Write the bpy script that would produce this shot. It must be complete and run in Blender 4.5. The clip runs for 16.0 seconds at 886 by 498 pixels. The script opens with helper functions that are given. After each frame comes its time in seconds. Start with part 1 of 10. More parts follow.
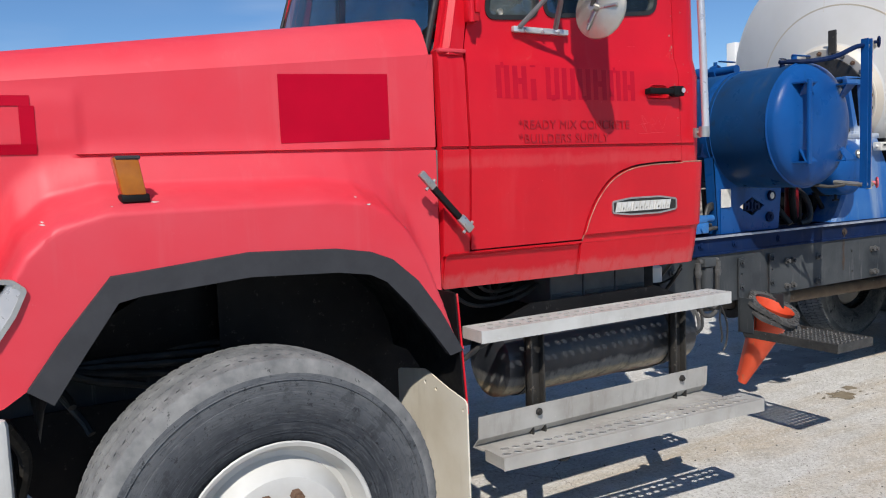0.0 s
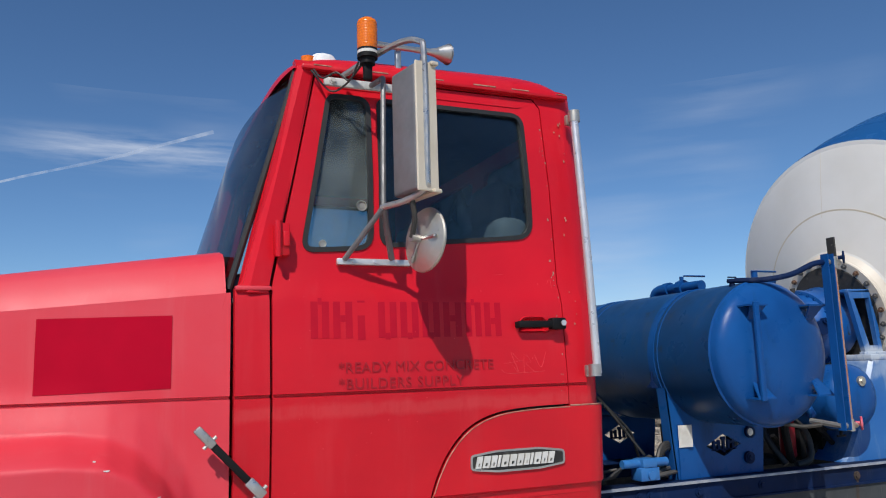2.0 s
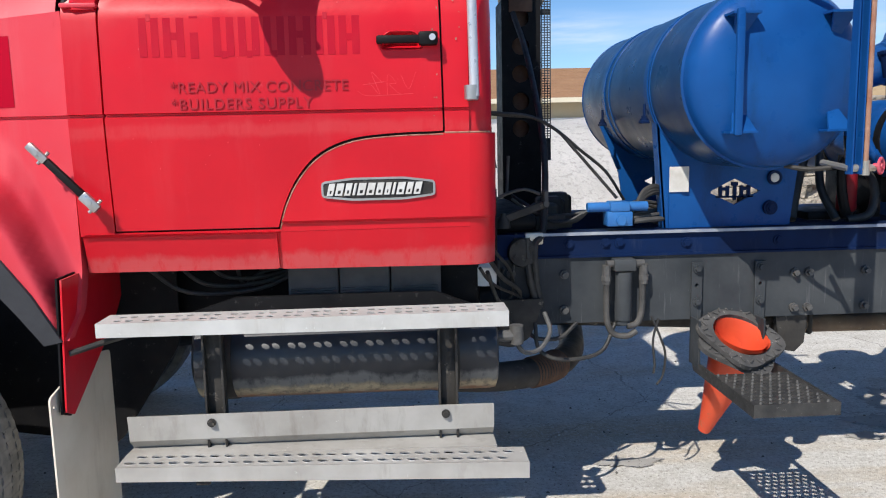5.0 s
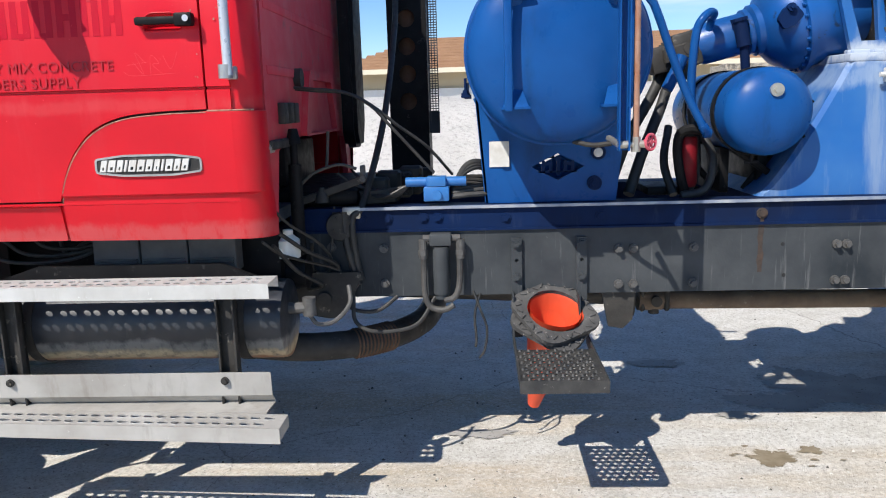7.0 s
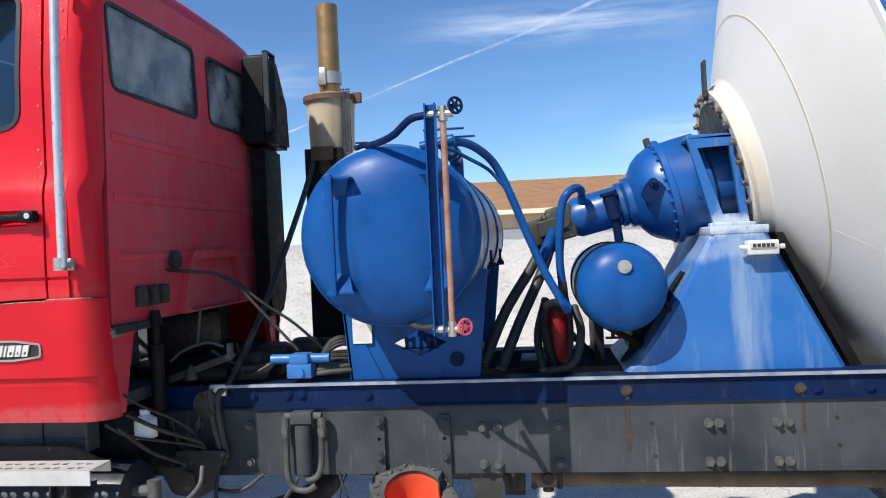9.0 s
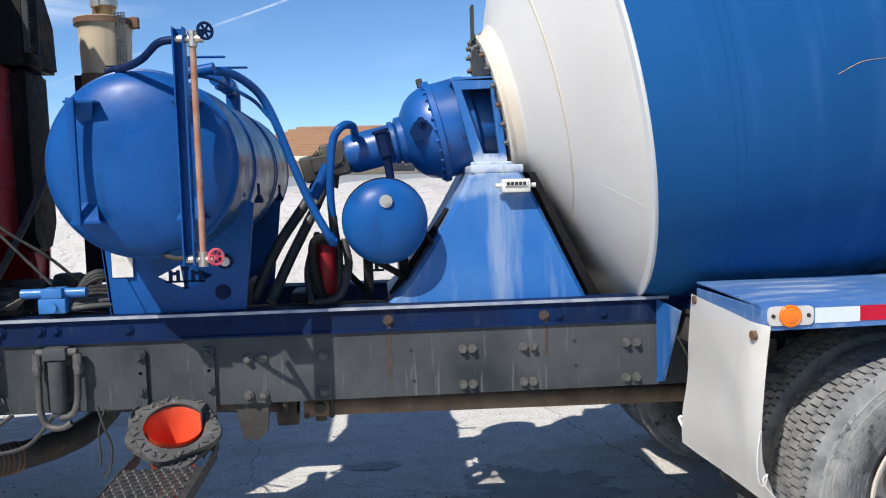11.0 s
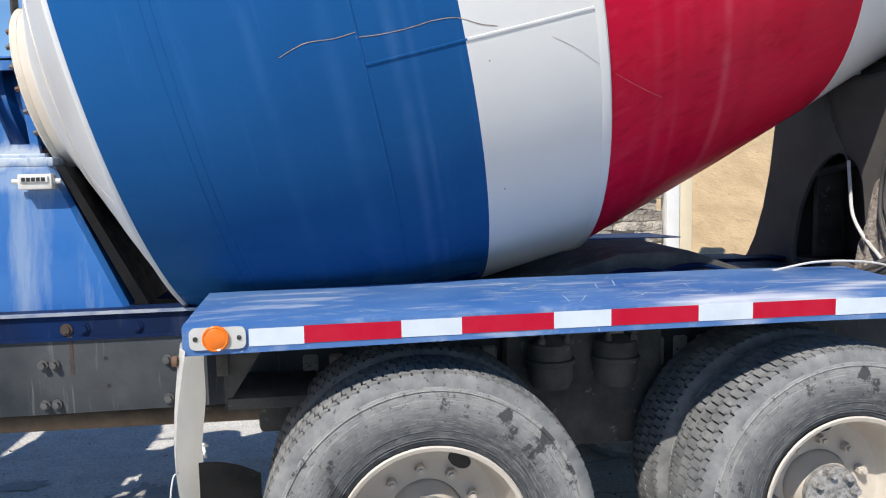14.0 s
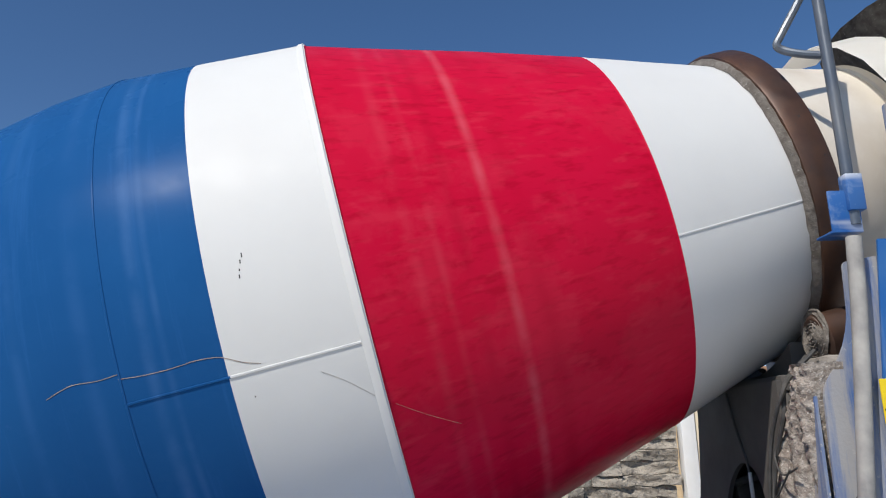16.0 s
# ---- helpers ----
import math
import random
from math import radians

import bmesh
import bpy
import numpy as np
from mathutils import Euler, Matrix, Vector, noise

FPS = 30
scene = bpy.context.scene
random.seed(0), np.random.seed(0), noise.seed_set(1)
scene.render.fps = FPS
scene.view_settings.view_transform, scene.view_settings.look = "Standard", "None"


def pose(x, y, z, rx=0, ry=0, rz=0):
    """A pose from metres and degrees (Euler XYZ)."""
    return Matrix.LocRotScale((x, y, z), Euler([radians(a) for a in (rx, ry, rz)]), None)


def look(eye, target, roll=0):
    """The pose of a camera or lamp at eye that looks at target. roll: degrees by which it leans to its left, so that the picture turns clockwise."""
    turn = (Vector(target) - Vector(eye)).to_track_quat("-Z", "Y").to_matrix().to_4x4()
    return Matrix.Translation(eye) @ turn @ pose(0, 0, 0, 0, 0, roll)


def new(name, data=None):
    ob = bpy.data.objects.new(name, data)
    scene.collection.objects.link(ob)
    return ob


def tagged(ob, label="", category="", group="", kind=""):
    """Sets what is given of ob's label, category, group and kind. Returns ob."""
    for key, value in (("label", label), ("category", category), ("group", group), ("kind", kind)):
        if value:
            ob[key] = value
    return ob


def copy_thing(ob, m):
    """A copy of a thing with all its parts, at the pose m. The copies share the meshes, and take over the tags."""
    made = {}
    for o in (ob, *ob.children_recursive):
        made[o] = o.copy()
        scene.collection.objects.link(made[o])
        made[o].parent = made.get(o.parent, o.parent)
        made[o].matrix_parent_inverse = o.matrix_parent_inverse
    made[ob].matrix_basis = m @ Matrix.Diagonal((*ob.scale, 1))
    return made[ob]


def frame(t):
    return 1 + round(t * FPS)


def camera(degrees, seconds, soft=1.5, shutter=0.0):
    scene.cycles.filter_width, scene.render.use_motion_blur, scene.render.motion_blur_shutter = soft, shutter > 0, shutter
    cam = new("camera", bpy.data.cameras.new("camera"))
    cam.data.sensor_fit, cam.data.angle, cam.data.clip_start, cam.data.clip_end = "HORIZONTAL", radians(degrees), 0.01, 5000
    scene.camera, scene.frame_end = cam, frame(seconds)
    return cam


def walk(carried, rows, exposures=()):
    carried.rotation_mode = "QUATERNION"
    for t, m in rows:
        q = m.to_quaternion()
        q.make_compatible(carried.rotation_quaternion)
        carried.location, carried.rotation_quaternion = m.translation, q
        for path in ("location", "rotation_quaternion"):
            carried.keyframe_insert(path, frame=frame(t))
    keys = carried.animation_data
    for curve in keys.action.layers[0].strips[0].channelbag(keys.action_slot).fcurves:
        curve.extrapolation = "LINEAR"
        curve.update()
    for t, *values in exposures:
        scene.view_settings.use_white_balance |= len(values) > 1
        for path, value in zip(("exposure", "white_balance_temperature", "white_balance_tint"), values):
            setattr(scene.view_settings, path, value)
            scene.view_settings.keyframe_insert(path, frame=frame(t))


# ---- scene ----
cam = camera(59.4, 16.0, 1.1)
METRES, EYE, TILT, LEAN, TURN = 7.676, 1.55, -5.3, 2.19, -30.69
ROWS = [
    (0.0, 0.0, 0.0, 0.0, 0.0, 0.0, -0.0),
    (0.5, 0.0309, 0.0192, 0.0072, 1.76, 4.71, -0.39),
    (1.0, 0.0626, 0.0369, 0.0186, 4.13, 8.69, -0.28),
    (1.5, 0.1058, 0.0463, 0.029, 6.24, 11.6, -0.58),
    (2.0, 0.1288, 0.0559, 0.0324, 8.02, 13.78, -1.18),
    (2.5, 0.1448, 0.0746, 0.0379, 9.27, 14.78, -2.16),
    (3.0, 0.1724, 0.0897, 0.0366, 12.02, 12.74, -2.6),
    (3.5, 0.2139, 0.0936, 0.0352, 15.77, 9.33, -2.72),
    (4.0, 0.2364, 0.1063, 0.0298, 19.53, 5.07, -3.03),
    (4.5, 0.2583, 0.1305, 0.0274, 23.79, 0.32, -3.08),
    (5.0, 0.2916, 0.1441, 0.0259, 27.53, -4.48, -3.13),
    (7.5, 0.4385, 0.2211, 0.0416, 34.58, -7.33, -2.73),
    (8.0, 0.4548, 0.2442, 0.0525, 36.97, -2.17, -2.34),
    (8.5, 0.4827, 0.2591, 0.0626, 38.88, 2.65, -2.24),
    (11.0, 0.538, 0.2814, 0.0586, 25.78, -0.66, -2.79),
    (11.5, 0.5505, 0.3027, 0.0531, 23.42, -4.73, -2.37),
    (12.0, 0.5779, 0.3334, 0.0548, 21.15, -7.87, -2.11),
    (12.5, 0.6285, 0.35, 0.0581, 19.22, -9.44, -2.18),
    (13.0, 0.6609, 0.3626, 0.0635, 18.15, -9.13, -2.5),
    (13.5, 0.6826, 0.3893, 0.0682, 19.17, -6.51, -2.94),
    (14.0, 0.7114, 0.4119, 0.0787, 22.46, -1.66, -2.85),
    (14.5, 0.7567, 0.4218, 0.0927, 25.5, 4.02, -2.95),
    (15.0, 0.7803, 0.4342, 0.0973, 27.27, 9.59, -3.23),
    (15.5, 0.7991, 0.4545, 0.1065, 28.41, 14.21, -3.48),
    (16.0, 0.8271, 0.4659, 0.1129, 29.47, 17.17, -2.9),
]
walk(cam, [(t, pose(0, 0, EYE, TILT, LEAN, TURN) @ pose(METRES * x, METRES * y, METRES * z, 90 + pitch, roll, yaw)) for t, x, y, z, yaw, pitch, roll in ROWS],
     exposures=[(0.0, 0.09), (1.0, 0.05), (1.5, -0.02), (2.0, -0.09), (3.0, -0.08), (4.0, 0.09), (5.0, 0.33), (7.5, 0.51), (8.5, 0.48), (11.0, 0.49), (12.0, 0.54), (13.0, 0.47), (14.0, 0.43), (15.0, 0.31), (16.0, 0.02)])

# ---- world and sun ----
SUN = Vector((-0.325, -0.455, 0.61)).normalized()
world = bpy.data.worlds.new("world")
scene.world = world
world.use_nodes = True
wn = world.node_tree.nodes
wl = world.node_tree.links
sky = wn.new("ShaderNodeTexSky")
sky.sky_type = "NISHITA"
sky.sun_disc = False
sky.sun_elevation = math.asin(SUN.z)
sky.sun_rotation = math.atan2(SUN.x, SUN.y) % (2 * math.pi)
sky.altitude = 1500
sky.air_density = 1.0
sky.dust_density = 0.0
sky.ozone_density = 6.0
deep = wn.new("ShaderNodeHueSaturation")
deep.inputs["Saturation"].default_value = 1.08
wl.new(sky.outputs["Color"], deep.inputs["Color"])
wl.new(deep.outputs["Color"], wn["Background"].inputs["Color"])
wn["Background"].inputs["Strength"].default_value = 0.105
sun = new("sun", bpy.data.lights.new("sun", "SUN"))
sun.data.energy, sun.data.angle, sun.data.color = 4.35, radians(0.53), (1.0, 0.955, 0.89)
sun.matrix_world = look(SUN * 60, (0, 0, 0))

# ---- materials ----
def mat(name, base, second=None, scale=6.0, amount=0.5, rough=0.5, rough_var=0.1, metal=0.0, bump=0.0, bump_scale=120.0,
        speck=None, speck_scale=40.0, speck_at=0.62, speck_amount=1.0, streak=None, streak_scale=(14, 14, 0.8), streak_at=0.55,
        streak_amount=0.6, streak_detail=8.0, spec=0.5, coat=0.0, vary=0.0, bands=(), streak2=None, streak2_scale=(14, 14, 0.8), streak2_at=0.55,
        streak2_amount=0.6, stains=()):
    """Painted, metal or mineral surface: a base, a broad second tone, fine specks, stretched streaks and relief."""
    m = bpy.data.materials.new(name)
    m.use_nodes = True
    n, l = m.node_tree.nodes, m.node_tree.links
    bsdf = n["Principled BSDF"]
    tc = n.new("ShaderNodeTexCoord")

    def noise_of(sc, detail=5.0, stretch=None, rough_=0.55):
        t = n.new("ShaderNodeTexNoise")
        t.inputs["Scale"].default_value, t.inputs["Detail"].default_value = sc, detail
        t.inputs["Roughness"].default_value = rough_
        if stretch:
            mp = n.new("ShaderNodeMapping")
            mp.inputs["Scale"].default_value = stretch
            l.new(tc.outputs["Object"], mp.inputs["Vector"])
            l.new(mp.outputs["Vector"], t.inputs["Vector"])
        else:
            l.new(tc.outputs["Object"], t.inputs["Vector"])
        return t.outputs["Fac"]

    def ramp(fac, a, b, top=1.0):
        r = n.new("ShaderNodeMapRange")
        r.inputs["From Min"].default_value, r.inputs["From Max"].default_value = a, b
        r.inputs["To Max"].default_value = top
        l.new(fac, r.inputs["Value"])
        return r.outputs["Result"]

    def mix(fac, a, b):
        x = n.new("ShaderNodeMix")
        x.data_type = "RGBA"
        for sock, v in ((x.inputs["Factor"], fac), (x.inputs["A"], a), (x.inputs["B"], b)):
            if isinstance(v, tuple):
                sock.default_value = (*v, 1)
            elif isinstance(v, float):
                sock.default_value = v
            else:
                l.new(v, sock)
        return x.outputs["Result"]

    broad = noise_of(scale)
    colour = mix(ramp(broad, 0.35, 0.68, amount), base, second or tuple(c * 0.8 for c in base))
    if streak:
        colour = mix(ramp(noise_of(1.0, streak_detail, streak_scale, 0.68), streak_at, streak_at + 0.17, streak_amount), colour, streak)
    if streak2:
        colour = mix(ramp(noise_of(0.83, 3.0, streak2_scale, 0.62), streak2_at, streak2_at + 0.14, streak2_amount), colour, streak2)
    for at, half, tone, top in stains:
        # ragged horizontal band at a height: stains, and the low tank's painted ground reflection
        sep, wob, sub, ab, sm, mu = (n.new("ShaderNode" + k) for k in ("SeparateXYZ", "Math", "Math", "Math", "MapRange", "Math"))
        l.new(tc.outputs["Object"], sep.inputs[0])
        wob.operation, sub.operation, ab.operation, mu.operation = "MULTIPLY_ADD", "SUBTRACT", "ABSOLUTE", "MULTIPLY"
        l.new(noise_of(9.0, 8.0, (1, 1, 0.5), 0.7), wob.inputs[0])
        wob.inputs[1].default_value = half * 2.4
        l.new(sep.outputs["Z"], wob.inputs[2])
        l.new(wob.outputs[0], sub.inputs[0])
        sub.inputs[1].default_value = at + half * 1.2
        l.new(sub.outputs[0], ab.inputs[0])
        for sock, v in (("From Min", half), ("From Max", half * 0.4), ("To Max", top)):
            sm.inputs[sock].default_value = v
        l.new(ab.outputs[0], sm.inputs["Value"])
        l.new(sm.outputs["Result"], mu.inputs[0])
        l.new(ramp(noise_of(1.0, 7.0, (26, 26, 7), 0.7), 0.28, 0.50), mu.inputs[1])
        colour = mix(mu.outputs[0], colour, tone)
    if speck:
        colour = mix(ramp(noise_of(speck_scale, 6.0, None, 0.7), speck_at, speck_at + 0.06, speck_amount), colour, speck)
    for at, half, tone, top in bands:
        # soft ring worn round the local x axis
        sep, sub, ab, sm, mu = (n.new("ShaderNode" + k) for k in ("SeparateXYZ", "Math", "Math", "MapRange", "Math"))
        l.new(tc.outputs["Object"], sep.inputs[0])
        sub.operation, ab.operation, mu.operation, sm.interpolation_type = "SUBTRACT", "ABSOLUTE", "MULTIPLY", "SMOOTHSTEP"
        sub.inputs[1].default_value = at
        l.new(sep.outputs["X"], sub.inputs[0])
        l.new(sub.outputs[0], ab.inputs[0])
        for sock, v in (("From Min", half), ("From Max", 0.0), ("To Max", top)):
            sm.inputs[sock].default_value = v
        l.new(ab.outputs[0], sm.inputs["Value"])
        l.new(sm.outputs["Result"], mu.inputs[0])
        l.new(ramp(noise_of(5.0, 6.0), 0.3, 0.62), mu.inputs[1])
        colour = mix(mu.outputs[0], colour, tone)
    if vary:
        info = n.new("ShaderNodeObjectInfo")
        hsv = n.new("ShaderNodeHueSaturation")
        l.new(ramp(info.outputs["Random"], 0, 1), hsv.inputs["Value"])
        rr = n.new("ShaderNodeMapRange")
        rr.inputs["To Min"].default_value, rr.inputs["To Max"].default_value = 1 - vary, 1 + vary
        l.new(info.outputs["Random"], rr.inputs["Value"])
        l.new(rr.outputs["Result"], hsv.inputs["Value"])
        l.new(colour, hsv.inputs["Color"])
        colour = hsv.outputs["Color"]
    l.new(colour, bsdf.inputs["Base Color"])
    fine = noise_of(bump_scale, 4.0)
    rr = n.new("ShaderNodeMapRange")
    rr.inputs["From Min"].default_value, rr.inputs["From Max"].default_value = 0.3, 0.7
    rr.inputs["To Min"].default_value, rr.inputs["To Max"].default_value = max(0.03, rough - rough_var), min(1, rough + rough_var)
    l.new(noise_of(scale * 3.1), rr.inputs["Value"])
    l.new(rr.outputs["Result"], bsdf.inputs["Roughness"])
    bsdf.inputs["Metallic"].default_value = metal
    bsdf.inputs["Specular IOR Level"].default_value = spec
    bsdf.inputs["Coat Weight"].default_value = coat
    bsdf.inputs["Coat Roughness"].default_value = 0.12
    if bump:
        b = n.new("ShaderNodeBump")
        b.inputs["Strength"].default_value, b.inputs["Distance"].default_value = 0.6, bump
        l.new(fine, b.inputs["Height"])
        l.new(b.outputs["Normal"], bsdf.inputs["Normal"])
    return m


def glass(name, tint, gloss=0.03, dirt=None, dirt_amount=0.0):
    m = bpy.data.materials.new(name)
    m.use_nodes = True
    n, l = m.node_tree.nodes, m.node_tree.links
    n.remove(n["Principled BSDF"])
    tr, gl, fr, mx = n.new("ShaderNodeBsdfTransparent"), n.new("ShaderNodeBsdfGlossy"), n.new("ShaderNodeFresnel"), n.new("ShaderNodeMixShader")
    tr.inputs["Color"].default_value = (*tint, 1)
    gl.inputs["Roughness"].default_value = gloss
    fr.inputs["IOR"].default_value = 1.52
    l.new(fr.outputs["Fac"], mx.inputs["Fac"])
    l.new(tr.outputs["BSDF"], mx.inputs[1])
    l.new(gl.outputs["BSDF"], mx.inputs[2])
    out = mx.outputs["Shader"]
    if dirt:
        df, m2, nz, mr = n.new("ShaderNodeBsdfDiffuse"), n.new("ShaderNodeMixShader"), n.new("ShaderNodeTexNoise"), n.new("ShaderNodeMapRange")
        tc = n.new("ShaderNodeTexCoord")
        nz.inputs["Scale"].default_value, nz.inputs["Detail"].default_value = 5.0, 6.0
        mr.inputs["From Min"].default_value, mr.inputs["From Max"].default_value = 0.3, 0.75
        mr.inputs["To Max"].default_value = dirt_amount
        df.inputs["Color"].default_value = (*dirt, 1)
        l.new(tc.outputs["Object"], nz.inputs["Vector"])
        l.new(nz.outputs["Fac"], mr.inputs["Value"])
        l.new(mr.outputs["Result"], m2.inputs["Fac"])
        l.new(out, m2.inputs[1])
        l.new(df.outputs["BSDF"], m2.inputs[2])
        out = m2.outputs["Shader"]
    l.new(out, n["Material Output"].inputs["Surface"])
    return m


RED = mat("red_cab_paint", (0.60, 0.0085, 0.019), (0.47, 0.0055, 0.016), 1.7, 0.9, 0.36, 0.08, spec=0.3, speck=(0.62, 0.16, 0.17), speck_scale=14, speck_at=0.70,
          speck_amount=0.35, streak=(0.58, 0.045, 0.055), streak_scale=(9, 9, 1.2), streak_amount=0.30, bump=0.0006, bump_scale=30, stains=((1.150, 0.045, (0.52, 0.13, 0.125), 0.45), (1.60, 0.030, (0.60, 0.10, 0.10), 0.22)))
RUSTY_EDGE = mat("rust_worn_paint_edge", (0.28, 0.11, 0.07), (0.46, 0.30, 0.22), 26.0, 1.0, 0.75, 0.1, speck=(0.20, 0.08, 0.045), speck_scale=60, speck_at=0.55)
FADED = mat("faded_red_hood_paint", (0.63, 0.033, 0.052), (0.63, 0.068, 0.090), 2.2, 0.7, 0.5, 0.08, speck=(0.66, 0.22, 0.22), speck_scale=9, speck_at=0.68,
            speck_amount=0.3, streak=(0.64, 0.10, 0.11), streak_scale=(12, 12, 0.9), streak_amount=0.35, bump=0.0006, bump_scale=25, spec=0.4)
GHOST = mat("unfaded_red_paint", (0.44, 0.001, 0.020), (0.36, 0.001, 0.017), 5.0, 0.7, 0.5, 0.08, spec=0.08, speck=(0.66, 0.05, 0.07), speck_scale=22, speck_at=0.72)
GHOST_DOOR = mat("unfaded_red_letter_marks", (0.40, 0.002, 0.018), (0.46, 0.004, 0.018), 9.0, 0.9, 0.45, 0.08, spec=0.2)
PALE_RED = mat("scratched_pale_red", (0.66, 0.075, 0.08), (0.64, 0.03, 0.04), 30.0, 0.9, 0.6)
GHOST_DARK = mat("dark_red_lettering", (0.33, 0.0035, 0.012), (0.37, 0.005, 0.013), 30.0, 0.8, 0.45)
# Filter red deepened in the colour to stand in for shade behind the hose
FILTER_RED = mat("shade_darkened_red_paint", (0.20, 0.006, 0.012), (0.12, 0.006, 0.010), 12.0, 0.9, 0.5, 0.1, spec=0.2, speck=(0.05, 0.03, 0.03), speck_scale=30)
DUSTY_RED = mat("dusty_red_paint", (0.64, 0.020, 0.045), (0.58, 0.075, 0.09), 3.0, 0.9, 0.6, 0.1, streak=(0.50, 0.20, 0.19), streak_scale=(16, 16, 0.7),
                streak_amount=0.4, speck=(0.30, 0.10, 0.09), speck_scale=12, speck_amount=0.6)
BLUE = mat("blue_truck_paint", (0.007, 0.074, 0.262), (0.005, 0.050, 0.195), 4.0, 0.8, 0.34, 0.1, spec=0.16, streak=(0.006, 0.028, 0.085), streak_scale=(7, 7, 2), streak_at=0.53, streak_amount=0.6, speck=(0.10, 0.20, 0.42), speck_scale=18, speck_at=0.7,
           speck_amount=0.4, bump=0.0004, bump_scale=40)
BLUE_DUSTY = mat("chalky_blue_paint", (0.006, 0.095, 0.33), (0.05, 0.16, 0.37), 3.0, 0.5, 0.45, 0.1, streak=(0.30, 0.37, 0.44), streak_scale=(6.5, 6.5, 0.45),
                 streak_at=0.50, streak_amount=0.5, speck=(0.4, 0.45, 0.5), speck_scale=30, speck_at=0.72, speck_amount=0.6)
PED_BLUE = mat("cement_splashed_blue_paint", (0.006, 0.095, 0.33), (0.05, 0.16, 0.37), 3.0, 0.5, 0.45, 0.1, streak=(0.30, 0.37, 0.44), streak_scale=(6.5, 6.5, 0.45),
               streak_at=0.50, streak_amount=0.5, speck=(0.4, 0.45, 0.5), speck_scale=30, speck_at=0.72, speck_amount=0.6,
               stains=((1.735, 0.055, (0.46, 0.50, 0.54), 0.85), (1.645, 0.060, (0.34, 0.42, 0.52), 0.45)))
BLUE_FENDER = mat("worn_blue_fender_paint", (0.010, 0.088, 0.30), (0.16, 0.26, 0.41), 1.3, 0.5, 0.45, 0.1, streak=(0.40, 0.46, 0.53), streak_scale=(7.0, 20, 7),
                  streak_at=0.53, streak_amount=0.4, speck=(0.62, 0.65, 0.68), speck_scale=24, speck_at=0.66, speck_amount=0.7,
                  streak2=(0.62, 0.64, 0.66), streak2_scale=(1.6, 9, 9), streak2_at=0.545, streak2_amount=0.75)
BLUE_DARK = mat("dark_blue_frame_paint", (0.004, 0.018, 0.072), (0.007, 0.012, 0.032), 3.0, 0.9, 0.55, 0.1, spec=0.08, streak=(0.07, 0.085, 0.12), streak_scale=(14, 14, 2.5),
                streak_amount=0.35, speck=(0.2, 0.12, 0.07), speck_scale=26, speck_at=0.72)
BOLT = mat("dusty_steel_bolt", (0.095, 0.092, 0.088), (0.05, 0.049, 0.048), 40.0, 0.8, 0.6, 0.1)
RAIL = mat("weathered_black_frame_steel", (0.024, 0.029, 0.034), (0.066, 0.071, 0.075), 2.6, 1.0, 0.5, 0.15, spec=0.15, streak=(0.17, 0.17, 0.168), streak_scale=(46, 46, 3.0),
           streak_at=0.59, streak_amount=0.7, speck=(0.55, 0.55, 0.53), speck_scale=48, speck_at=0.725, speck_amount=0.9, bump=0.001, bump_scale=60)
BLACK = mat("black_plastic_and_steel", (0.006, 0.006, 0.007), (0.013, 0.0125, 0.0125), 7.0, 0.7, 0.55, 0.12, spec=0.15, speck=(0.045, 0.042, 0.04), speck_scale=36)
UNDER = mat("cement_dusted_running_gear", (0.11, 0.103, 0.093), (0.045, 0.042, 0.039), 7.0, 1.0, 0.85, 0.1, speck=(0.26, 0.245, 0.22), speck_scale=20, bump=0.006, bump_scale=35)
GRIP = mat("worn_grip_plate", (0.022, 0.022, 0.022), (0.05, 0.048, 0.045), 18.0, 1.0, 0.6, 0.1, speck=(0.22, 0.21, 0.195), speck_scale=60, speck_at=0.62)
TOOTH = mat("worn_bright_grip_teeth", (0.06, 0.058, 0.055), (0.14, 0.135, 0.125), 22.0, 1.0, 0.6, 0.1)
GRIME = mat("oily_grimy_steel", (0.014, 0.013, 0.012), (0.055, 0.049, 0.041), 6.0, 0.8, 0.65, 0.15, speck=(0.16, 0.14, 0.11), speck_scale=22, bump=0.003, bump_scale=40)
RUBBER_TRIM = mat("grey_rubber_trim", (0.022, 0.023, 0.027), (0.034, 0.035, 0.04), 8.0, 0.6, 0.75, 0.08)
GASKET = mat("black_rubber_gasket", (0.010, 0.010, 0.011), (0.02, 0.02, 0.02), 20.0, 0.6, 0.6)


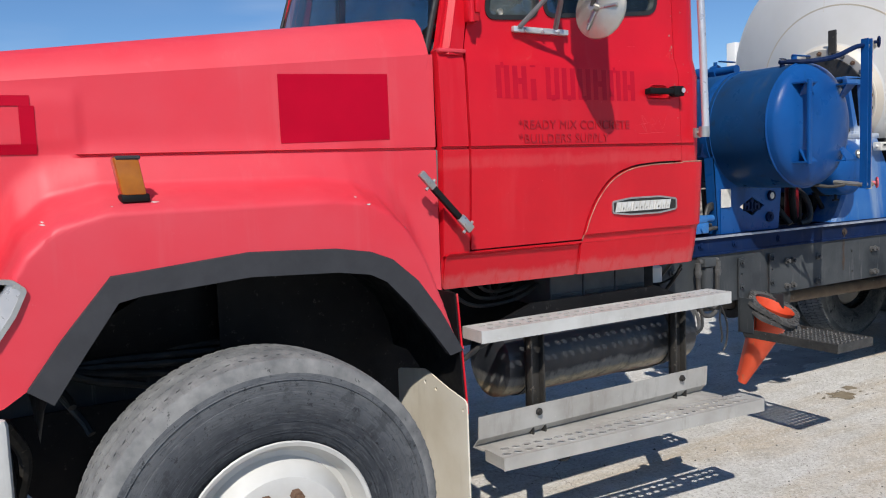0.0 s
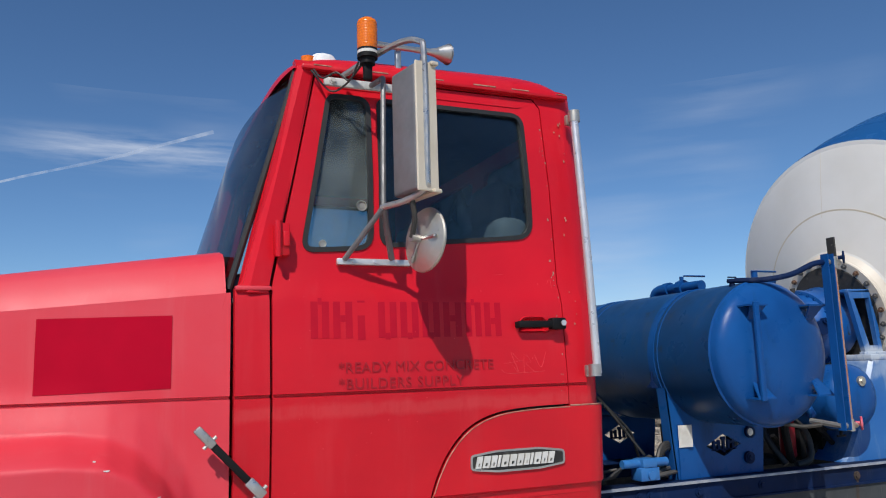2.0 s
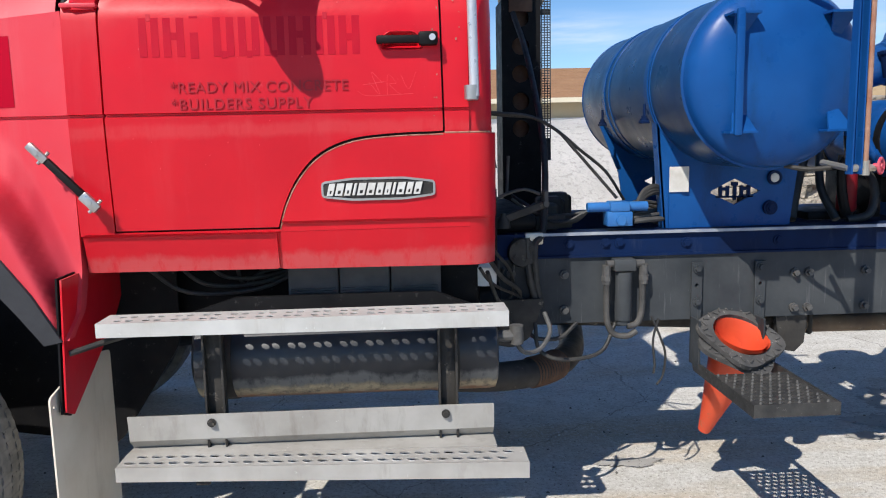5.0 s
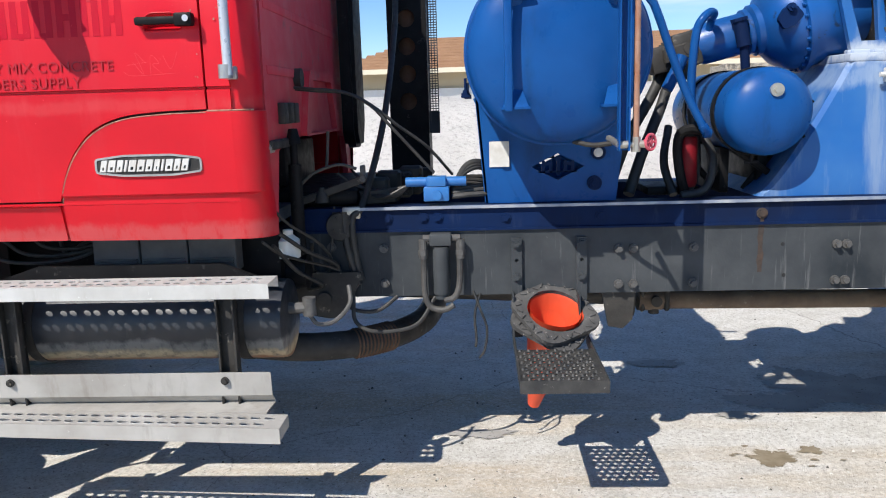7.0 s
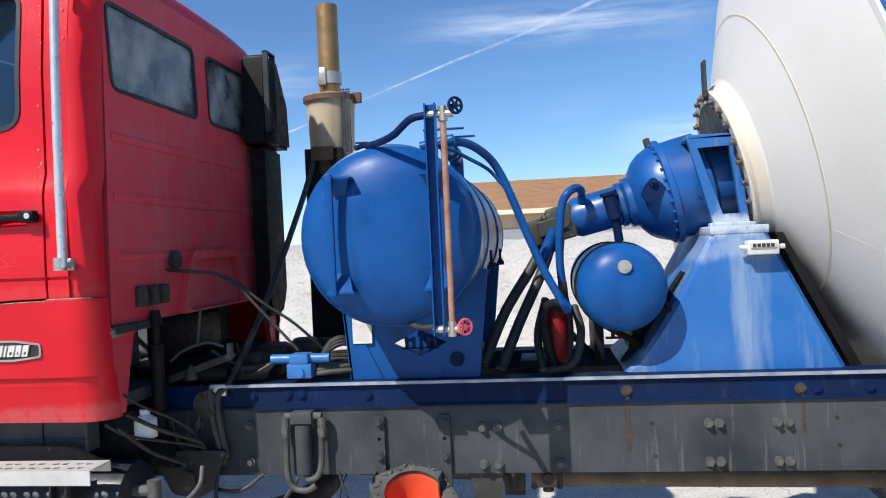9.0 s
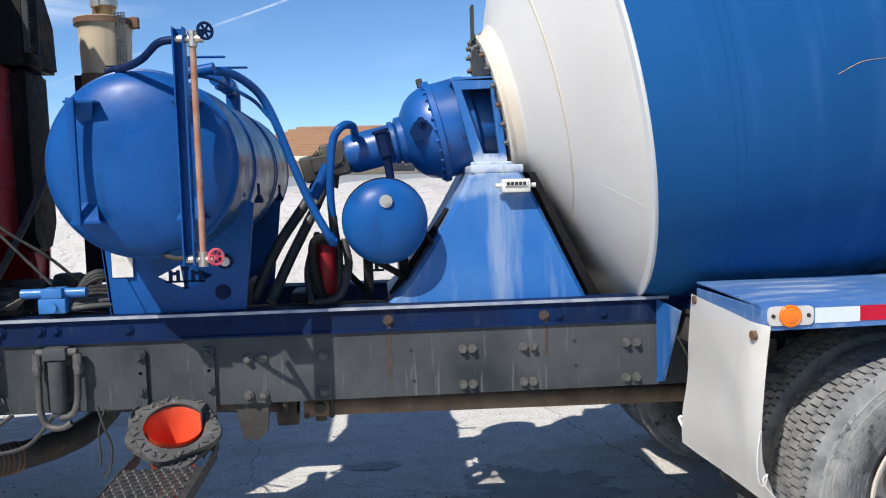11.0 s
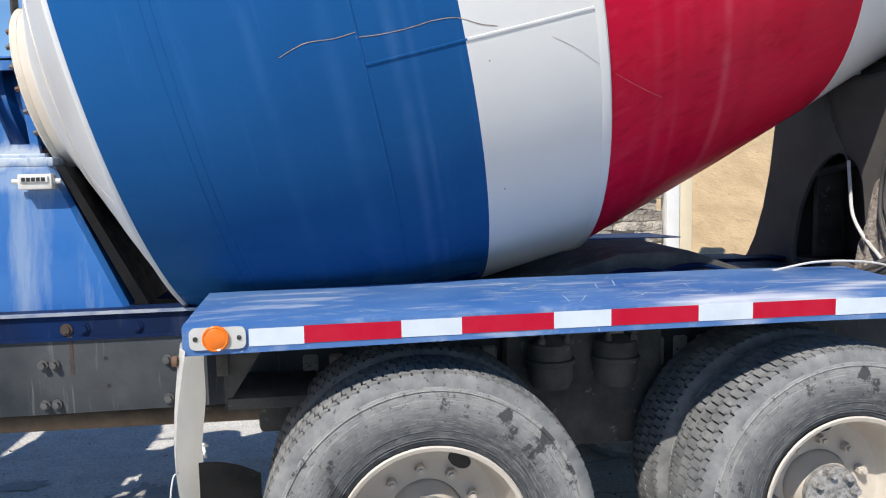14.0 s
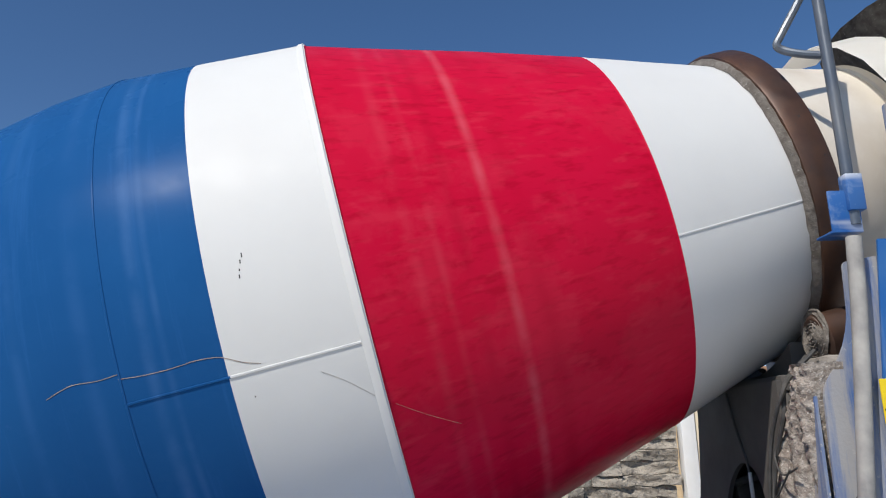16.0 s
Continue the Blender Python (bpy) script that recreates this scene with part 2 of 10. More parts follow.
def tyre_mat(name, dark, mid, pale, patch_amount):
    """Sidewall rubber: a dusty pale outer ring, concentric scuffs, nicks and dark wiped patches, laid out by radius and angle."""
    m = bpy.data.materials.new(name)
    m.use_nodes = True
    n, l = m.node_tree.nodes, m.node_tree.links
    bsdf, tc = n["Principled BSDF"], n.new("ShaderNodeTexCoord")
    sep, ang, rad, comb, mul = n.new("ShaderNodeSeparateXYZ"), n.new("ShaderNodeMath"), n.new("ShaderNodeMath"), n.new("ShaderNodeCombineXYZ"), n.new("ShaderNodeVectorMath")
    ang.operation = "ARCTAN2"
    mul.operation, rad.operation = "MULTIPLY", "POWER"
    mul.inputs[1].default_value = (0, 1, 1)
    ln = n.new("ShaderNodeVectorMath")
    ln.operation = "LENGTH"
    l.new(tc.outputs["Object"], sep.inputs[0])
    l.new(sep.outputs["Y"], ang.inputs[0])
    l.new(sep.outputs["Z"], ang.inputs[1])
    l.new(tc.outputs["Object"], mul.inputs[0])
    l.new(mul.outputs[0], ln.inputs[0])
    l.new(ln.outputs["Value"], comb.inputs["X"])
    l.new(ang.outputs[0], comb.inputs["Y"])

    def tex(scale, vec, stretch=None, detail=7.0, rough=0.65):
        t = n.new("ShaderNodeTexNoise")
        t.inputs["Scale"].default_value, t.inputs["Detail"].default_value, t.inputs["Roughness"].default_value = scale, detail, rough
        if stretch:
            mp = n.new("ShaderNodeMapping")
            mp.inputs["Scale"].default_value = stretch
            l.new(vec, mp.inputs["Vector"])
            vec = mp.outputs["Vector"]
        l.new(vec, t.inputs["Vector"])
        return t.outputs["Fac"]

    def ramp(out, a, b, hi=1.0):
        r = n.new("ShaderNodeMapRange")
        r.inputs["From Min"].default_value, r.inputs["From Max"].default_value, r.inputs["To Max"].default_value = a, b, hi
        l.new(out, r.inputs["Value"])
        return r.outputs["Result"]

    def mix(fac, a, b):
        x = n.new("ShaderNodeMix")
        x.data_type = "RGBA"
        l.new(fac, x.inputs["Factor"])
        for sock, v in ((x.inputs["A"], a), (x.inputs["B"], b)):
            if isinstance(v, tuple):
                sock.default_value = (*v, 1)
            else:
                l.new(v, sock)
        return x.outputs["Result"]

    obj, pol = tc.outputs["Object"], comb.outputs[0]
    ring = n.new("ShaderNodeMath")
    ring.operation = "MULTIPLY_ADD"
    l.new(tex(9.0, obj), ring.inputs[0])
    ring.inputs[1].default_value = 0.16
    l.new(ln.outputs["Value"], ring.inputs[2])
    c = mix(ramp(ring.outputs[0], 0.44, 0.56), dark, pale)
    c = mix(ramp(tex(1.0, pol, (160, 5, 1)), 0.50, 0.66, 0.55), c, pale)
    c = mix(ramp(tex(1.0, pol, (220, 9, 1)), 0.54, 0.64, 0.6), c, dark)
    c = mix(ramp(tex(16.0, obj), 0.52, 0.66, 0.7), c, mid)
    c = mix(ramp(tex(34.0, obj, None, 6.0, 0.8), 0.585, 0.62, 0.7), c, tuple(v * 0.35 for v in dark))
    c = mix(ramp(tex(5.5, obj), 0.572, 0.60, patch_amount), c, tuple(v * 0.5 for v in dark))
    l.new(c, bsdf.inputs["Base Color"])
    bsdf.inputs["Roughness"].default_value = 0.75
    bsdf.inputs["Specular IOR Level"].default_value = 0.3
    b = n.new("ShaderNodeBump")
    b.inputs["Strength"].default_value, b.inputs["Distance"].default_value = 0.7, 0.004
    l.new(tex(1.0, pol, (190, 14, 1)), b.inputs["Height"])
    b2 = n.new("ShaderNodeBump")
    b2.inputs["Strength"].default_value, b2.inputs["Distance"].default_value = 0.6, 0.003
    l.new(tex(60.0, obj), b2.inputs["Height"])
    l.new(b.outputs["Normal"], b2.inputs["Normal"])
    l.new(b2.outputs["Normal"], bsdf.inputs["Normal"])
    return m


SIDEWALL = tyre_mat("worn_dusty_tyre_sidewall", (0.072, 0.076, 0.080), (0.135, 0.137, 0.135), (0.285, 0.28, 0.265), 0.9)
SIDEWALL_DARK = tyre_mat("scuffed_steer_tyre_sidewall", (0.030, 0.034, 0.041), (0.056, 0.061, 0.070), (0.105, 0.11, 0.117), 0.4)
TREAD_DUST = mat("dusty_tyre_tread", (0.12, 0.122, 0.122), (0.23, 0.228, 0.22), 14.0, 1.0, 0.85, 0.05, speck=(0.05, 0.05, 0.05), speck_scale=40, bump=0.002, bump_scale=60)
RIM = mat("dusty_cream_rim_paint", (0.52, 0.465, 0.395), (0.41, 0.36, 0.30), 5.0, 0.8, 0.55, 0.1, speck=(0.28, 0.22, 0.16), speck_scale=24, speck_at=0.7, speck_amount=0.7)
HUB = mat("cement_caked_hub", (0.34, 0.33, 0.315), (0.16, 0.155, 0.145), 34.0, 1.0, 0.8, 0.1, speck=(0.085, 0.08, 0.074), speck_scale=60, speck_at=0.53, speck_amount=0.75, bump=0.010, bump_scale=60)
RIM_PALE = mat("chalky_white_rim_paint", (0.56, 0.55, 0.52), (0.44, 0.425, 0.39), 6.0, 0.8, 0.5, 0.1, speck=(0.27, 0.20, 0.14), speck_scale=24, speck_at=0.7, speck_amount=0.7)
ALU_DULL = mat("weathered_dull_aluminium", (0.44, 0.425, 0.395), (0.33, 0.31, 0.28), 6.0, 0.9, 0.55, 0.12, metal=0.15, speck=(0.62, 0.62, 0.58), speck_scale=22, speck_at=0.66,
               speck_amount=0.8, streak=(0.20, 0.175, 0.14), streak_scale=(14, 14, 3), streak_amount=0.5)
ALU = mat("scuffed_aluminium", (0.57, 0.565, 0.54), (0.45, 0.44, 0.41), 8.0, 0.8, 0.48, 0.12, metal=0.15, speck=(0.74, 0.77, 0.74), speck_scale=16, speck_at=0.62,
          speck_amount=0.8, streak=(0.30, 0.27, 0.23), streak_scale=(20, 20, 3), streak_amount=0.35)
CHROME = mat("dull_chrome", (0.50, 0.49, 0.475), (0.36, 0.345, 0.32), 14.0, 0.8, 0.38, 0.12, metal=0.8, speck=(0.22, 0.18, 0.14), speck_scale=40, speck_at=0.64)
SILVER = mat("silver_painted_tube", (0.62, 0.62, 0.64), (0.5, 0.5, 0.52), 9.0, 0.7, 0.35, 0.1, metal=0.5)
STEEL = mat("stained_stainless_sheet", (0.52, 0.49, 0.43), (0.40, 0.37, 0.31), 9.0, 0.8, 0.42, 0.12, metal=0.75, speck=(0.22, 0.17, 0.12), speck_scale=18, speck_at=0.66)
MIRROR_BACK = mat("weathered_grey_mirror_back", (0.19, 0.19, 0.195), (0.13, 0.13, 0.13), 10.0, 0.7, 0.5, 0.1, metal=0.3, streak=(0.30, 0.30, 0.30), streak_amount=0.5)
TAN_METAL = mat("tan_mirror_housing", (0.60, 0.53, 0.42), (0.52, 0.45, 0.34), 9.0, 0.7, 0.4, 0.1, metal=0.1)
RUST = mat("rusty_steel", (0.10, 0.052, 0.030), (0.17, 0.095, 0.055), 12.0, 0.9, 0.8, 0.1, speck=(0.06, 0.035, 0.02), speck_scale=40, bump=0.002, bump_scale=80)
RUST_RUN = mat("dark_rust_run", (0.060, 0.036, 0.025), (0.035, 0.028, 0.024), 30.0, 1.0, 0.8)
RUST_BAND = mat("worn_rust_brown_band", (0.062, 0.036, 0.027), (0.12, 0.055, 0.030), 5.0, 0.9, 0.45, 0.12, metal=0.4, speck=(0.05, 0.04, 0.035), speck_scale=30)
# Grey band paints ground reflection; cream is wear brightened by bounce, rust is real
TANK_BLACK = mat("black_tank_with_rust_and_ground_light", (0.016, 0.019, 0.025), (0.030, 0.032, 0.036), 6.0, 0.8, 0.4, 0.12, streak=(0.07, 0.066, 0.06), streak_scale=(26, 26, 4),
                 streak_at=0.60, streak_amount=0.5, speck=(0.20, 0.14, 0.08), speck_scale=38, speck_at=0.74, speck_amount=0.7,
                 stains=((0.718, 0.030, (0.21, 0.205, 0.19), 0.85), (0.672, 0.034, (0.50, 0.40, 0.25), 0.95), (0.648, 0.018, (0.26, 0.11, 0.04), 0.85)))
DRUM_BLUE = mat("drum_blue_paint", (0.011, 0.074, 0.222), (0.014, 0.088, 0.25), 1.6, 0.8, 0.27, 0.06, spec=0.02, streak=(0.028, 0.115, 0.31), streak_scale=(16, 0.9, 0.9),
                streak_at=0.55, streak_amount=0.5, bands=((0.06, 0.03, (0.06, 0.15, 0.34), 0.4), (0.11, 0.018, (0.06, 0.15, 0.34), 0.3), (-0.12, 0.04, (0.03, 0.11, 0.29), 0.4), (-0.33, 0.03, (0.03, 0.11, 0.29), 0.4)), speck=(0.05, 0.12, 0.32), speck_scale=6, speck_at=0.68, speck_amount=0.35)
DRUM_WHITE = mat("drum_white_paint", (0.65, 0.65, 0.63), (0.61, 0.605, 0.585), 1.8, 0.8, 0.52, 0.08, spec=0.15, speck=(0.55, 0.54, 0.52), speck_scale=30, speck_at=0.78, speck_amount=0.6)
HEAD_WHITE = mat("drum_head_white_paint", (0.65, 0.632, 0.60), (0.58, 0.56, 0.52), 2.2, 0.8, 0.45, 0.08, speck=(0.6, 0.55, 0.46), speck_scale=10, speck_at=0.68, speck_amount=0.5)
CREAM = mat("stained_cream_paint", (0.63, 0.58, 0.50), (0.52, 0.45, 0.36), 4.0, 0.8, 0.5, 0.1, speck=(0.35, 0.24, 0.14), speck_scale=20, speck_at=0.70, speck_amount=0.6)
DRUM_RED = mat("drum_red_paint", (0.50, 0.002, 0.028), (0.55, 0.006, 0.040), 1.8, 0.8, 0.42, 0.08, spec=0.1, streak=(0.37, 0.001, 0.017), streak_scale=(4.0, 34, 34), streak_at=0.51, streak_detail=2.0,
               streak_amount=0.60, streak2=(0.60, 0.04, 0.07), streak2_scale=(3.0, 30, 30), streak2_at=0.55, streak2_amount=0.28, speck=(0.55, 0.020, 0.05), speck_scale=2.5, speck_at=0.50, speck_amount=0.35,
               bands=((1.195, 0.030, (0.58, 0.075, 0.105), 0.75), (0.985, 0.022, (0.55, 0.05, 0.08), 0.3), (0.904, 0.03, (0.55, 0.05, 0.08), 0.3), (1.07, 0.035, (0.36, 0.001, 0.018), 0.4), (1.30, 0.05, (0.37, 0.001, 0.018), 0.35)))
SCRATCH = mat("rusty_scratch", (0.36, 0.29, 0.24), (0.15, 0.11, 0.09), 30.0, 0.9, 0.7)
FLAP_WHITE = mat("stained_white_plastic_sheet", (0.86, 0.84, 0.79), (0.80, 0.77, 0.70), 3.0, 0.8, 0.55, 0.1, streak=(0.60, 0.55, 0.46), streak_scale=(5, 5, 1.0), streak_amount=0.35,
                 speck=(0.36, 0.33, 0.28), speck_scale=30, speck_at=0.74, speck_amount=0.6)
TAPE_WHITE = mat("white_reflective_tape", (0.55, 0.60, 0.64), (0.46, 0.51, 0.56), 12.0, 0.7, 0.4)
TAPE_RED = mat("red_reflective_tape", (0.38, 0.004, 0.024), (0.42, 0.015, 0.035), 14.0, 0.6, 0.5, spec=0.12)
AMBER_DARK = mat("darkened_amber_lens", (0.42, 0.135, 0.006), (0.26, 0.075, 0.004), 14.0, 0.8, 0.2, 0.05, spec=0.6)
AMBER = mat("amber_lens", (0.74, 0.17, 0.006), (0.60, 0.11, 0.005), 20.0, 0.5, 0.2, 0.05, spec=0.6)
CLEAR = mat("clear_lens", (0.75, 0.76, 0.76), (0.65, 0.66, 0.66), 20.0, 0.5, 0.2, 0.05)
ORANGE = mat("faded_orange_cone_plastic", (0.70, 0.085, 0.03), (0.58, 0.06, 0.025), 8.0, 0.7, 0.5, 0.08, speck=(0.45, 0.12, 0.06), speck_scale=20)
CONE_BASE = mat("dusty_black_rubber", (0.045, 0.044, 0.043), (0.10, 0.095, 0.09), 12.0, 0.9, 0.8, speck=(0.28, 0.26, 0.24), speck_scale=45, bump=0.003, bump_scale=70)
HOSE = mat("black_hose_rubber", (0.018, 0.018, 0.018), (0.05, 0.047, 0.042), 14.0, 0.8, 0.55)
HOSE_GREY = mat("dusty_grey_hose", (0.040, 0.038, 0.036), (0.095, 0.09, 0.083), 14.0, 0.8, 0.65)
VALVE_BLUE = mat("light_blue_valve_paint", (0.03, 0.16, 0.42), (0.02, 0.11, 0.34), 14.0, 0.7, 0.4)
VALVE_RED = mat("red_valve_wheel", (0.55, 0.02, 0.06), (0.62, 0.2, 0.22), 30.0, 0.7, 0.5)
SIGHT = mat("amber_stained_sight_tube", (0.30, 0.13, 0.075), (0.42, 0.27, 0.20), 10.0, 0.8, 0.3)
STACK = mat("heat_browned_exhaust_pipe", (0.42, 0.25, 0.10), (0.30, 0.17, 0.07), 8.0, 0.9, 0.38, 0.1, metal=0.7)
CANISTER = mat("dusty_beige_canister", (0.50, 0.42, 0.30), (0.42, 0.33, 0.22), 6.0, 0.8, 0.6, streak=(0.30, 0.20, 0.11), streak_amount=0.5)
POST_STEEL = mat("worn_blue_grey_tube", (0.085, 0.105, 0.135), (0.16, 0.17, 0.18), 6.0, 0.9, 0.4, 0.1, metal=0.3, streak=(0.24, 0.22, 0.19), streak_amount=0.4)
TUBE_DUST = mat("dusty_grey_tube", (0.38, 0.365, 0.335), (0.20, 0.195, 0.19), 7.0, 1.0, 0.8, 0.1, streak=(0.34, 0.33, 0.31), streak_scale=(14, 14, 1.5))
CEMENT_DARK = mat("dark_cement_crust", (0.17, 0.15, 0.13), (0.09, 0.075, 0.062), 22.0, 1.0, 0.95, 0.04, speck=(0.28, 0.26, 0.23), speck_scale=60, speck_at=0.6, bump=0.012, bump_scale=55)
CEMENT = mat("caked_grey_cement", (0.34, 0.31, 0.275), (0.22, 0.195, 0.17), 14.0, 1.0, 0.9, 0.06, speck=(0.10, 0.082, 0.07), speck_scale=30, speck_at=0.58, bump=0.012, bump_scale=38)
LEG = mat("cement_streaked_blue_paint", (0.035, 0.105, 0.29), (0.16, 0.20, 0.30), 5.0, 0.9, 0.6, streak=(0.34, 0.325, 0.30), streak_scale=(11, 11, 1.1), streak_at=0.42, streak_amount=0.85,
          speck=(0.42, 0.41, 0.39), speck_scale=26, speck_at=0.62, bump=0.003, bump_scale=60)
PED_BLACK = mat("dusty_black_pedestal_steel", (0.066, 0.060, 0.056), (0.115, 0.105, 0.095), 2.2, 0.9, 0.75, streak=(0.11, 0.105, 0.10), streak_scale=(8, 8, 1.0), streak_amount=0.5)
YELLOW = mat("yellow_warning_label", (0.80, 0.58, 0.01), (0.70, 0.48, 0.01), 12.0, 0.5, 0.45)
INK = mat("black_print", (0.012, 0.012, 0.012), (0.02, 0.02, 0.02), 20.0, 0.5, 0.6)
FLAP_BEIGE = mat("stained_beige_flap", (0.74, 0.68, 0.57), (0.62, 0.55, 0.43), 4.0, 0.9, 0.6, 0.1, streak=(0.36, 0.30, 0.22), streak_scale=(6, 6, 1.0), streak_amount=0.45, speck=(0.20, 0.16, 0.12), speck_scale=16, speck_at=0.72, speck_amount=0.7)
PALE = mat("pale_data_plate", (0.62, 0.61, 0.58), (0.48, 0.46, 0.42), 24.0, 0.8, 0.5)
BATTERY = mat("dusty_grey_battery_plastic", (0.075, 0.076, 0.078), (0.12, 0.12, 0.118), 9.0, 0.8, 0.7, speck=(0.2, 0.195, 0.19), speck_scale=40, speck_at=0.7)
# Groove floors coloured near-black to deepen the shade between the tread ribs
GROOVE = mat("shade_dark_tread_groove", (0.018, 0.018, 0.019), (0.05, 0.049, 0.047), 20.0, 0.8, 0.9)
GEAR_BLUE = mat("oily_blue_gearbox_paint", (0.006, 0.085, 0.31), (0.008, 0.040, 0.13), 4.0, 0.9, 0.36, 0.1, speck=(0.02, 0.022, 0.028), speck_scale=9, speck_at=0.60, speck_amount=0.8)
WORN_EDGE = mat("bare_worn_steel_edge", (0.40, 0.42, 0.45), (0.16, 0.20, 0.30), 12.0, 0.9, 0.5, 0.1, metal=0.3)
INTERIOR = mat("dark_cab_trim", (0.045, 0.055, 0.062), (0.065, 0.075, 0.085), 6.0, 0.6, 0.7)
SEAT = mat("grey_cab_seat_cloth", (0.10, 0.11, 0.12), (0.14, 0.15, 0.16), 12.0, 0.7, 0.8)
# Darker blue than the tank ends: partly grime, partly shade put into the colour
BARREL = mat("grimy_shade_darkened_tank_barrel", (0.006, 0.050, 0.155), (0.010, 0.036, 0.095), 3.0, 0.9, 0.34, 0.1, spec=0.25, streak=(0.05, 0.075, 0.11), streak_scale=(5, 9, 2), streak_at=0.54, streak_amount=0.5, speck=(0.02, 0.03, 0.05), speck_scale=12, speck_at=0.62, speck_amount=0.6)
CRUST = mat("brown_granular_cement_crust", (0.36, 0.32, 0.275), (0.17, 0.135, 0.11), 38.0, 1.0, 0.95, 0.04, speck=(0.46, 0.42, 0.37), speck_scale=75, speck_at=0.57, bump=0.02, bump_scale=70)
VENT_GLASS = glass("streaked_vent_glass", (0.66, 0.77, 0.78), 0.03, (0.36, 0.41, 0.42), 0.20)
GLASS = glass("cab_side_glass", (0.62, 0.74, 0.78), 0.02, (0.16, 0.22, 0.26), 0.03)
SCREEN = glass("windscreen_glass", (0.20, 0.26, 0.31), 0.02, (0.25, 0.28, 0.30), 0.10)
DUSTY_GLASS = glass("dusty_rear_glass", (0.45, 0.50, 0.50), 0.05, (0.46, 0.49, 0.48), 0.85)
MIRROR = mat("mirror_glass", (0.9, 0.9, 0.9), (0.88, 0.88, 0.88), 5.0, 0.5, 0.03, 0.0, metal=1.0)


def ground_mat():
    """Worn yard concrete: grey and tan drifts, aggregate, grit, hairline cracks."""
    m = bpy.data.materials.new("dusty_concrete_yard")
    m.use_nodes = True
    n, l = m.node_tree.nodes, m.node_tree.links
    bsdf, tc = n["Principled BSDF"], n.new("ShaderNodeTexCoord")

    def tex(kind, scale, stretch=(1, 1, 1), detail=6.0, rough=0.6, feature=None, warp=None):
        t = n.new("ShaderNodeTex" + kind)
        t.inputs["Scale"].default_value = scale
        mp = n.new("ShaderNodeMapping")
        mp.inputs["Scale"].default_value = stretch
        l.new(tc.outputs["Object"], mp.inputs["Vector"])
        vec = mp.outputs["Vector"]
        if kind == "Noise":
            t.inputs["Detail"].default_value, t.inputs["Roughness"].default_value = detail, rough
        if feature:
            t.feature = feature
        if warp:
            ad = n.new("ShaderNodeVectorMath")
            ad.operation = "MULTIPLY_ADD"
            l.new(warp.outputs["Color"], ad.inputs[0])
            ad.inputs[1].default_value = (0.35, 0.35, 0)
            l.new(vec, ad.inputs[2])
            vec = ad.outputs[0]
        l.new(vec, t.inputs["Vector"])
        return t

    def ramp(out, a, b, lo=0.0, hi=1.0):
        r = n.new("ShaderNodeMapRange")
        for k, v in (("From Min", a), ("From Max", b), ("To Min", lo), ("To Max", hi)):
            r.inputs[k].default_value = v
        l.new(out, r.inputs["Value"])
        return r.outputs["Result"]

    def mix(fac, a, b):
        x = n.new("ShaderNodeMix")
        x.data_type = "RGBA"
        l.new(fac, x.inputs["Factor"])
        for sock, v in ((x.inputs["A"], a), (x.inputs["B"], b)):
            if isinstance(v, tuple):
                sock.default_value = (*v, 1)
            else:
                l.new(v, sock)
        return x.outputs["Result"]

    broad = tex("Noise", 0.55)
    drift = tex("Noise", 1.0, (0.30, 1.5, 1))
    mid = tex("Noise", 7.0, detail=8.0, rough=0.7)
    fine = tex("Noise", 48.0, detail=6.0, rough=0.8)
    c = mix(ramp(broad.outputs["Fac"], 0.35, 0.65), (0.62, 0.60, 0.56), (0.53, 0.51, 0.47))
    c = mix(ramp(drift.outputs["Fac"], 0.47, 0.60, 0, 0.9), c, (0.49, 0.40, 0.285))
    c = mix(ramp(mid.outputs["Fac"], 0.46, 0.70, 0, 0.6), c, (0.37, 0.345, 0.30))
    c = mix(ramp(mid.outputs["Fac"], 0.50, 0.28, 0, 0.45), c, (0.66, 0.645, 0.61))
    c = mix(ramp(fine.outputs["Fac"], 0.52, 0.60, 0, 0.75), c, (0.32, 0.295, 0.255))
    c = mix(ramp(fine.outputs["Fac"], 0.46, 0.38, 0, 0.7), c, (0.70, 0.685, 0.65))
    grit = tex("Voronoi", 38.0)
    c = mix(ramp(grit.outputs["Distance"], 0.16, 0.10, 0, 0.75), c, (0.16, 0.145, 0.125))
    pale = tex("Voronoi", 23.0, (1.1, 0.9, 1))
    c = mix(ramp(pale.outputs["Distance"], 0.15, 0.09, 0, 0.6), c, (0.62, 0.61, 0.58))
    crack = tex("Voronoi", 0.42, (1, 1, 1), feature="DISTANCE_TO_EDGE", warp=tex("Noise", 2.2))
    c = mix(ramp(crack.outputs["Distance"], 0.0022, 0.0008, 0, 0.55), c, (0.15, 0.135, 0.12))
    l.new(c, bsdf.inputs["Base Color"])
    bsdf.inputs["Roughness"].default_value = 0.92
    bsdf.inputs["Specular IOR Level"].default_value = 0.3
    b = n.new("ShaderNodeBump")
    b.inputs["Strength"].default_value, b.inputs["Distance"].default_value = 0.7, 0.008
    l.new(fine.outputs["Fac"], b.inputs["Height"])
    b2 = n.new("ShaderNodeBump")
    b2.inputs["Strength"].default_value, b2.inputs["Distance"].default_value = 0.5, 0.02
    l.new(mid.outputs["Fac"], b2.inputs["Height"])
    l.new(b.outputs["Normal"], b2.inputs["Normal"])
    l.new(b2.outputs["Normal"], bsdf.inputs["Normal"])
    return m


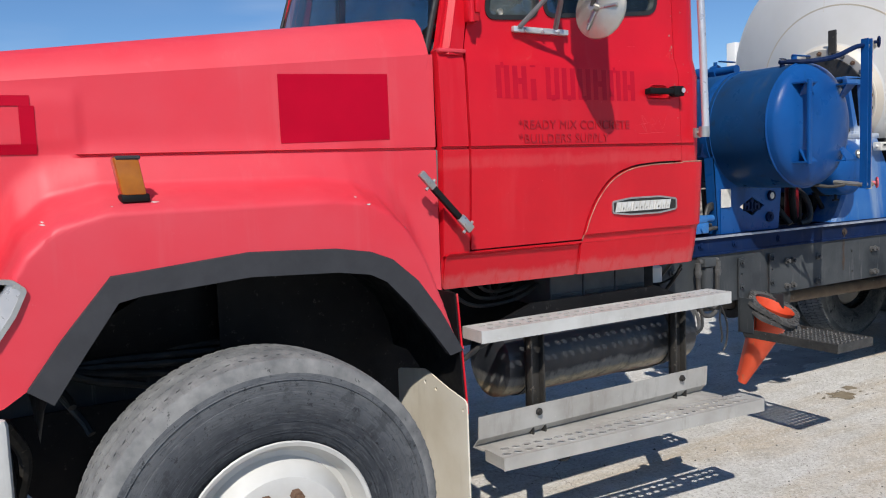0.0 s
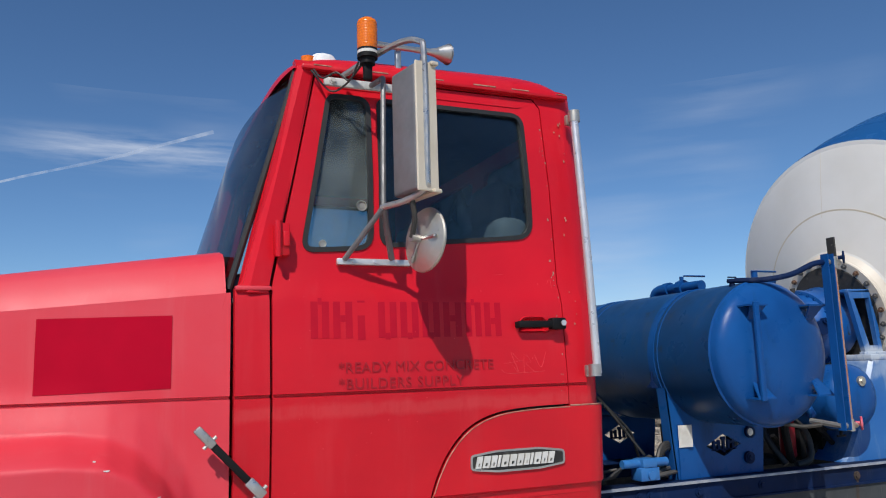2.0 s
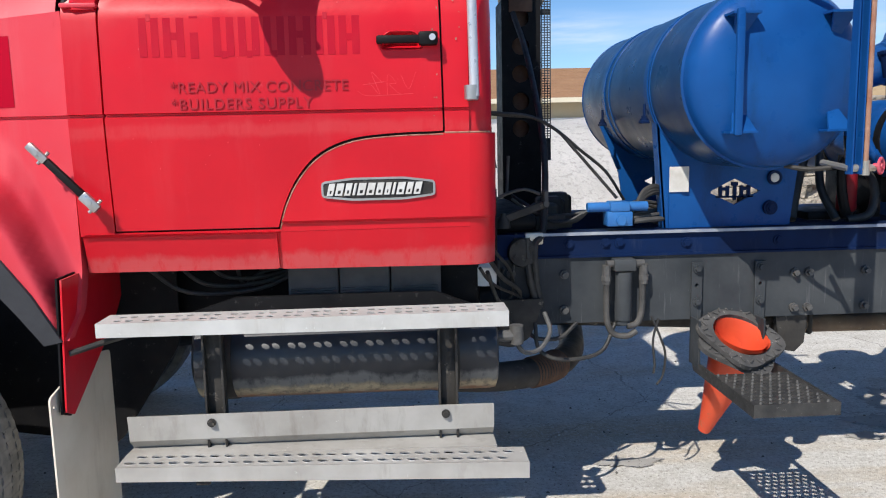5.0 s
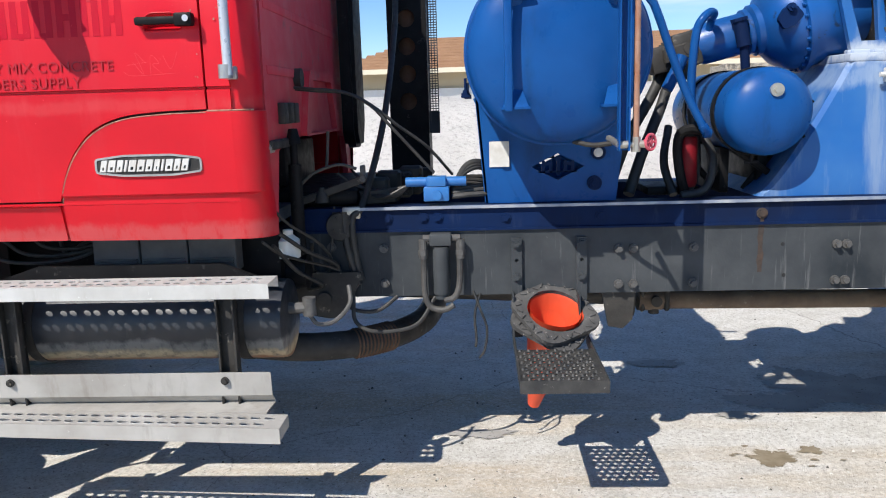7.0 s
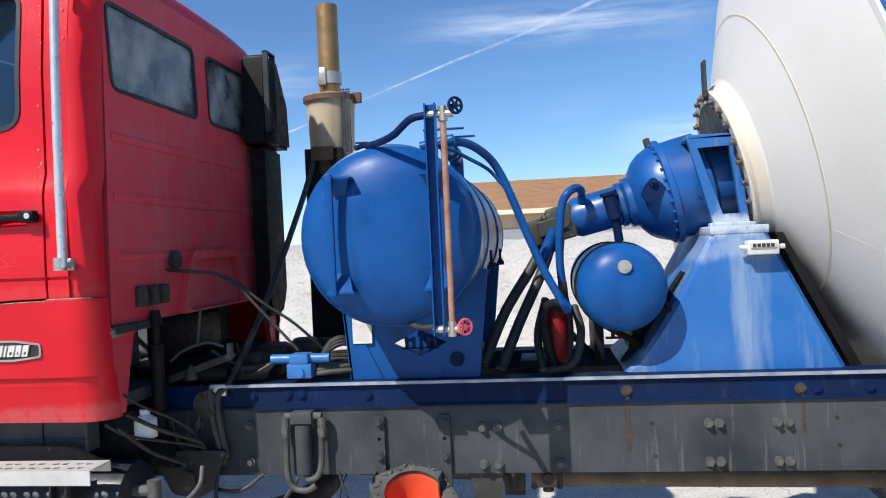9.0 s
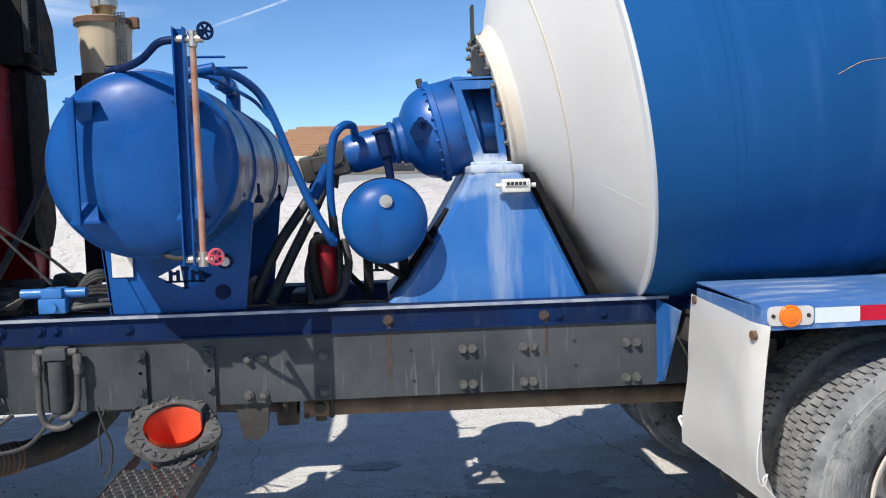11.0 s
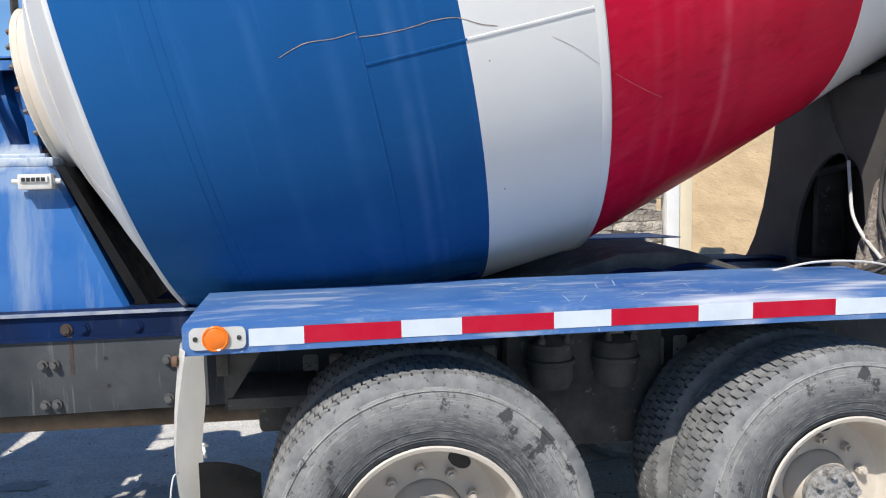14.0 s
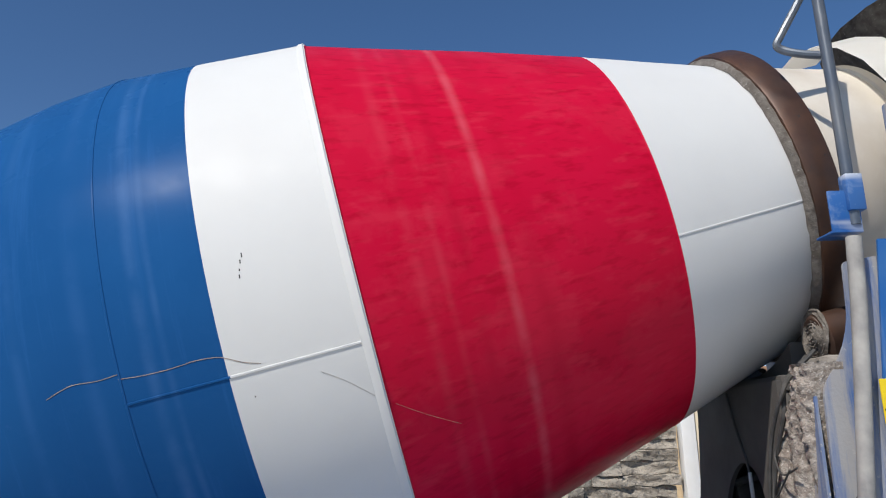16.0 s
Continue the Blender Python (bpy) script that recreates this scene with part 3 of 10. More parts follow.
GROUND = ground_mat()
DARK_GRIT = mat("dark_grit", (0.07, 0.065, 0.058), (0.14, 0.13, 0.115), 3.0, 1.0, 0.9, 0.05)
PEBBLE = mat("mixed_pebble", (0.62, 0.60, 0.56), (0.36, 0.34, 0.30), 3.0, 1.0, 0.9, 0.05)
SHAFT = mat("rust_brown_dusty_tube", (0.17, 0.125, 0.085), (0.10, 0.07, 0.05), 8.0, 1.0, 0.8, 0.1, speck=(0.25, 0.21, 0.16), speck_scale=30)
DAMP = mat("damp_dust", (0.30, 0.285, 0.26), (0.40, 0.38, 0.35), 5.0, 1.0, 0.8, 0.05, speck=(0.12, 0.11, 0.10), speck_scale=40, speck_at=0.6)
OIL = mat("oil_stain", (0.19, 0.15, 0.095), (0.30, 0.25, 0.175), 14.0, 0.8, 0.75)
GRAVEL = mat("white_crushed_gravel", (0.50, 0.475, 0.445), (0.40, 0.38, 0.35), 1.2, 0.8, 0.9, 0.05, speck=(0.30, 0.285, 0.265), speck_scale=11, speck_at=0.54, speck_amount=0.7, bump=0.06, bump_scale=12)
SAND = mat("tan_sand", (0.49, 0.355, 0.20), (0.37, 0.26, 0.14), 1.6, 0.9, 0.95, 0.03, streak=(0.58, 0.45, 0.27), streak_scale=(4.0, 0.8, 1.2), streak_amount=0.6, speck=(0.31, 0.22, 0.125), speck_scale=9, speck_at=0.56, speck_amount=0.6, bump=0.05, bump_scale=14)
BLOCK = mat("rough_concrete_block", (0.43, 0.385, 0.32), (0.32, 0.28, 0.23), 3.5, 0.9, 0.92, 0.05, speck=(0.20, 0.18, 0.155), speck_scale=17, speck_at=0.54, streak=(0.24, 0.21, 0.17), streak_scale=(9, 9, 40), streak_at=0.52, streak_amount=0.7, bump=0.09, bump_scale=26, vary=0.1)
POST = mat("white_painted_post", (0.76, 0.75, 0.72), (0.68, 0.66, 0.62), 4.0, 0.7, 0.5)
POST_CREAM = mat("cream_painted_board", (0.72, 0.62, 0.44), (0.64, 0.54, 0.36), 4.0, 0.7, 0.55)
SHINGLE = mat("brown_roof_shingle", (0.30, 0.165, 0.085), (0.24, 0.125, 0.062), 1.5, 0.8, 0.9, streak=(0.36, 0.21, 0.12), streak_scale=(2.5, 0.5, 8), streak_amount=0.5)
SIDING = mat("tan_wall_siding", (0.52, 0.45, 0.31), (0.46, 0.39, 0.26), 0.6, 0.7, 0.8)
FASCIA = mat("pale_fascia_board", (0.66, 0.60, 0.46), (0.6, 0.54, 0.4), 1.0, 0.6, 0.7)
WINDOW_DARK = mat("dark_window_pane", (0.05, 0.06, 0.07), (0.08, 0.09, 0.1), 1.0, 0.5, 0.15)
TOWER = mat("grey_galvanised_lattice", (0.30, 0.31, 0.33), (0.24, 0.25, 0.27), 1.0, 0.6, 0.6)

# ---- building helpers ----
YC = 3.41          # middle plane of the truck
PLACED = {}


def thing(name, label, category, at=(0, 0, 0), group="", kind=""):
    ob = new(name)
    ob.empty_display_size = 0.1
    ob.location = at
    PLACED[ob] = Matrix.Translation(at)
    return tagged(ob, label, category, group, kind)


def mesh_of(bm, name, mats, smooth):
    me = bpy.data.meshes.new(name)
    bmesh.ops.recalc_face_normals(bm, faces=bm.faces)
    bm.to_mesh(me)
    bm.free()
    for m in (mats if isinstance(mats, (list, tuple)) else [mats]):
        me.materials.append(m)
    if smooth:
        me.polygons.foreach_set("use_smooth", [True] * len(me.polygons))
        me.set_sharp_from_angle(angle=radians(smooth))
    return me


def part(name, bm, mats, parent, label="", smooth=35, m=None):
    """Links a bmesh as one mesh object under a thing or a part. m: its own pose in the world."""
    ob = new(name, mesh_of(bm, name, mats, smooth))
    if parent is not None:
        ob.parent = parent
        ob.matrix_parent_inverse = PLACED.get(parent, Matrix()).inverted()
    PLACED[ob] = m or Matrix()
    if m:
        ob.matrix_basis = m
    return tagged(ob, label)


def sub(name, parent, m):
    """An empty part that gathers sub-parts, built round its own origin."""
    ob = new(name)
    ob.empty_display_size = 0.1
    ob.parent = parent
    ob.matrix_parent_inverse = PLACED.get(parent, Matrix()).inverted()
    ob.matrix_basis = m
    PLACED[ob] = Matrix()
    return ob


def box(bm, lo, hi, bev=0.0, seg=2, m=None, mi=0):
    r = bmesh.ops.create_cube(bm, size=1.0)
    vs = r["verts"]
    for v in vs:
        v.co = Vector([lo[i] + (hi[i] - lo[i]) * (v.co[i] + 0.5) for i in range(3)])
    faces = list({f for v in vs for f in v.link_faces})
    if bev:
        r = bmesh.ops.bevel(bm, geom=list({e for v in vs for e in v.link_edges}), offset=bev, segments=seg, profile=0.5, affect="EDGES")
        faces = list({f for f in r["faces"]} | {f for f in faces if f.is_valid})
        vs = list({v for f in faces for v in f.verts})
    for f in faces:
        f.material_index = mi
    if m:
        bmesh.ops.transform(bm, matrix=m, verts=vs)
    return vs


def rings(bm, loops, closed=True, caps=True, mi=0, seg_mi=None):
    """Skins a list of point loops."""
    rows = [[bm.verts.new(p) for p in loop] for loop in loops]
    n = len(rows[0])
    for k in range(len(rows) - 1):
        for i in range(n if closed else n - 1):
            j = (i + 1) % n
            f = bm.faces.new((rows[k][i], rows[k][j], rows[k + 1][j], rows[k + 1][i]))
            f.material_index = seg_mi[k] if seg_mi else mi
    if caps and closed:
        for row in (rows[0], rows[-1]):
            f = bm.faces.new(row)
            f.material_index = mi
    return rows


def cyl(bm, a, b, r0, r1=None, seg=20, caps=True, mi=0):
    a, b = Vector(a), Vector(b)
    r1 = r0 if r1 is None else r1
    q = (b - a).to_track_quat("Z", "Y").to_matrix()
    loop = lambda c, r: [c + q @ Vector((r * math.cos(2 * math.pi * i / seg), r * math.sin(2 * math.pi * i / seg), 0)) for i in range(seg)]
    rings(bm, [loop(a, r0), loop(b, r1)], True, caps, mi)


def smooth_path(pts, per=6):
    pts = [Vector(p) for p in pts]
    if len(pts) < 3:
        return pts
    ext = [pts[0] * 2 - pts[1]] + pts + [pts[-1] * 2 - pts[-2]]
    out = []
    for i in range(1, len(ext) - 2):
        p0, p1, p2, p3 = ext[i - 1:i + 3]
        for k in range(per):
            t = k / per
            out.append(0.5 * ((2 * p1) + (p2 - p0) * t + (2 * p0 - 5 * p1 + 4 * p2 - p3) * t * t + (3 * p1 - p0 - 3 * p2 + p3) * t ** 3))
    return out + [pts[-1]]


def tube(bm, pts, r, seg=10, smooth=True, mi=0):
    pts = smooth_path(pts) if smooth else [Vector(p) for p in pts]
    q = None
    loops = []
    for i, p in enumerate(pts):
        d = (pts[min(i + 1, len(pts) - 1)] - pts[max(i - 1, 0)]).normalized()
        if q is None:
            q = d.to_track_quat("Z", "Y")
        else:
            q = (q @ Vector((0, 0, 1))).rotation_difference(d) @ q
        loops.append([p + q @ Vector((r * math.cos(2 * math.pi * k / seg), r * math.sin(2 * math.pi * k / seg), 0)) for k in range(seg)])
    rings(bm, loops, True, True, mi)


def lathe(bm, prof, m=None, seg=48, mis=None, caps=False, mi=0):
    """Turns (s, r) pairs about the x axis of m."""
    m = m or Matrix()
    loops = [[m @ Vector((s, r * math.cos(2 * math.pi * i / seg), r * math.sin(2 * math.pi * i / seg))) for i in range(seg)] for s, r in prof]
    rings(bm, loops, True, caps, mi, mis)


def plate(bm, outer, holes, depth, m, mi=0):
    """A flat plate from outlines in the xy plane of m, with real holes, depth along its z."""
    edges = []
    for loop in [outer] + list(holes):
        vs = [bm.verts.new((x, y, 0)) for x, y in loop]
        edges += [bm.edges.new((vs[i], vs[(i + 1) % len(vs)])) for i in range(len(vs))]
    r = bmesh.ops.triangle_fill(bm, use_beauty=True, use_dissolve=False, edges=edges)
    faces = [g for g in r["geom"] if isinstance(g, bmesh.types.BMFace)]
    ex = bmesh.ops.extrude_face_region(bm, geom=faces)
    top = [g for g in ex["geom"] if isinstance(g, bmesh.types.BMVert)]
    bmesh.ops.translate(bm, vec=(0, 0, depth), verts=top)
    allv = set(top) | {v for e in edges if e.is_valid for v in e.verts} | {v for f in faces if f.is_valid for v in f.verts}
    for f in {f for v in allv for f in v.link_faces}:
        f.material_index = mi
    bmesh.ops.transform(bm, matrix=m, verts=list(allv))
    return list(allv)


# frames for plates: local x, y -> world, thickness along the third
SIDE = lambda y: Matrix(((1, 0, 0, 0), (0, 0, 1, y), (0, 1, 0, 0), (0, 0, 0, 1)))      # x, z in a plane of constant y
FRONT = lambda x: Matrix(((0, 0, 1, x), (1, 0, 0, 0), (0, 1, 0, 0), (0, 0, 0, 1)))     # y, z in a plane of constant x
FLAT = lambda z: Matrix.Translation((0, 0, z))                                           # x, y in a plane of constant z


def circle(cx, cy, r, n=16, ry=None):
    return [(cx + r * math.cos(2 * math.pi * i / n), cy + (ry or r) * math.sin(2 * math.pi * i / n)) for i in range(n)]


def rounded(pts, r, n=5):
    """Rounds the corners of a polygon."""
    out = []
    k = len(pts)
    for i in range(k):
        p, a, b = Vector(pts[i]), Vector(pts[i - 1]), Vector(pts[(i + 1) % k])
        rr = r[i] if isinstance(r, (list, tuple)) else r
        if rr <= 0:
            out.append(tuple(p))
            continue
        d1, d2 = (a - p), (b - p)
        rr = min(rr, d1.length * 0.48, d2.length * 0.48)
        s, e = p + d1.normalized() * rr, p + d2.normalized() * rr
        for j in range(n + 1):
            t = j / n
            out.append(tuple((1 - t) ** 2 * s + 2 * t * (1 - t) * p + t * t * e))
    return out


def grow(pts, d):
    """Moves a polygon's outline outwards by d."""
    k = len(pts)
    area = sum(pts[i][0] * pts[(i + 1) % k][1] - pts[(i + 1) % k][0] * pts[i][1] for i in range(k))
    sg = 1 if area > 0 else -1
    out = []
    for i in range(k):
        a, p, b = Vector(pts[i - 1]), Vector(pts[i]), Vector(pts[(i + 1) % k])
        n1, n2 = (p - a), (b - p)
        n = Vector((n1.y, -n1.x)).normalized() + Vector((n2.y, -n2.x)).normalized()
        out.append(tuple(p + n.normalized() * d * sg))
    return out


def bolts(bm, places, axis, r=0.013, h=0.012):
    for p in places:
        p, a = Vector(p), Vector(axis).normalized()
        cyl(bm, p, p + a * h * 0.4, r * 1.5, seg=12)
        cyl(bm, p + a * h * 0.4, p + a * h, r, seg=6)


def letters(text, size, mats, parent, m, name="lettering", spread=1.0, thick=0.0008):
    cu = bpy.data.curves.new("text", "FONT")
    cu.body, cu.size, cu.extrude, cu.space_character = text, size, thick, spread
    tmp = new("text", cu)
    me = bpy.data.meshes.new_from_object(tmp.evaluated_get(bpy.context.evaluated_depsgraph_get()))
    bpy.data.objects.remove(tmp)
    me.materials.clear()
    me.materials.append(mats)
    ob = new(name, me)
    ob.parent = parent
    ob.matrix_parent_inverse = PLACED.get(parent, Matrix()).inverted()
    ob.matrix_basis = m
    return ob


def lerp_at(table, x):
    """Piecewise linear value of (x, y) pairs."""
    if x <= table[0][0]:
        return table[0][1]
    for (x0, y0), (x1, y1) in zip(table, table[1:]):
        if x <= x1:
            return y0 + (y1 - y0) * (x - x0) / (x1 - x0)
    return table[-1][1]


def ease(a, b, x):
    t = min(1, max(0, (x - a) / (b - a)))
    return t * t * (3 - 2 * t)


def hoses(name, paths, r, mats, parent, label="", seg=8):
    """One part for each hose or cable."""
    for pts in paths:
        bm = bmesh.new()
        tube(bm, pts, r, seg)
        part(name, bm, mats, parent, label)

# ---- the yard ----
def heightfield(name, mats, x0, x1, y0, y1, nx, ny, height, label, category, kind, parent=None):
    bm = bmesh.new()
    rows = [[bm.verts.new((x0 + (x1 - x0) * i / nx, y0 + (y1 - y0) * j / ny, height(x0 + (x1 - x0) * i / nx, y0 + (y1 - y0) * j / ny)))
             for i in range(nx + 1)] for j in range(ny + 1)]
    for j in range(ny):
        for i in range(nx):
            bm.faces.new((rows[j][i], rows[j][i + 1], rows[j + 1][i + 1], rows[j + 1][i]))
    ob = part(name, bm, mats, parent, label, smooth=60)
    return tagged(ob, label, category, kind=kind)


bm = bmesh.new()
bmesh.ops.create_grid(bm, x_segments=2, y_segments=2, size=1500)
tagged(part("ground", bm, GROUND, None, smooth=0), "pale dusty concrete yard with sandy tyre dust and stains", "ground", kind="structure")


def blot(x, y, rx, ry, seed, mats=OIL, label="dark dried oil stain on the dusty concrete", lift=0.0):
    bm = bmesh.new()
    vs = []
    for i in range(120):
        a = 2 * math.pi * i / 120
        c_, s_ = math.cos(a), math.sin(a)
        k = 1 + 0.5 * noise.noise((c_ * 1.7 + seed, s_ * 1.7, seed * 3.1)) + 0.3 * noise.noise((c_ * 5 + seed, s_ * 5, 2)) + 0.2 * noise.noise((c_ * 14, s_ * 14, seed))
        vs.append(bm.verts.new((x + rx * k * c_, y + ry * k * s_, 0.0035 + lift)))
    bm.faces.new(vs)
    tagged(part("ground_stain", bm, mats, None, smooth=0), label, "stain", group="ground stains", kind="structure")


for bx, by, rx, ry, sd in ((4.82, 3.03, 0.10, 0.075, 1), (5.02, 3.10, 0.05, 0.04, 2), (3.36, 1.75, 0.03, 0.03, 5), (3.15, 1.62, 0.025, 0.02, 6)):
    blot(bx, by, rx, ry, sd)

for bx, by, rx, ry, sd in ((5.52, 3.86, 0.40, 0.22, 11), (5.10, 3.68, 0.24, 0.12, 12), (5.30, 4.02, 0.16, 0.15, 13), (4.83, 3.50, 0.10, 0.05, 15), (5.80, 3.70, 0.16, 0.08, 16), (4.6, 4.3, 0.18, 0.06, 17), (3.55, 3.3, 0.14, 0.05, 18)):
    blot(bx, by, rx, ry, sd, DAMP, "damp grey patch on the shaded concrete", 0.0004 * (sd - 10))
rng = random.Random(4)
for k in range(14):
    blot(4.82 + rng.gauss(0, 0.16), 3.05 + rng.gauss(0, 0.07), rng.uniform(0.006, 0.02), rng.uniform(0.004, 0.012), 30 + k, OIL, "small oil drip on the concrete", 0.001)
# loose grit and small stones
rng = random.Random(7)
bm = bmesh.new()
for k in range(5200):
    x, y = rng.uniform(-0.8, 9.2), 0.7 + 4.6 * rng.random() ** 1.4
    r = 0.003 + 0.007 * rng.random() ** 3
    a = rng.uniform(0, 6.28)
    ring = [bm.verts.new((x + r * rng.uniform(0.7, 1.2) * math.cos(a + 1.257 * i), y + r * rng.uniform(0.7, 1.2) * math.sin(a + 1.257 * i), -0.001)) for i in range(5)]
    top = bm.verts.new((x + r * rng.uniform(-0.3, 0.3), y + r * rng.uniform(-0.3, 0.3), r * rng.uniform(0.6, 1.1)))
    for i in range(5):
        bm.faces.new((ring[i], ring[(i + 1) % 5], top)).material_index = 1 if k % 5 < 2 else 0
tagged(part("loose_grit", bm, [PEBBLE, DARK_GRIT], None, smooth=0), "loose grit and small stones scattered on the yard", "grit", kind="stuff")


def gravel_height(x, y):
    rise = ease(9.0, 13.5, y + 0.5 * noise.noise((x * 0.25, 3.3, 0))) * (1 - ease(15.5, 21, y))
    top = 1.85 + 0.22 * noise.noise((x * 0.18, 1.0, 7.0))
    ends = ease(-26, -20, x) * (1 - ease(8.6, 10.4, x + 0.12 * (y - 9)))
    return rise * top * ends + (0.06 * noise.noise((x * 1.3, y * 1.3, 2)) + 0.035 * noise.noise((x * 4, y * 4, 5))) * ease(8.6, 10, y) * ends - 0.02


heightfield("gravel_pile", GRAVEL, -27, 11, 8.4, 21.5, 190, 80, gravel_height, "long heap of white crushed gravel", "gravel pile", "stuff")


def sand_height(x, y):
    rise = ease(8.1, 15.5, y) * (1 - ease(17, 24, y))
    ends = ease(9.6, 11.0, x) * (1 - ease(22, 27, x))
    return rise * ends * (2.55 + 0.3 * noise.noise((x * 0.3, y * 0.3, 4))) + 0.05 * noise.noise((x * 1.6, y * 0.5, 8)) * ease(8, 9, y) * ends - 0.02


heightfield("sand_pile", SAND, 9.4, 27.5, 7.9, 24.5, 110, 90, sand_height, "tall heap of tan sand with run-down streaks", "sand pile", "stuff")

wall_blocks = thing("block_wall", "rough grey concrete block bin wall with uneven courses", "wall", (8.9, 8.3, 0), kind="structure")
rng = random.Random(11)
z0 = 0.0
course = 0
while z0 < 1.84:
    h = rng.uniform(0.09, 0.17)
    x = 6.2 - rng.uniform(0, 0.4)
    while x < 9.86:
        w = min(rng.uniform(0.7, 1.7), 9.89 - x)
        if w > 0.06:
            bm = bmesh.new()
            dy = rng.uniform(-0.035, 0.035)
            box(bm, (x + 0.002, 8.05 + dy, z0 + 0.002), (x + w - 0.002, 8.62 + dy, z0 + h - 0.003), 0.006, 1)
            bmesh.ops.subdivide_edges(bm, edges=[e for e in bm.edges if e.calc_length() > 0.08], cuts=9, use_grid_fill=True)
            for v in bm.verts:
                if v.co.y < 8.4:
                    v.co.y += 0.06 * noise.noise(v.co * 5 + Vector((0, course * 5, 0))) + 0.045 * noise.noise(v.co * 13)
                v.co.z += 0.022 * noise.noise(v.co * 5 + Vector((3, 0, 0))) + 0.010 * noise.noise(v.co * 19)
            part("concrete_block", bm, BLOCK, wall_blocks, smooth=40)
        x += w
    z0 += h
    course += 1

post = thing("bin_post", "white steel corner post with a cream board beside it", "post", (10.05, 8.1, 0))
bm = bmesh.new()
box(bm, (9.915, 7.96, 0), (10.06, 8.12, 3.4), 0.006)
part("post_tube", bm, POST, post)
bm = bmesh.new()
box(bm, (10.072, 7.99, 0), (10.215, 8.10, 3.4), 0.004)
part("board", bm, POST_CREAM, post, "cream painted board")

# ---- far building ----
house = thing("office_building", "long low tan building with a brown shingle hip roof", "building", (20, 44, 0))
bm = bmesh.new()
box(bm, (-2.6, 40.6, 0), (46, 52, 3.35))
part("wall", bm, SIDING, house, smooth=0)
bm = bmesh.new()
lo = [(-4.0, 39.6, 3.42), (47, 39.6, 3.42), (47, 53, 3.42), (-4.0, 53, 3.42)]
hi = [(0.6, 44.9, 5.32), (42, 44.9, 5.32), (42, 47.6, 5.32), (0.6, 47.6, 5.32)]
rings(bm, [[Vector(p) for p in lo], [Vector(p) for p in hi]], True, True)
roof = part("roof", bm, SHINGLE, house, smooth=0)
for k in range(11):
    bm = bmesh.new()
    t0 = k / 11
    y, z = 39.6 + 5.3 * t0, 3.42 + 1.9 * t0
    xl, xr = -4.0 + 4.6 * t0, 47 - 5 * t0
    box(bm, (xl, y - 0.02, z), (xr, y + 0.46, z + 0.03), m=None)
    for v in bm.verts:
        if v.co.y > y + 0.2:
            v.co.z += 1.9 / 11 - 0.012
    part("shingle_course", bm, SHINGLE, roof, smooth=0)
bm = bmesh.new()
box(bm, (-4.05, 39.5, 3.2), (47.05, 39.6, 3.44))
part("fascia", bm, FASCIA, house, smooth=0)
bm = bmesh.new()
box(bm, (-2.7, 40.5, 0.0), (46, 40.58, 2.45))
part("lower_wall_band", bm, POST, house, "pale lower wall", smooth=0)
for wx in (6.0, 13.0, 17.5, 22.0, 29.0):
    bm = bmesh.new()
    plate(bm, [(wx - 0.72, 2.5), (wx + 0.72, 2.5), (wx + 0.72, 3.1), (wx - 0.72, 3.1)], [[(wx - 0.62, 2.58), (wx + 0.62, 2.58), (wx + 0.62, 3.02), (wx - 0.62, 3.02)]], 0.1, SIDE(40.46))
    w = part("window", bm, FASCIA, house, smooth=0)
    bm = bmesh.new()
    box(bm, (wx - 0.62, 40.52, 2.58), (wx + 0.62, 40.56, 3.02))
    part("pane", bm, WINDOW_DARK, w, smooth=0)

# ---- lattice mast on the skyline ----
mast = thing("lattice_mast", "thin grey lattice mast standing far off", "mast", (92.6, 150, 0))
for k, (dx, dy) in enumerate(((-1.1, -1.1), (1.1, -1.1), (1.1, 1.1), (-1.1, 1.1))):
    bm = bmesh.new()
    cyl(bm, (92.6 + dx, 150 + dy, 0), (92.6 + dx * 0.75, 150 + dy * 0.75, 25), 0.09, seg=6)
    part("mast_leg", bm, TOWER, mast)
for k in range(15):
    bm = bmesh.new()
    z = 4 + k * 1.4
    w = 1.1 - 0.275 * z / 25
    for sx, sy in ((-1, -1), (1, -1), (-1, 1), (1, 1)):
        bm = bmesh.new()
        cyl(bm, (92.6 - w * sx, 150 + w * sy, z), (92.6 + w * sx, 150 + w * sy, z + 1.4), 0.05, seg=5)
        part("lattice_brace", bm, TOWER, mast)
for dz, w in ((23.5, 2.0), (24.6, 1.6)):
    bm = bmesh.new()
    cyl(bm, (92.6 - w, 150, dz), (92.6 + w, 150, dz), 0.08, seg=6)
    part("cross_arm", bm, TOWER, mast)

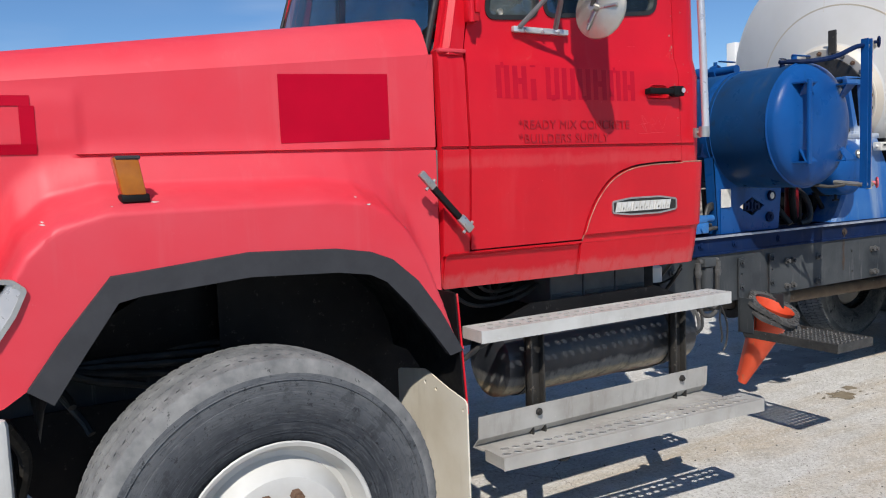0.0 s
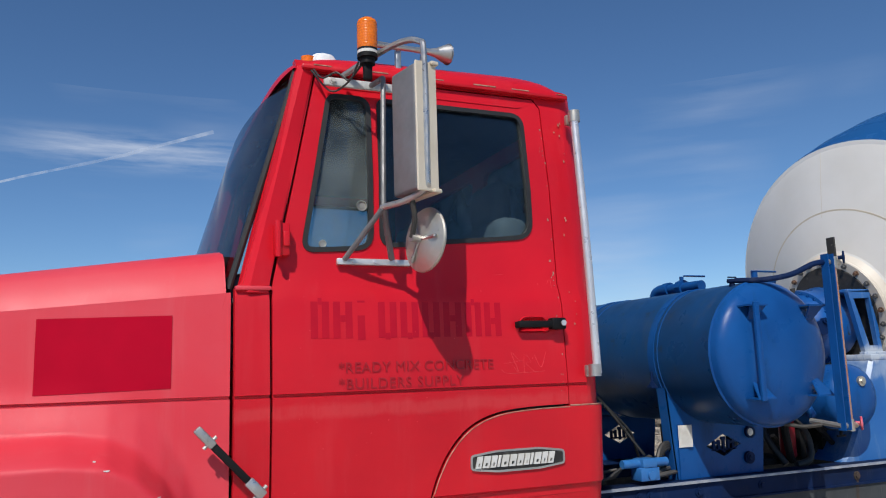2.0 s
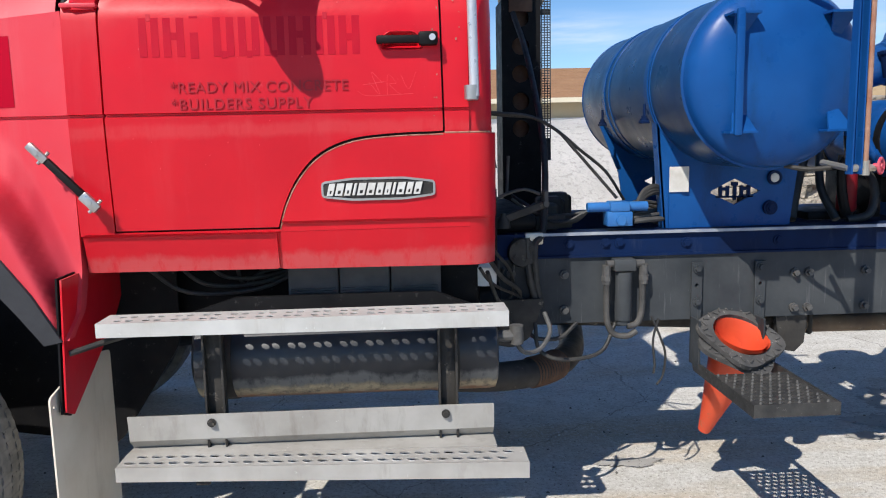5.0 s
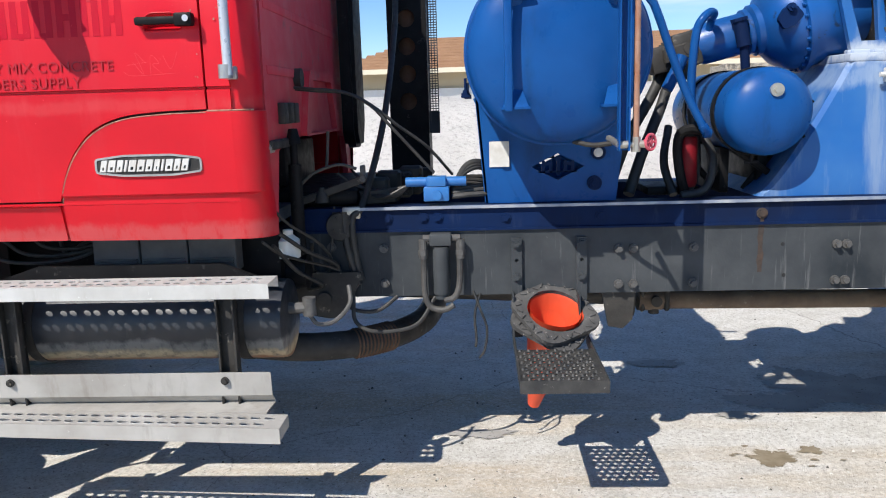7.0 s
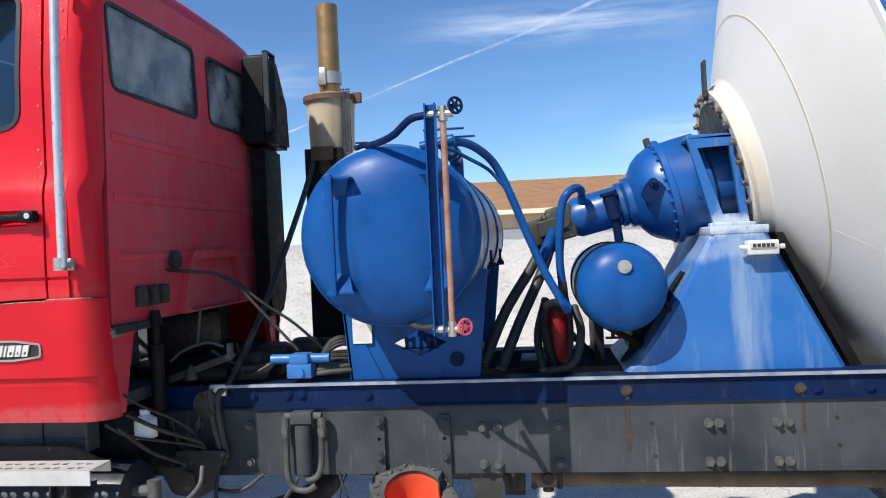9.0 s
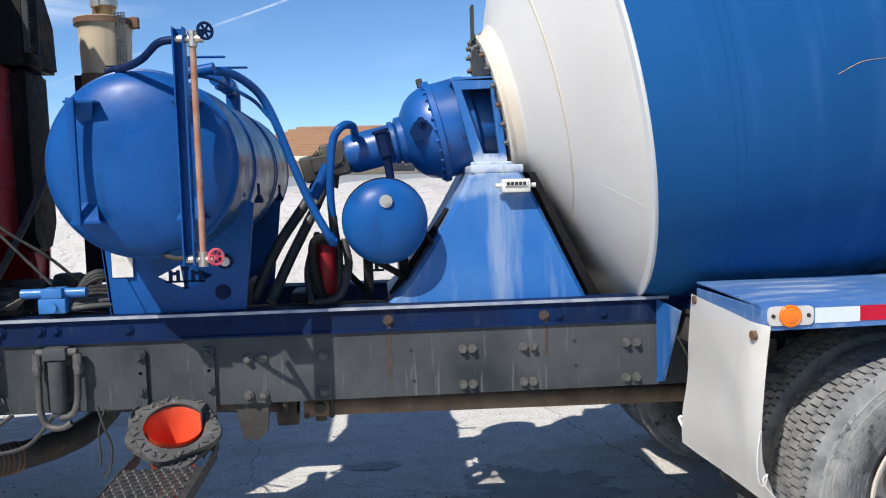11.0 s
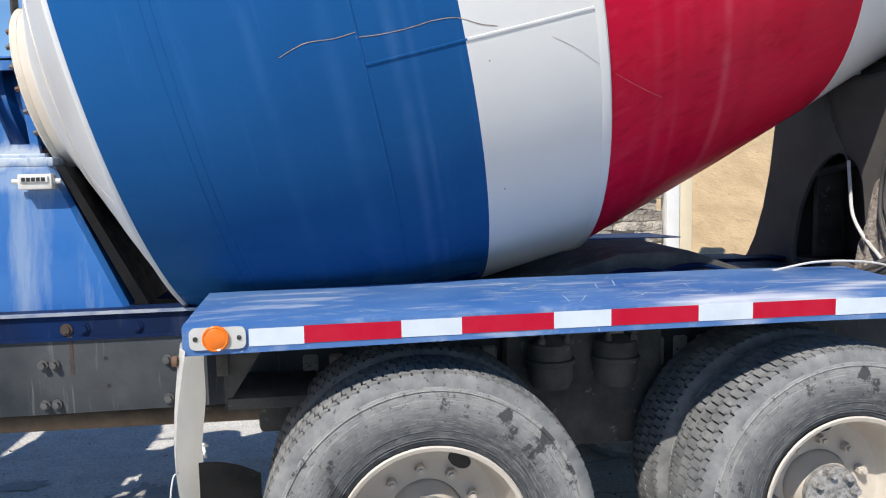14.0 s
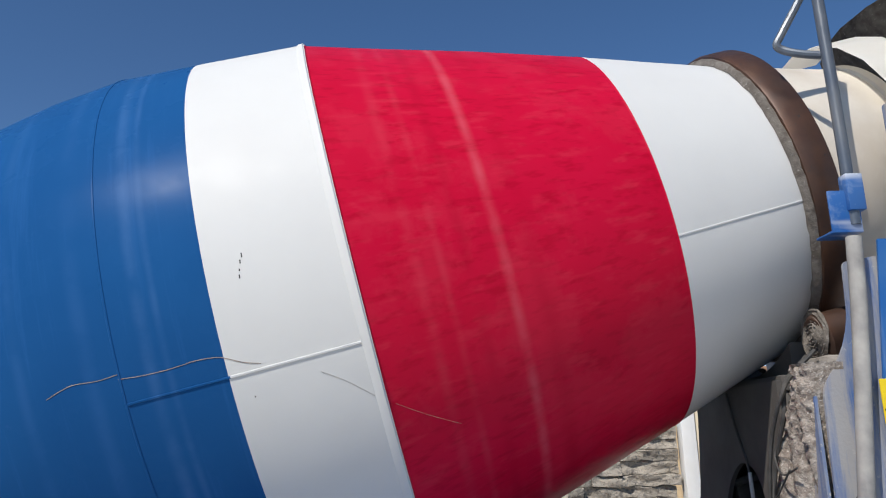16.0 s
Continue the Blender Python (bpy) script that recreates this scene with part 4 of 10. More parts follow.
# ---- thin cirrus and a vapour trail, far behind everything ----
def cloud_mat(name, streak, lo, hi, top, patch_scale, patch=(0.47, 0.66)):
    m = bpy.data.materials.new(name)
    m.use_nodes = True
    n, l = m.node_tree.nodes, m.node_tree.links
    n.remove(n["Principled BSDF"])
    tc, mp, n1, n2, r1, r2, mul = (n.new("ShaderNode" + k) for k in ("TexCoord", "Mapping", "TexNoise", "TexNoise", "MapRange", "MapRange", "Math"))
    tr, em, mx = n.new("ShaderNodeBsdfTransparent"), n.new("ShaderNodeEmission"), n.new("ShaderNodeMixShader")
    mp.inputs["Scale"].default_value = streak
    mp.inputs["Rotation"].default_value = (0, radians(6), 0)
    n1.inputs["Scale"].default_value, n1.inputs["Detail"].default_value = 1.0, 8.0
    n2.inputs["Scale"].default_value, n2.inputs["Detail"].default_value = patch_scale, 2.0
    for r, a, b in ((r1, lo, hi), (r2, patch[0], patch[1])):
        r.inputs["From Min"].default_value, r.inputs["From Max"].default_value = a, b
    mul.operation = "MULTIPLY"
    r1.inputs["To Max"].default_value = top
    em.inputs["Color"].default_value, em.inputs["Strength"].default_value = (0.78, 0.86, 1.0, 1), 0.85
    l.new(tc.outputs["Object"], mp.inputs["Vector"])
    l.new(mp.outputs["Vector"], n1.inputs["Vector"])
    l.new(tc.outputs["Object"], n2.inputs["Vector"])
    l.new(n1.outputs["Fac"], r1.inputs["Value"])
    l.new(n2.outputs["Fac"], r2.inputs["Value"])
    l.new(r1.outputs["Result"], mul.inputs[0])
    l.new(r2.outputs["Result"], mul.inputs[1])
    l.new(mul.outputs[0], mx.inputs["Fac"])
    l.new(tr.outputs["BSDF"], mx.inputs[1])
    l.new(em.outputs["Emission"], mx.inputs[2])
    l.new(mx.outputs["Shader"], n["Material Output"].inputs["Surface"])
    return m


def sky_dir(az, el):
    a, e = radians(az), radians(el)
    return Vector((math.sin(a) * math.cos(e), math.cos(a) * math.cos(e), math.sin(e)))


CIRRUS = cloud_mat("thin_cirrus", (3.0, 3.0, 26.0), 0.44, 0.80, 0.36, 3.5)
TRAIL = cloud_mat("vapour_trail", (90.0, 90.0, 90.0), 0.22, 0.7, 0.6, 9.0, (0.30, 0.62))
bm = bmesh.new()
rows = [[sky_dir(-75 + 150 * j / 60, 1 + 18.5 * i / 16) for j in range(61)] for i in range(17)]
rings(bm, rows, False, False)
cir = part("backdrop", bm, CIRRUS, None, smooth=60, m=Matrix.Translation((4, 0, 1.6)) @ Matrix.Scale(2400, 4))
tagged(cir, "thin white cirrus streaks high in the blue sky", "clouds", kind="structure")
bm = bmesh.new()
line = [(-40, 0.8), (-24, 6.4), (-15.5, 9.8), (-11.6, 11.35), (-5.9, 13.4), (0.0, 15.2), (1.4, 15.75), (6, 17.2)]
rows = []
for k in range(57):
    az = -40 + 46 * k / 56
    el = lerp_at(line, az)
    w = 0.065 + 0.03 * noise.noise((az * 0.6, 0, 0)) + 0.05 * ease(-10, 4, az)
    rows.append([sky_dir(az - 0.03, el + w), sky_dir(az, el), sky_dir(az + 0.03, el - w)])
rings(bm, rows, False, False)
con = part("backdrop_trail", bm, TRAIL, None, smooth=60, m=Matrix.Translation((4, 0, 1.6)) @ Matrix.Scale(2300, 4))
tagged(con, "thin white vapour trail slanting across the sky", "clouds", kind="structure")


def band_mat(name, streak, top):
    """A soft-edged cloud band that thins out towards its borders."""
    m = bpy.data.materials.new(name)
    m.use_nodes = True
    n, l = m.node_tree.nodes, m.node_tree.links
    n.remove(n["Principled BSDF"])
    tc, mp, nz, mr, sep = (n.new("ShaderNode" + k) for k in ("TexCoord", "Mapping", "TexNoise", "MapRange", "SeparateXYZ"))
    tr, em, mx = n.new("ShaderNodeBsdfTransparent"), n.new("ShaderNodeEmission"), n.new("ShaderNodeMixShader")
    mp.inputs["Scale"].default_value = streak
    nz.inputs["Detail"].default_value, nz.inputs["Scale"].default_value, nz.inputs["Roughness"].default_value = 8.0, 1.0, 0.6
    mr.inputs["From Min"].default_value, mr.inputs["From Max"].default_value, mr.inputs["To Max"].default_value = 0.36, 0.68, top
    em.inputs["Color"].default_value, em.inputs["Strength"].default_value = (0.80, 0.87, 1.0, 1), 0.9
    l.new(tc.outputs["Object"], mp.inputs["Vector"])
    l.new(mp.outputs["Vector"], nz.inputs["Vector"])
    l.new(nz.outputs["Fac"], mr.inputs["Value"])
    l.new(tc.outputs["Generated"], sep.inputs[0])
    fac = mr.outputs["Result"]
    for axis in ("X", "Z"):
        pp, sm, mu = n.new("ShaderNodeMath"), n.new("ShaderNodeMapRange"), n.new("ShaderNodeMath")
        pp.operation, mu.operation, sm.interpolation_type = "PINGPONG", "MULTIPLY", "SMOOTHSTEP"
        pp.inputs[1].default_value = 0.5
        sm.inputs["From Max"].default_value = 0.45
        l.new(sep.outputs[axis], pp.inputs[0])
        l.new(pp.outputs[0], sm.inputs["Value"])
        l.new(fac, mu.inputs[0])
        l.new(sm.outputs["Result"], mu.inputs[1])
        fac = mu.outputs[0]
    l.new(fac, mx.inputs["Fac"])
    l.new(tr.outputs["BSDF"], mx.inputs[1])
    l.new(em.outputs["Emission"], mx.inputs[2])
    l.new(mx.outputs["Shader"], n["Material Output"].inputs["Surface"])
    return m


BAND = band_mat("soft_cirrus_band", (7.0, 7.0, 60.0), 0.55)
for az0, az1, el0, el1 in ((-12, 16, 13.6, 17.4), (-34, -13, 10.5, 14.5), (24, 36, 4.5, 9.5), (4, 20, 5.0, 9.0)):
    bm = bmesh.new()
    rings(bm, [[sky_dir(az0 + (az1 - az0) * j / 24, el0 + (el1 - el0) * i / 6) for j in range(25)] for i in range(7)], False, False)
    ob = part("backdrop_cloud", bm, BAND, None, smooth=60, m=Matrix.Translation((4, 0, 1.6)) @ Matrix.Scale(2350, 4))
    tagged(ob, "soft streak of white cirrus in the sky", "clouds", kind="structure")

# ---- the mixer truck: hood, cab ----
truck = thing("concrete_mixer_truck", "old red and blue concrete mixer truck with a striped drum", "mixer truck", (4.2, YC, 0))

Y_SECTION = [(1.10, 2.475), (1.20, 2.452), (1.255, 2.440), (1.262, 2.425), (1.55, 2.405), (1.6465, 2.402), (1.6490, 2.414), (1.6560, 2.414), (1.6585, 2.402), (1.95, 2.412), (1.985, 2.420), (2.03, 2.436), (2.4, 2.448), (2.80, 2.492), (2.9, 2.52)]


def side_y(z):
    return lerp_at(Y_SECTION, z)


def side_panel(outer, holes, depth=0.03, push=0.0, cuts=(1.2, 1.255, 1.262, 1.4, 1.55, 1.6465, 1.649, 1.656, 1.6585, 1.8, 1.95, 1.985, 2.03, 2.2, 2.4, 2.6)):
    """A panel of the cab's side in x, z, bent to the cab's section."""
    bm = bmesh.new()
    plate(bm, outer, holes, depth, SIDE(push))
    for z in cuts:
        bmesh.ops.bisect_plane(bm, geom=bm.verts[:] + bm.edges[:] + bm.faces[:], plane_co=(0, 0, z), plane_no=(0, 0, 1))
    for v in bm.verts:
        v.co.y += side_y(v.co.z)
    return bm


def mirrored(bm):
    for v in bm.verts:
        v.co.y = 2 * YC - v.co.y
    return bm


DOOR_ARCH = [(p.x, p.y) for p in smooth_path([(2.084, 1.268, 0), (2.112, 1.352, 0), (2.158, 1.436, 0), (2.232, 1.511, 0), (2.339, 1.555, 0), (2.483, 1.570, 0), (2.634, 1.573, 0)], 4)]
DOOR = [(1.548, 1.277), (1.548, 2.0), (1.712, 2.775), (2.59, 2.775), (2.617, 2.74), (2.634, 1.583)] + [(x - 0.005, z + 0.009) for x, z in reversed(DOOR_ARCH)][1:]
QUARTER_Y = [(1.10, 2.472), (1.20, 2.449), (1.288, 2.434), (1.297, 2.421), (1.55, 2.405), (1.60, 2.403)]
VENT_WIN = rounded([(1.648, 2.126), (1.752, 2.705), (1.906, 2.705), (1.898, 2.142)], [0.05, 0.035, 0.05, 0.06])
MAIN_WIN = rounded([(1.927, 2.150), (1.938, 2.705), (2.535, 2.705), (2.535, 2.205)], [0.055, 0.03, 0.055, 0.07])
HANDLE_HOLE = rounded([(2.437, 1.846), (2.575, 1.846), (2.565, 1.884), (2.545, 1.902), (2.465, 1.902), (2.445, 1.884)], 0.016)
CAB_SIDE = [(1.43, 1.135), (2.72, 1.125), (2.72, 2.83), (1.64, 2.83), (1.645, 2.79), (1.452, 2.02), (1.43, 2.0)]
cab = None
for flip in (False, True):
    bm = side_panel(CAB_SIDE, [grow(DOOR, 0.009)], 0.04)
    # rounded rear corner
    zs = [1.125, 1.2, 1.26, 1.4, 1.65, 1.95, 2.03, 2.4, 2.83]
    loops = []
    for k in range(7):
        a = k / 6 * math.pi / 2
        loops.append([Vector((2.72 + 0.085 * math.sin(a), side_y(z) + 0.085 * (1 - math.cos(a)), z)) for z in zs])
    rings(bm, loops, False, False)
    if flip:
        mirrored(bm)
    ob = part("cab_side", bm, RED, truck)
    cab = cab or ob
    # lower sill and rear quarter stand slightly proud
    bm = side_panel(rounded([(1.44, 1.135), (2.07, 1.13), (2.07, 1.262), (1.44, 1.268)], 0.01), [], 0.012, -0.010, cuts=(1.2, 1.255))
    part("sill_panel", mirrored(bm) if flip else bm, RED, truck)
    bm = bmesh.new()
    plate(bm, [(2.082, 1.13), (2.72, 1.125), (2.72, 1.574)] + list(reversed(DOOR_ARCH)), [], 0.012, SIDE(-0.012))
    for z in (1.2, 1.288, 1.297, 1.4, 1.5, 1.55):
        bmesh.ops.bisect_plane(bm, geom=bm.verts[:] + bm.edges[:] + bm.faces[:], plane_co=(0, 0, z), plane_no=(0, 0, 1))
    for v in bm.verts:
        v.co.y += lerp_at(QUARTER_Y, v.co.z)
    loops = []
    for k in range(8):
        a = k / 7 * math.pi / 2
        loops.append([Vector((2.72 + (0.097 - cut) * math.sin(a), lerp_at(QUARTER_Y, z) - 0.012 + cut + (0.097 - cut) * (1 - math.cos(a)), z)) for z, cut in ((1.125, 0.012), (1.125, 0), (1.2, 0), (1.288, 0), (1.297, 0), (1.4, 0), (1.55, 0), (1.572, 0), (1.575, 0.003), (1.575, 0.012))])
    rings(bm, loops, False, False)
    quarter = part("quarter_panel", mirrored(bm) if flip else bm, RED, truck)
    bm = bmesh.new()
    tube(bm, [(x, lerp_at(QUARTER_Y, z) - 0.0115, z - 0.001) for x, z in DOOR_ARCH], 0.0022, 6, False)
    part("worn_edge", mirrored(bm) if flip else bm, RUSTY_EDGE, quarter, "paint worn to rust along the panel's edge")
    bm = bmesh.new()
    tube(bm, [(2.638, 2.395, 1.577), (2.68, 2.394, 1.577), (2.72, 2.395, 1.577), (2.757, 2.402, 1.577), (2.79, 2.424, 1.577)], 0.0035, 6)
    part("worn_edge", mirrored(bm) if flip else bm, RUSTY_EDGE, quarter)
    # door
    bm = side_panel(DOOR, [VENT_WIN, MAIN_WIN, HANDLE_HOLE], 0.035, -0.004)
    door = part("door", mirrored(bm) if flip else bm, RED, truck, "red door with faded company lettering")
    for win, gm, text in ((MAIN_WIN, GLASS, "dark side glass"), (VENT_WIN, VENT_GLASS, "streaked vent window glass")):
        bm = side_panel(grow(win, 0.004), [grow(win, -0.013)], 0.02, -0.009)
        part("window_gasket", mirrored(bm) if flip else bm, GASKET, door)
        bm = side_panel(grow(win, -0.006), [], 0.005, 0.006)
        gl = part("window_pane", mirrored(bm) if flip else bm, gm, door, text)
        gl.visible_shadow = False
    # rubber seal behind the door's edge
    bm = side_panel(grow(DOOR, 0.022), [grow(DOOR, -0.022)], 0.006, 0.036)
    part("door_seal", mirrored(bm) if flip else bm, GASKET, door, "black rubber door seal")
    for x, z, r in ((1.863, 2.296, 0.019), (1.722, 2.156, 0.013)):
        bm = bmesh.new()
        lathe(bm, [(0.0, 0.0), (0.0, r * 0.45), (0.002, r * 0.5), (0.002, r * 0.8), (-0.003, r * 0.85), (-0.003, r), (0.004, r)], Matrix.Translation((x, side_y(z) - 0.002, z)) @ pose(0, 0, 0, 0, 0, 90), 20)
        part("vent_knob", mirrored(bm) if flip else bm, STEEL, door, "round vent window knob")
    # pressed ridges above the windows
    for z in (2.733,):
        bm = side_panel([(1.79, z), (2.52, z), (2.535, z + 0.008), (1.80, z + 0.008)], [], 0.008, -0.0075)
        part("pressed_ridge", mirrored(bm) if flip else bm, RED, door)
    # hinge
    bm = bmesh.new()
    box(bm, (1.553, 2.392, 2.105), (1.602, 2.43, 2.215), 0.006)
    cyl(bm, (1.563, 2.388, 2.10), (1.563, 2.388, 2.22), 0.010, seg=10)
    box(bm, (1.578, 2.383, 2.135), (1.600, 2.40, 2.185), 0.004)
    part("hinge", mirrored(bm) if flip else bm, RED, door)
    # handle in its recess
    bm = bmesh.new()
    y_ = side_y(1.87)
    rings(bm, [[Vector((x, y_ + dy, z)) for x, z in grow(HANDLE_HOLE, g_)] for g_, dy in ((0.004, -0.003), (0.001, -0.008), (-0.004, -0.004), (-0.008, 0.012), (-0.014, 0.026), (-0.021, 0.030))], True, False)
    rings(bm, [[Vector((x, y_ + 0.030, z)) for x, z in grow(HANDLE_HOLE, -0.020)], [Vector((x, y_ + 0.034, z)) for x, z in grow(HANDLE_HOLE, -0.020)]])
    part("handle_recess", mirrored(bm) if flip else bm, RED, door, "pressed finger hollow behind the handle", smooth=50)
    bm = bmesh.new()
    box(bm, (2.425, 2.366, 1.862), (2.60, 2.388, 1.888), 0.008)
    box(bm, (2.56, 2.362, 1.855), (2.622, 2.40, 1.898), 0.008)
    box(bm, (2.425, 2.372, 1.862), (2.445, 2.405, 1.886), 0.005)
    cyl(bm, (2.604, 2.363, 1.878), (2.604, 2.356, 1.878), 0.011, seg=14)
    part("door_handle", mirrored(bm) if flip else bm, BLACK, door, "black door handle with a lock")
    bm = bmesh.new()
    cyl(bm, (2.604, 2.358, 1.878), (2.604, 2.353, 1.878), 0.0105, seg=16)
    part("door_lock", mirrored(bm) if flip else bm, SILVER, door, "bright lock cylinder")

# drip gutter, roof
bm = bmesh.new()
nx, ny = 26, 30
X0, X1, HW = 1.60, 2.79, 0.945
grid = []
for i in range(nx + 1):
    row = []
    u = i / nx * 2 - 1
    for j in range(ny + 1):
        w = j / ny * 2 - 1
        su, sw = math.copysign(abs(math.sin(u * math.pi / 2)) ** 0.75, u), math.copysign(abs(math.sin(w * math.pi / 2)) ** 0.75, w)
        h = (max(0, 1 - abs(su) ** 7) ** 0.5) * (max(0, 1 - abs(sw) ** 7) ** 0.5)
        x = (X0 + X1) / 2 + su * (X1 - X0) / 2 * math.sqrt(1 - 0.12 * sw ** 6)
        row.append(bm.verts.new((x, YC + sw * HW * math.sqrt(1 - 0.06 * su ** 6), 2.795 + h * (0.100 + 0.035 * (x - 1.7) + 0.045 * (1 - sw * sw)))))
    grid.append(row)
for i in range(nx):
    for j in range(ny):
        bm.faces.new((grid[i][j], grid[i + 1][j], grid[i + 1][j + 1], grid[i][j + 1]))
part("roof", bm, RED, truck, smooth=50)
for flip in (False, True):
    bm = bmesh.new()
    box(bm, (1.66, 2.462, 2.788), (2.745, 2.50, 2.806), 0.006)
    part("drip_rail", mirrored(bm) if flip else bm, RED, truck)
bm = bmesh.new()
box(bm, (1.70, YC - 0.88, 2.76), (2.78, YC + 0.88, 2.785))
part("headliner", bm, INTERIOR, truck)

# back panel with two windows
BACKWIN1 = rounded([(2.60, 2.36), (3.345, 2.36), (3.32, 2.69), (2.575, 2.69)], 0.05)
BACKWIN2 = rounded([(3.475, 2.36), (4.22, 2.36), (4.24, 2.69), (3.46, 2.69)], 0.05)
bm = bmesh.new()
plate(bm, [(2.50, 1.13), (2.60, 1.13), (2.68, 1.42), (2.80, 1.46), (4.02, 1.46), (4.14, 1.42), (4.22, 1.13), (4.32, 1.13), (4.29, 1.5), (4.27, 2.82), (2.56, 2.82), (2.53, 1.5)], [BACKWIN1, BACKWIN2], 0.03, FRONT(2.772))
back = part("cab_back", bm, DUSTY_RED, truck, "dusty red back wall of the cab")
for win in (BACKWIN1, BACKWIN2):
    bm = bmesh.new()
    plate(bm, grow(win, 0.006), [grow(win, -0.010)], 0.010, FRONT(2.797))
    part("window_gasket", bm, GASKET, back)
    bm = bmesh.new()
    plate(bm, grow(win, -0.006), [], 0.004, FRONT(2.79))
    part("window_pane", bm, DUSTY_GLASS, back, "dust-coated rear pane").visible_shadow = False
for z in (2.16, 1.93, 1.70):
    bm = bmesh.new()
    box(bm, (2.798, 2.58, z), (2.806, 4.2, z + 0.035), 0.005)
    part("pressed_rib", bm, DUSTY_RED, back)
bm = bmesh.new()
plate(bm, rounded([(3.05, 1.46), (3.85, 1.46), (3.72, 1.74), (3.18, 1.74)], 0.03), [rounded([(3.13, 1.47), (3.77, 1.47), (3.66, 1.70), (3.24, 1.70)], 0.02)], 0.03, FRONT(2.80))
part("access_arch", bm, DUSTY_RED, back)
for y in (2.70, 2.79, 2.88):
    bm = bmesh.new()
    box(bm, (2.80, y, 1.52), (2.83, y + 0.06, 1.60), 0.006)
    part("mount_lug", bm, GRIME, back)
bm = bmesh.new()
cyl(bm, (2.80, 3.02, 1.70), (2.83, 3.02, 1.70), 0.04, seg=12)
part("cable_grommet", bm, GRIME, back)

# windscreen, pillars
def screen_x(y, z):
    w = (y - YC) / 0.96
    return 1.325 + 0.10 * w * w + (z - 2.0) * 0.30


bm = bmesh.new()
g = [[bm.verts.new((screen_x(YC + (j / 24 * 2 - 1) * 0.93, 2.0 + 0.80 * i / 10), YC + (j / 24 * 2 - 1) * (0.945 - 0.05 * i / 10), 2.0 + 0.80 * i / 10)) for j in range(25)] for i in range(11)]
for i in range(10):
    for j in range(24):
        bm.faces.new((g[i][j], g[i][j + 1], g[i + 1][j + 1], g[i + 1][j]))
part("windscreen", bm, SCREEN, truck, "curved tinted windscreen", smooth=60).visible_shadow = False
for flip in (False, True):
    bm = bmesh.new()
    loops = []
    for i in range(11):
        z = 1.985 + 0.82 * i / 10
        y = 2.418 + 0.07 * i / 10
        xa, xb = 1.452 + (z - 2.0) * 0.243 + 0.002, 1.548 + max(0, (z - 2.0)) * 0.21 - 0.013
        loops.append([Vector((xb, y + 0.03, z)), Vector((xb, y - 0.004, z)), Vector((xa + 0.02, y - 0.012, z)), Vector((xa, y + 0.004, z)), Vector((xa - 0.012, y + 0.05, z)), Vector((xa + 0.03, y + 0.06, z))])
    rings(bm, loops)
    part("pillar", mirrored(bm) if flip else bm, RED, truck)
    bm = bmesh.new()
    box(bm, (1.43, 2.405, 1.992), (1.545, 2.44, 2.006), 0.004)
    part("pillar_base_trim", mirrored(bm) if flip else bm, FADED, truck)
    # thin seal along the windscreen
    bm = bmesh.new()
    tube(bm, [(screen_x(2.49, 2.0) - 0.0, 2.475, 2.0), (screen_x(2.5, 2.3), 2.49, 2.3), (screen_x(2.51, 2.6), 2.505, 2.6), (screen_x(2.53, 2.8), 2.52, 2.8)], 0.012)
    part("windscreen_seal", mirrored(bm) if flip else bm, GASKET, truck)

# inside of the cab
bm = bmesh.new()
box(bm, (1.44, 2.47, 1.14), (2.77, 4.35, 1.19))
part("cab_floor", bm, INTERIOR, truck)
bm = bmesh.new()
box(bm, (1.36, 2.50, 1.2), (1.40, 4.32, 2.0))
part("firewall", bm, BLACK, truck)
bm = bmesh.new()
box(bm, (1.40, 2.48, 1.75), (1.72, 4.34, 2.06), 0.05, 3)
part("dashboard", bm, INTERIOR, truck)
for y in (2.90, 3.92):
    bm = bmesh.new()
    box(bm, (2.08, y - 0.25, 1.19), (2.58, y + 0.25, 1.70), 0.05, 3)
    box(bm, (2.50, y - 0.25, 1.62), (2.66, y + 0.25, 2.34), 0.06, 3)
    box(bm, (2.54, y - 0.14, 2.32), (2.64, y + 0.14, 2.52), 0.05, 3)
    part("cab_seat", bm, SEAT, truck)
bm = bmesh.new()
c = Vector((1.86, 2.90, 2.04))
ax = Vector((0.62, 0, 0.78)).normalized()
q = ax.to_track_quat("Z", "Y").to_matrix()
tube(bm, [c + q @ Vector((0.22 * math.cos(a), 0.22 * math.sin(a), 0)) for a in [2 * math.pi * i / 24 for i in range(25)]], 0.014, 8, False)
for a in (0.5, 2.6, 4.7):
    cyl(bm, c, c + q @ Vector((0.22 * math.cos(a), 0.22 * math.sin(a), 0)), 0.011, seg=8)
cyl(bm, c, c - ax * 0.35, 0.03, seg=10)
part("steering_wheel", bm, BLACK, truck)

# ---- hood with fenders ----
crease = lambda x: 1.985 - 0.086 * (1.41 - x)
hood_y = lambda x: 2.437 + 0.10 * (1.41 - x)
ARCH = [(-0.30, 0.98), (0.0, 0.99), (0.062, 1.03), (0.15, 1.15), (0.285, 1.312), (0.36, 1.318), (0.67, 1.347), (0.95, 1.335), (1.07, 1.315), (1.15, 1.283), (1.24, 1.205), (1.32, 1.095), (1.405, 0.945)]
ARCH_IN = [(0.062, 0.96), (0.122, 0.985), (0.20, 1.10), (0.30, 1.240), (0.36, 1.252), (0.67, 1.275), (0.95, 1.262), (1.06, 1.245), (1.12, 1.215), (1.20, 1.13), (1.28, 1.03), (1.35, 0.935)]
